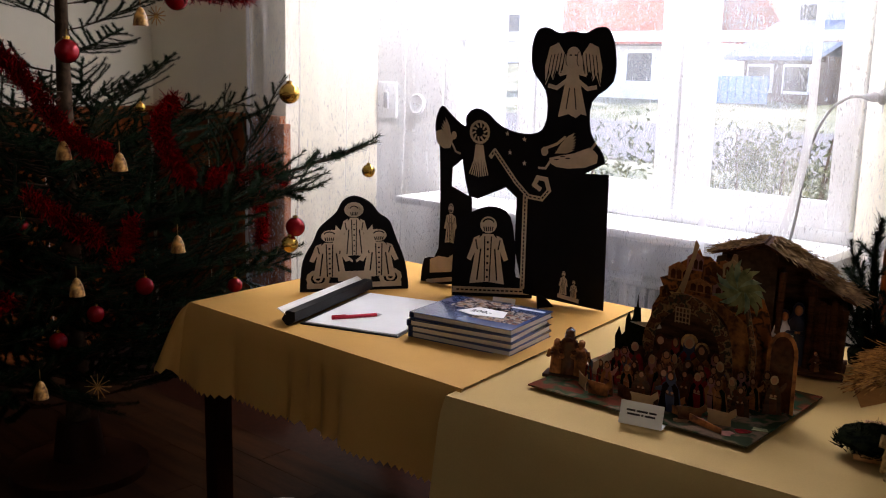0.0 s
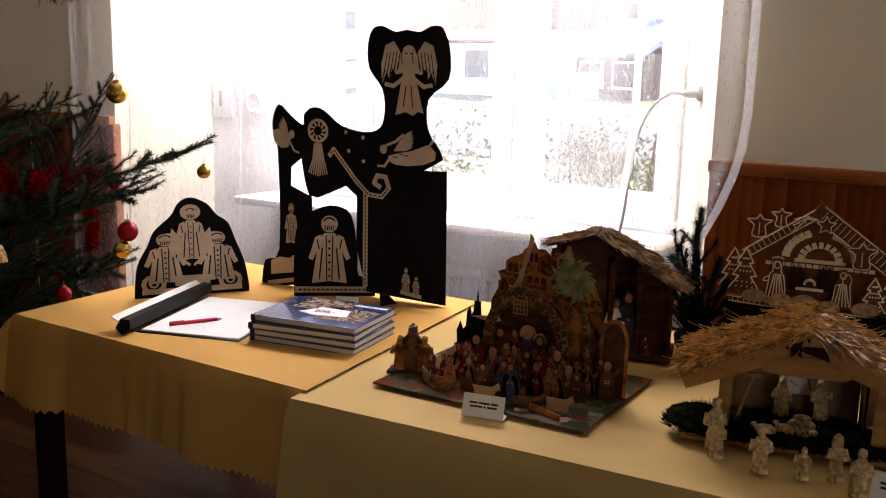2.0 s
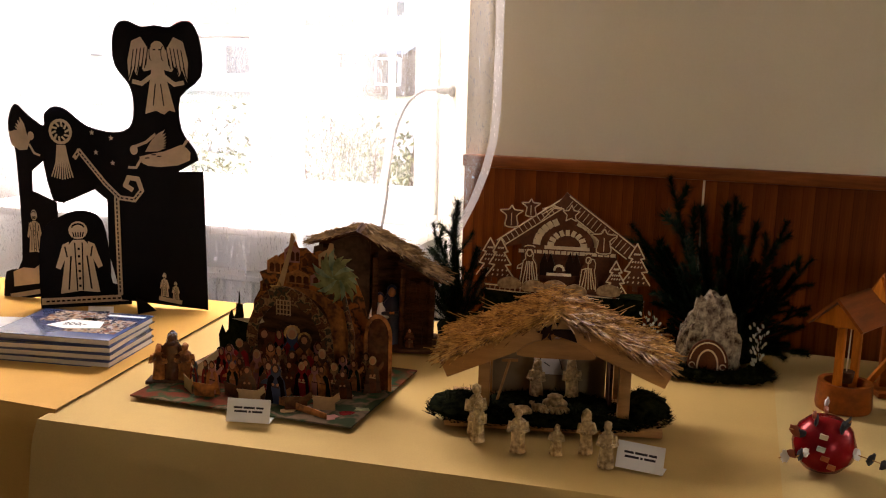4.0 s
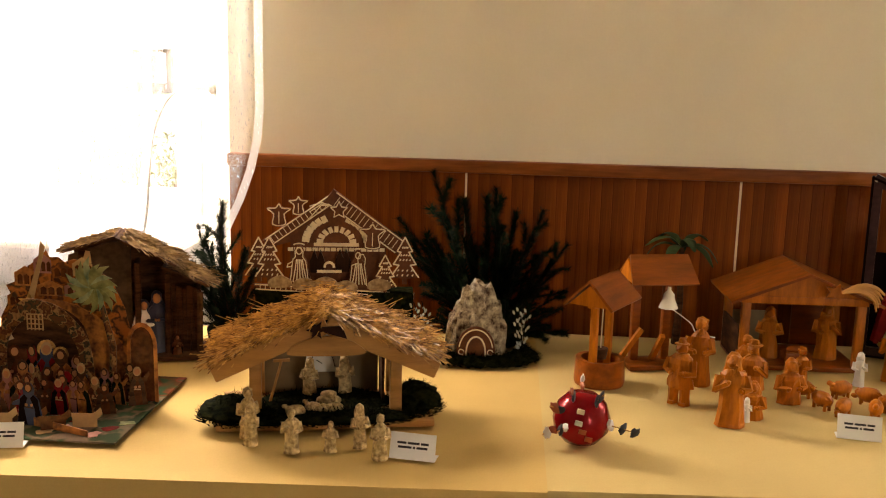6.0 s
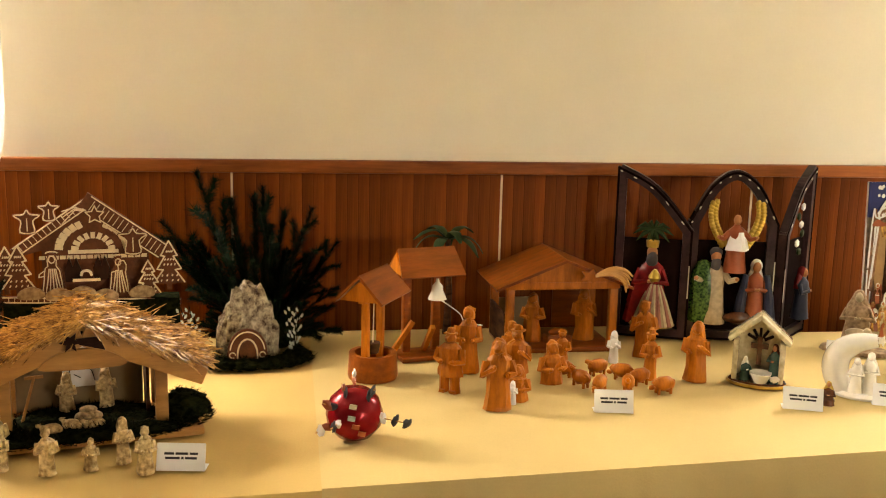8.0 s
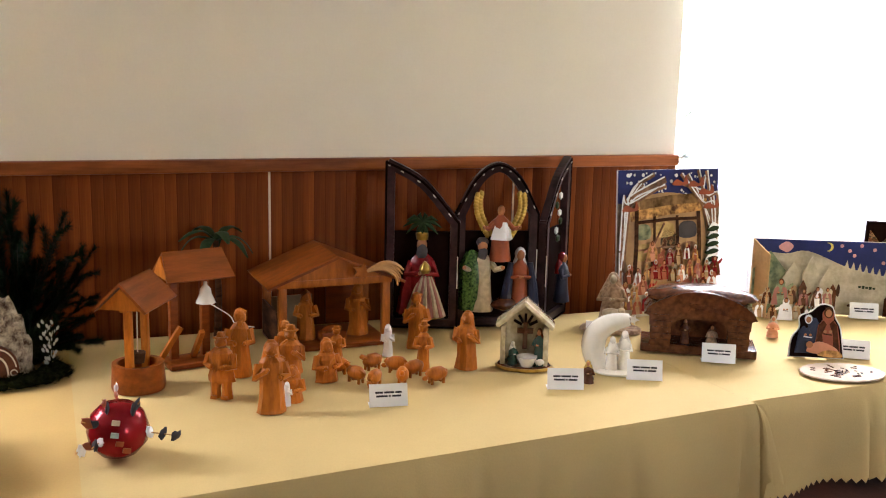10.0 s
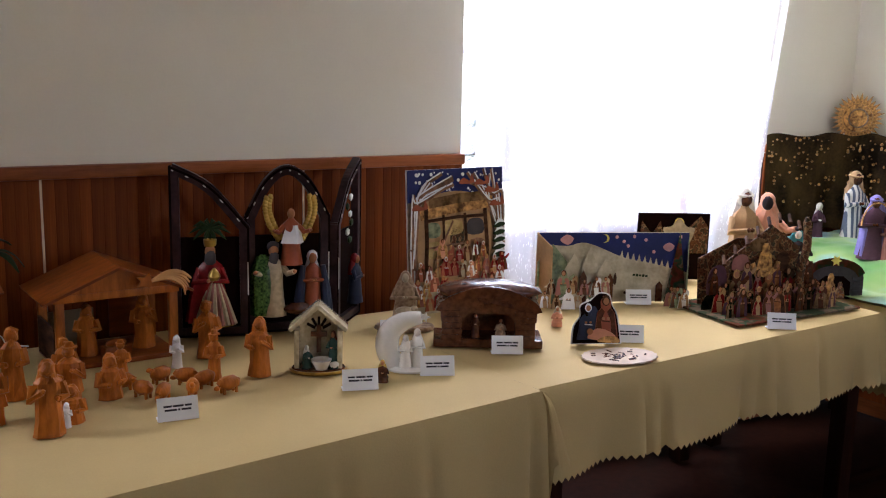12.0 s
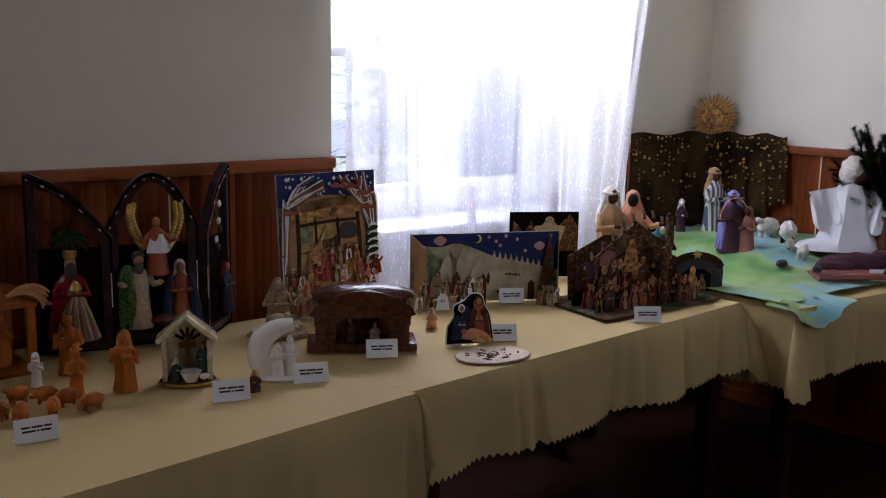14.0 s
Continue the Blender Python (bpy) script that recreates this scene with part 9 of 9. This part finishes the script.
part("ribbon_cutout", sheet(NB(), arc(0, 0.17, 0.069, 200, 340, 10) + arc(0, 0.17, 0.051, 340, 200, 10), 0.002, 0.014), M["straw"], p2, smooth=False)
part("tree_cutout", tube(NB(), spline([(0.13, -0.02, 0), (0.12, -0.02, 0.12), (0.14, -0.02, 0.2), (0.13, -0.02, 0.3)], 4, closed=False), [0.014] * 12 + [0.006], 7), M["pop_dark"], p2)
rnd = random.Random(15)
for i in range(40):
    row = i // 10
    x, y = -0.22 + 0.046 * (i % 10) + rnd.uniform(-0.012, 0.012), 0.015 - 0.035 * row
    paper_person(p2, rnd.uniform(0.06, 0.1) + (0.03 if row == 0 else 0), ("old_wood", "pop_orange", "rose", "tan", "glaze_brown", "moss")[(i * 5 + i // 6) % 6], ("glaze_brown", "old_straw", "red_robe", "old_wood", "purple_cloth")[(i * 3 + i // 5) % 5], pose(x, y, 0.006 + (0.05 if row == 0 and i % 3 == 0 else 0), 0, 0, rnd.uniform(-25, 20)), rnd.uniform(0.45, 0.7), ("glaze_brown", "old_wood", "straw")[i % 3], halo=i % 9 == 4)
for i, (x, z, w, h, mm) in enumerate(((-0.19, 0.05, 0.07, 0.1, "purple_cloth"), (-0.2, 0.0, 0.08, 0.06, "moss"), (-0.1, 0.13, 0.06, 0.05, "rose"), (0.08, 0.12, 0.05, 0.06, "old_wood"), (-0.03, 0.19, 0.06, 0.04, "old_straw"), (0.03, 0.06, 0.05, 0.06, "glaze_brown"))):
    part("printed_scenery", sheet(NB(), spline([(x - w / 2, z), (x - w / 2, z + h * 0.7), (x, z + h), (x + w / 2, z + h * 0.8), (x + w / 2, z)], 4), 0.0012, 0.026 - 0.001 * i), M[mm], p2)
part("donor_cutout", sheet(NB(), spline(person_outline(0.22, 0, 0.06, 0.115), 2), 0.002, -0.06), M["straw"], p2)
for i in range(7):
    paper_person(p2, 0.065, ("glaze_brown", "pop_orange", "tan")[i % 3], ("rose", "old_wood", "sage")[i % 3], pose(0.2 + 0.013 * i, 0.01 + 0.02 * (i % 3), 0.006, 0, 0, -20))
gs = thing("painted_grotto", "arched painted stone stable with a gold star", "paper nativity", (3.40, 1.865, TZ), -35)
part("wall", sheet(NB(), [(-0.1, 0)] + arc(0, 0.075, 0.1, 180, 0, 14, 0.06) + [(0.1, 0)], 0.02), M["stone"], gs)
part("hill_band", ribbon(NB(), arc(0, 0.08, 0.09, 165, 15, 12, 0.05), 0.026, 0.004, -0.004), M["pop_green"], gs, smooth=False)
part("opening", sheet(NB(), [(-0.055, 0), (-0.055, 0.06), (-0.03, 0.08), (0.03, 0.08), (0.055, 0.06), (0.055, 0)], 0.003, -0.003), M["dark_paint"], gs, smooth=False)
for r in range(5):
    for s in (-1, 1):
        part("painted_stone", block((s * (0.077 + 0.004 * (r % 2)), -0.003, 0.01 + 0.016 * r), (0.032, 0.006, 0.012), bev=0.002), M["stone"], gs)
part("gold_star", sheet(NB(), [(0.02 * (1 if i % 2 == 0 else 0.5) * math.cos(radians(i * 30)), 0.02 * (1 if i % 2 == 0 else 0.5) * math.sin(radians(i * 30))) for i in range(12)], 0.003, -0.006), M["yellow_print"], gs, m=pose(0, 0, 0.135), smooth=False)
for x in (-0.025, 0.02):
    part("painted_figure", sheet(NB(), person_outline(x, 0.002, 0.035, 0.06), 0.002, -0.007), M["pop_bright"], gs)

# ---- corner landscape with cloth dolls ----
mound = thing("silk_landscape", "green and turquoise silk cloth spread as a meadow", "silk cloth", (0, 0, 0))
bm = NB()
NX, NY = 60, 60
vs = []
for j in range(NY + 1):
    row = []
    for i in range(NX + 1):
        x, y = 3.43 + 0.98 * i / NX, 1.53 + 0.94 * j / NY
        y -= 0.035 * (i / NX)
        rise = 0.085 * min(1.0, max(0.0, (x - 3.62) / 0.3)) * min(1.0, max(0.0, (y - 1.58) / 0.3))
        z = TZ + 0.006 + rise + 0.010 * (noise.noise((x * 7, y * 7, 0)) + 0.6) + 0.006 * noise.noise((x * 19, y * 19, 2))
        row.append(bm.verts.new((x, y, max(z, TZ + 0.002))))
    vs.append(row)
for a, b in zip(vs, vs[1:]):
    for i in range(NX):
        bm.faces.new((a[i], a[i + 1], b[i + 1], b[i]))
part("silk", bm, M["silk"], mound)
bm = NB()
prev = None
for i in range(25):
    s = i / 24
    x = 3.36 + 0.34 * s
    row = []
    for k in range(9):
        q = k / 8
        dip = 0.075 * math.sin(math.pi * min(1, s * 1.15)) * q
        row.append(bm.verts.new((x, 1.56 - 0.10 * q - 0.06 * s * q - 0.006 * math.sin(s * 30) * q, TZ + 0.012 - dip * q + 0.008 * math.sin(s * 22) * (1 - q))))
    if prev:
        for k in range(8):
            bm.faces.new((prev[k], row[k], row[k + 1], prev[k + 1]))
    prev = row
part("hanging_fold", bm, M["silk"], mound)
bd = thing("star_backdrop", "dark brown cloth with gold stars draped in the corner", "backdrop cloth", (0, 0, 0))
bm = NB()
prev = None
path = spline([(3.80, 2.515), (4.05, 2.50), (4.28, 2.47), (4.37, 2.38), (4.40, 2.25), (4.405, 2.13)], 10, closed=False)
cols = []
for i, (x, y) in enumerate(path):
    col = []
    for k in range(13):
        q = k / 12
        z = 1.275 + 0.008 * math.sin(i * 0.5) - q * (0.42 if i < 38 else 0.42 - 0.2 * (i - 38) / 12)
        w = 0.014 * math.sin(i * 0.9) * (0.3 + q)
        col.append(bm.verts.new((x + w * 0.5, y + w - 0.02 * q, z)))
    cols.append(col)
for a, b in zip(cols, cols[1:]):
    for k in range(12):
        bm.faces.new((a[k], b[k], b[k + 1], a[k + 1]))
part("cloth", bm, M["star_cloth"], bd)
rnd = random.Random(2)
for i in range(230):
    j = rnd.randrange(1, len(path) - 1)
    q = rnd.random() ** 1.4 * 0.3
    x, y = path[j]
    w = 0.014 * math.sin(j * 0.9) * (0.3 + q / 0.42)
    r = rnd.uniform(0.0025, 0.0075)
    part("gold_star", blob(NB(), (x + w * 0.5 - 0.006, y + w - 0.012 - 0.02 * q, 1.262 - q), (r, r, r), 1), M["straw"], bd)
ss = thing("straw_sun", "large plaited straw sun on the wall corner", "straw sun", (4.345, 2.47, 1.345), -42)
part("disc", lathe(NB(), [(0.062, 0), (0.06, 0.006), (0.03, 0.009), (0.005, 0.012)], 26), M["straw"], ss, m=pose(0, 0, 0, 90))
for i in range(30):
    a = i * 12
    part("ray", sheet(NB(), [(0.05, -0.009), (0.075, -0.01), (0.105 + 0.01 * (i % 2), 0.0), (0.075, 0.01), (0.05, 0.009)], 0.003, 0.002 * (i % 2)), M["straw"], ss, m=pose(0, 0, 0, 0, a))
for i in range(16):
    part("plait_ring", tube(NB(), [(0.04 * math.cos(i * 0.393), -0.012, 0.04 * math.sin(i * 0.393)), (0.04 * math.cos(i * 0.393 + 0.35), -0.013, 0.04 * math.sin(i * 0.393 + 0.35))], 0.004, 5), M["dough"], ss)


def doll(label, at, h, mats, rz, extra=None, **kw):
    return figure("cloth_doll", label, at, h, mats, rz, "cloth dolls", "cloth doll", **kw)


ZB = TZ + 0.094
doll("cloth doll in a striped robe and headscarf", (4.120, 2.297, 0.807)[:2] + (ZB - 0.012,), 0.30, ("stripes", "glaze_brown", "tan"), -20, arms="fold", wide=0.85, turban=True, fold=0.1)
doll("small felt child doll with pale wool hair", (4.000, 2.375, 0.814)[:2] + (ZB - 0.012,), 0.16, ("purple_cloth", "wool", "wool"), -40, hood=True, wide=0.8)
doll("cloth doll mother in lilac veil and dark skirt", (3.860, 2.030, 0.772)[:2] + (ZB - 0.02,), 0.25, ("purple_cloth", "glaze_brown", "lilac"), -50, cape=True, wide=1.1, turban=True, fold=0.1)
doll("cloth doll in rose dress carrying a child", (3.880, 1.970, 0.768)[:2] + (ZB - 0.02,), 0.19, ("rose", "glaze_brown", "rose"), -80)
doll("cloth doll shepherd in peach robe and white headband", (3.400, 2.273, 0.942)[:2] + (TZ,), 0.345, ("tan", "glaze_brown", "wool"), -20, arms="fold", wide=1.0, turban=True, fold=0.12)
doll("cloth doll shepherd in orange hooded robe", (3.500, 2.247, 0.937)[:2] + (TZ,), 0.325, ("peach", "dark_wool", "peach"), -50, wide=1.1, cape=True, arms="out", fold=0.12)
doll("dark bent cloth doll with a turquoise shawl", (3.620, 2.188, 0.820)[:2] + (TZ + 0.02,), 0.2, ("dark_wool", "wool", "teal"), -40, kneel=True, wide=1.2)
hoop = solid("basket_handle", tube(NB(), [(x, 0, z) for x, z in arc(0, 0.0, 0.055, 0, 180, 14, 0.09)], 0.003, 7), M["straw"], "thin cane hoop over the lilac doll", "hoop", (3.840, 2.006, 0.962), -45)
# the large white seated doll
wd = NB()
lathe(wd, [(0.17, 0), (0.15, 0.04), (0.10, 0.14), (0.085, 0.24), (0.06, 0.29), (0.03, 0.31)], 20, ey=0.8, fold=0.1, folds=6)
blob(wd, (0.03, -0.02, 0.345), (0.045, 0.045, 0.055), 2, idx=1)
blob(wd, (0, -0.005, 0.365), (0.062, 0.065, 0.065), 3, 0.12, idx=2)
blob(wd, (-0.03, 0.01, 0.33), (0.04, 0.05, 0.06), 2, 0.12, idx=2)
for s in (-1, 1):
    for layer in (0.0, 0.022):
        rows = []
        for i in range(13):
            u = i / 12
            row = []
            for j in range(11):
                v = j / 10
                drop = (0.06 + 0.13 * math.sin(math.pi * (0.25 + 0.55 * u))) * v
                wave = 0.022 * math.sin(u * 7 + s) * v + 0.005 * math.sin(u * 17 + 5 * v)
                row.append(wd.verts.new((s * (0.05 + 0.15 * u - 0.03 * v * u), -0.01 - 0.035 * u - 0.06 * v * (1 - 0.4 * u) + wave + layer, 0.285 - 0.03 * u - drop)))
            rows.append(row)
        for a, b in zip(rows, rows[1:]):
            for j in range(10):
                wd.faces.new((a[j], b[j], b[j + 1], a[j + 1]))
    blob(wd, (s * 0.205, -0.05, 0.24), 0.015, 1, idx=1)
lathe(wd, [(0.13, 0), (0.10, 0.03), (0.03, 0.05)], 14, at=(-0.13, -0.08, 0), ey=0.6, fold=0.1, folds=5)
solid("cloth_doll", wd, [M["white_cloth"], M["glaze_brown"], M["wool"]], "large white-robed cloth doll with pale wool hair", "cloth doll", (4.25, 1.74, ZB - 0.006), -58, "cloth dolls").scale = (0.82, 0.82, 0.88)
for (x, y, L, r) in ((4.2, 2.07, 0.13, 170), (4.12, 1.93, 0.145, 25), (4.02, 1.86, 0.07, 200), (3.98, 1.78, 0.085, 15), (4.22, 1.52, 0.1, 160)):
    rise = 0.085 * min(1.0, max(0.0, (y - 1.58) / 0.3))
    sheep((x, y, TZ + 0.008 + rise), L, ("wool", "dark_wool" if L > 0.12 and r == 25 else "wool"), r, "woolly white felt sheep on the silk meadow", "felt sheep")
lying = solid("sleeping_doll", blob(blob(blob(NB(), (0, 0, 0.035), (0.15, 0.05, 0.04), 3, 0.2), (0.12, 0.02, 0.05), (0.05, 0.04, 0.035), 2, 0.1), (-0.08, -0.02, 0.03), (0.08, 0.05, 0.03), 2, 0.15), M["purple_cloth"], "dark doll lying wrapped in brown cloth", "cloth doll", (4.08, 1.62, TZ + 0.03), -35)
blk = NB()
for i in range(5):
    tube(blk, [(-0.14, 0.02 * i - 0.04, 0.012), (0, 0.02 * i - 0.045, 0.016 + 0.006 * (i % 2)), (0.14, 0.02 * i - 0.04, 0.012)], 0.014, 8)
solid("folded_blanket", blk, M["rose"], "folded brown blanket on the silk meadow", "blanket", (3.98, 1.60, TZ + 0.02), -30)
for x, y, r in ((3.83, 1.78, 0.035), (3.84, 1.64, 0.03), (4.1, 1.5, 0.03)):
    solid("meadow_stone", blob(NB(), (0, 0, 0.012), (r, r * 0.6, 0.014), 2, 0.2), M["stone"], "flat dark stone on the silk meadow", "stone", (x, y, TZ + 0.035 + 0.02 * (x < 4)), 20, group="stones")
label_card(4.06, 1.50, -40, 0.085, 0.045, TZ + 0.016)
fr = thing("fir_vase", "fir branches standing behind the white doll", "fir twigs", (4.30, 1.60, TZ + 0.012))
part("vase", lathe(NB(), [(0.05, 0), (0.06, 0.08), (0.035, 0.2), (0.04, 0.22), (0.03, 0.22)], 16), M["glaze_brown"], fr)
for i, e in enumerate(((0.0, 0.2, 0.55), (-0.05, 0.12, 0.57), (0.02, 0.0, 0.6), (-0.06, 0.22, 0.44), (-0.1, 0.05, 0.5), (0.0, 0.16, 0.42), (-0.04, -0.1, 0.55), (0.05, 0.1, 0.5))):
    sprig(fr, SHORT[i % 3], (0, 0, 0.2), e, i * 50, 0.35)
    sprig(fr, TUFT[i % 2], (0, 0, 0.22), (e[0] - 0.03, e[1] * 0.8, e[2] * 0.9), i * 50, 0.3)
# turned finial of a chair behind the net curtain
chair = thing("wooden_chair", "wooden chair with turned finials behind the curtain", "chair", (3.325, 2.63, 0), 0)
for x in (-0.24, 0.24):
    part("back_post", lathe(NB(), [(0.02, 0), (0.02, 0.95), (0.012, 0.965), (0.022, 0.99), (0.012, 1.02), (0.016, 1.04), (0.004, 1.07)], 12), M["rail"], chair, m=pose(x, 0.1, 0))
    part("front_leg", block((x, -0.05, 0.22), (0.04, 0.04, 0.44), bev=0.004), M["rail"], chair)
for z in (0.7, 0.9):
    part("back_rail", block((0, 0.1, z), (0.45, 0.018, 0.05), bev=0.004), M["rail"], chair)
part("seat", block((0, 0.0, 0.455), (0.52, 0.2, 0.03), bev=0.006), M["rail"], chair)
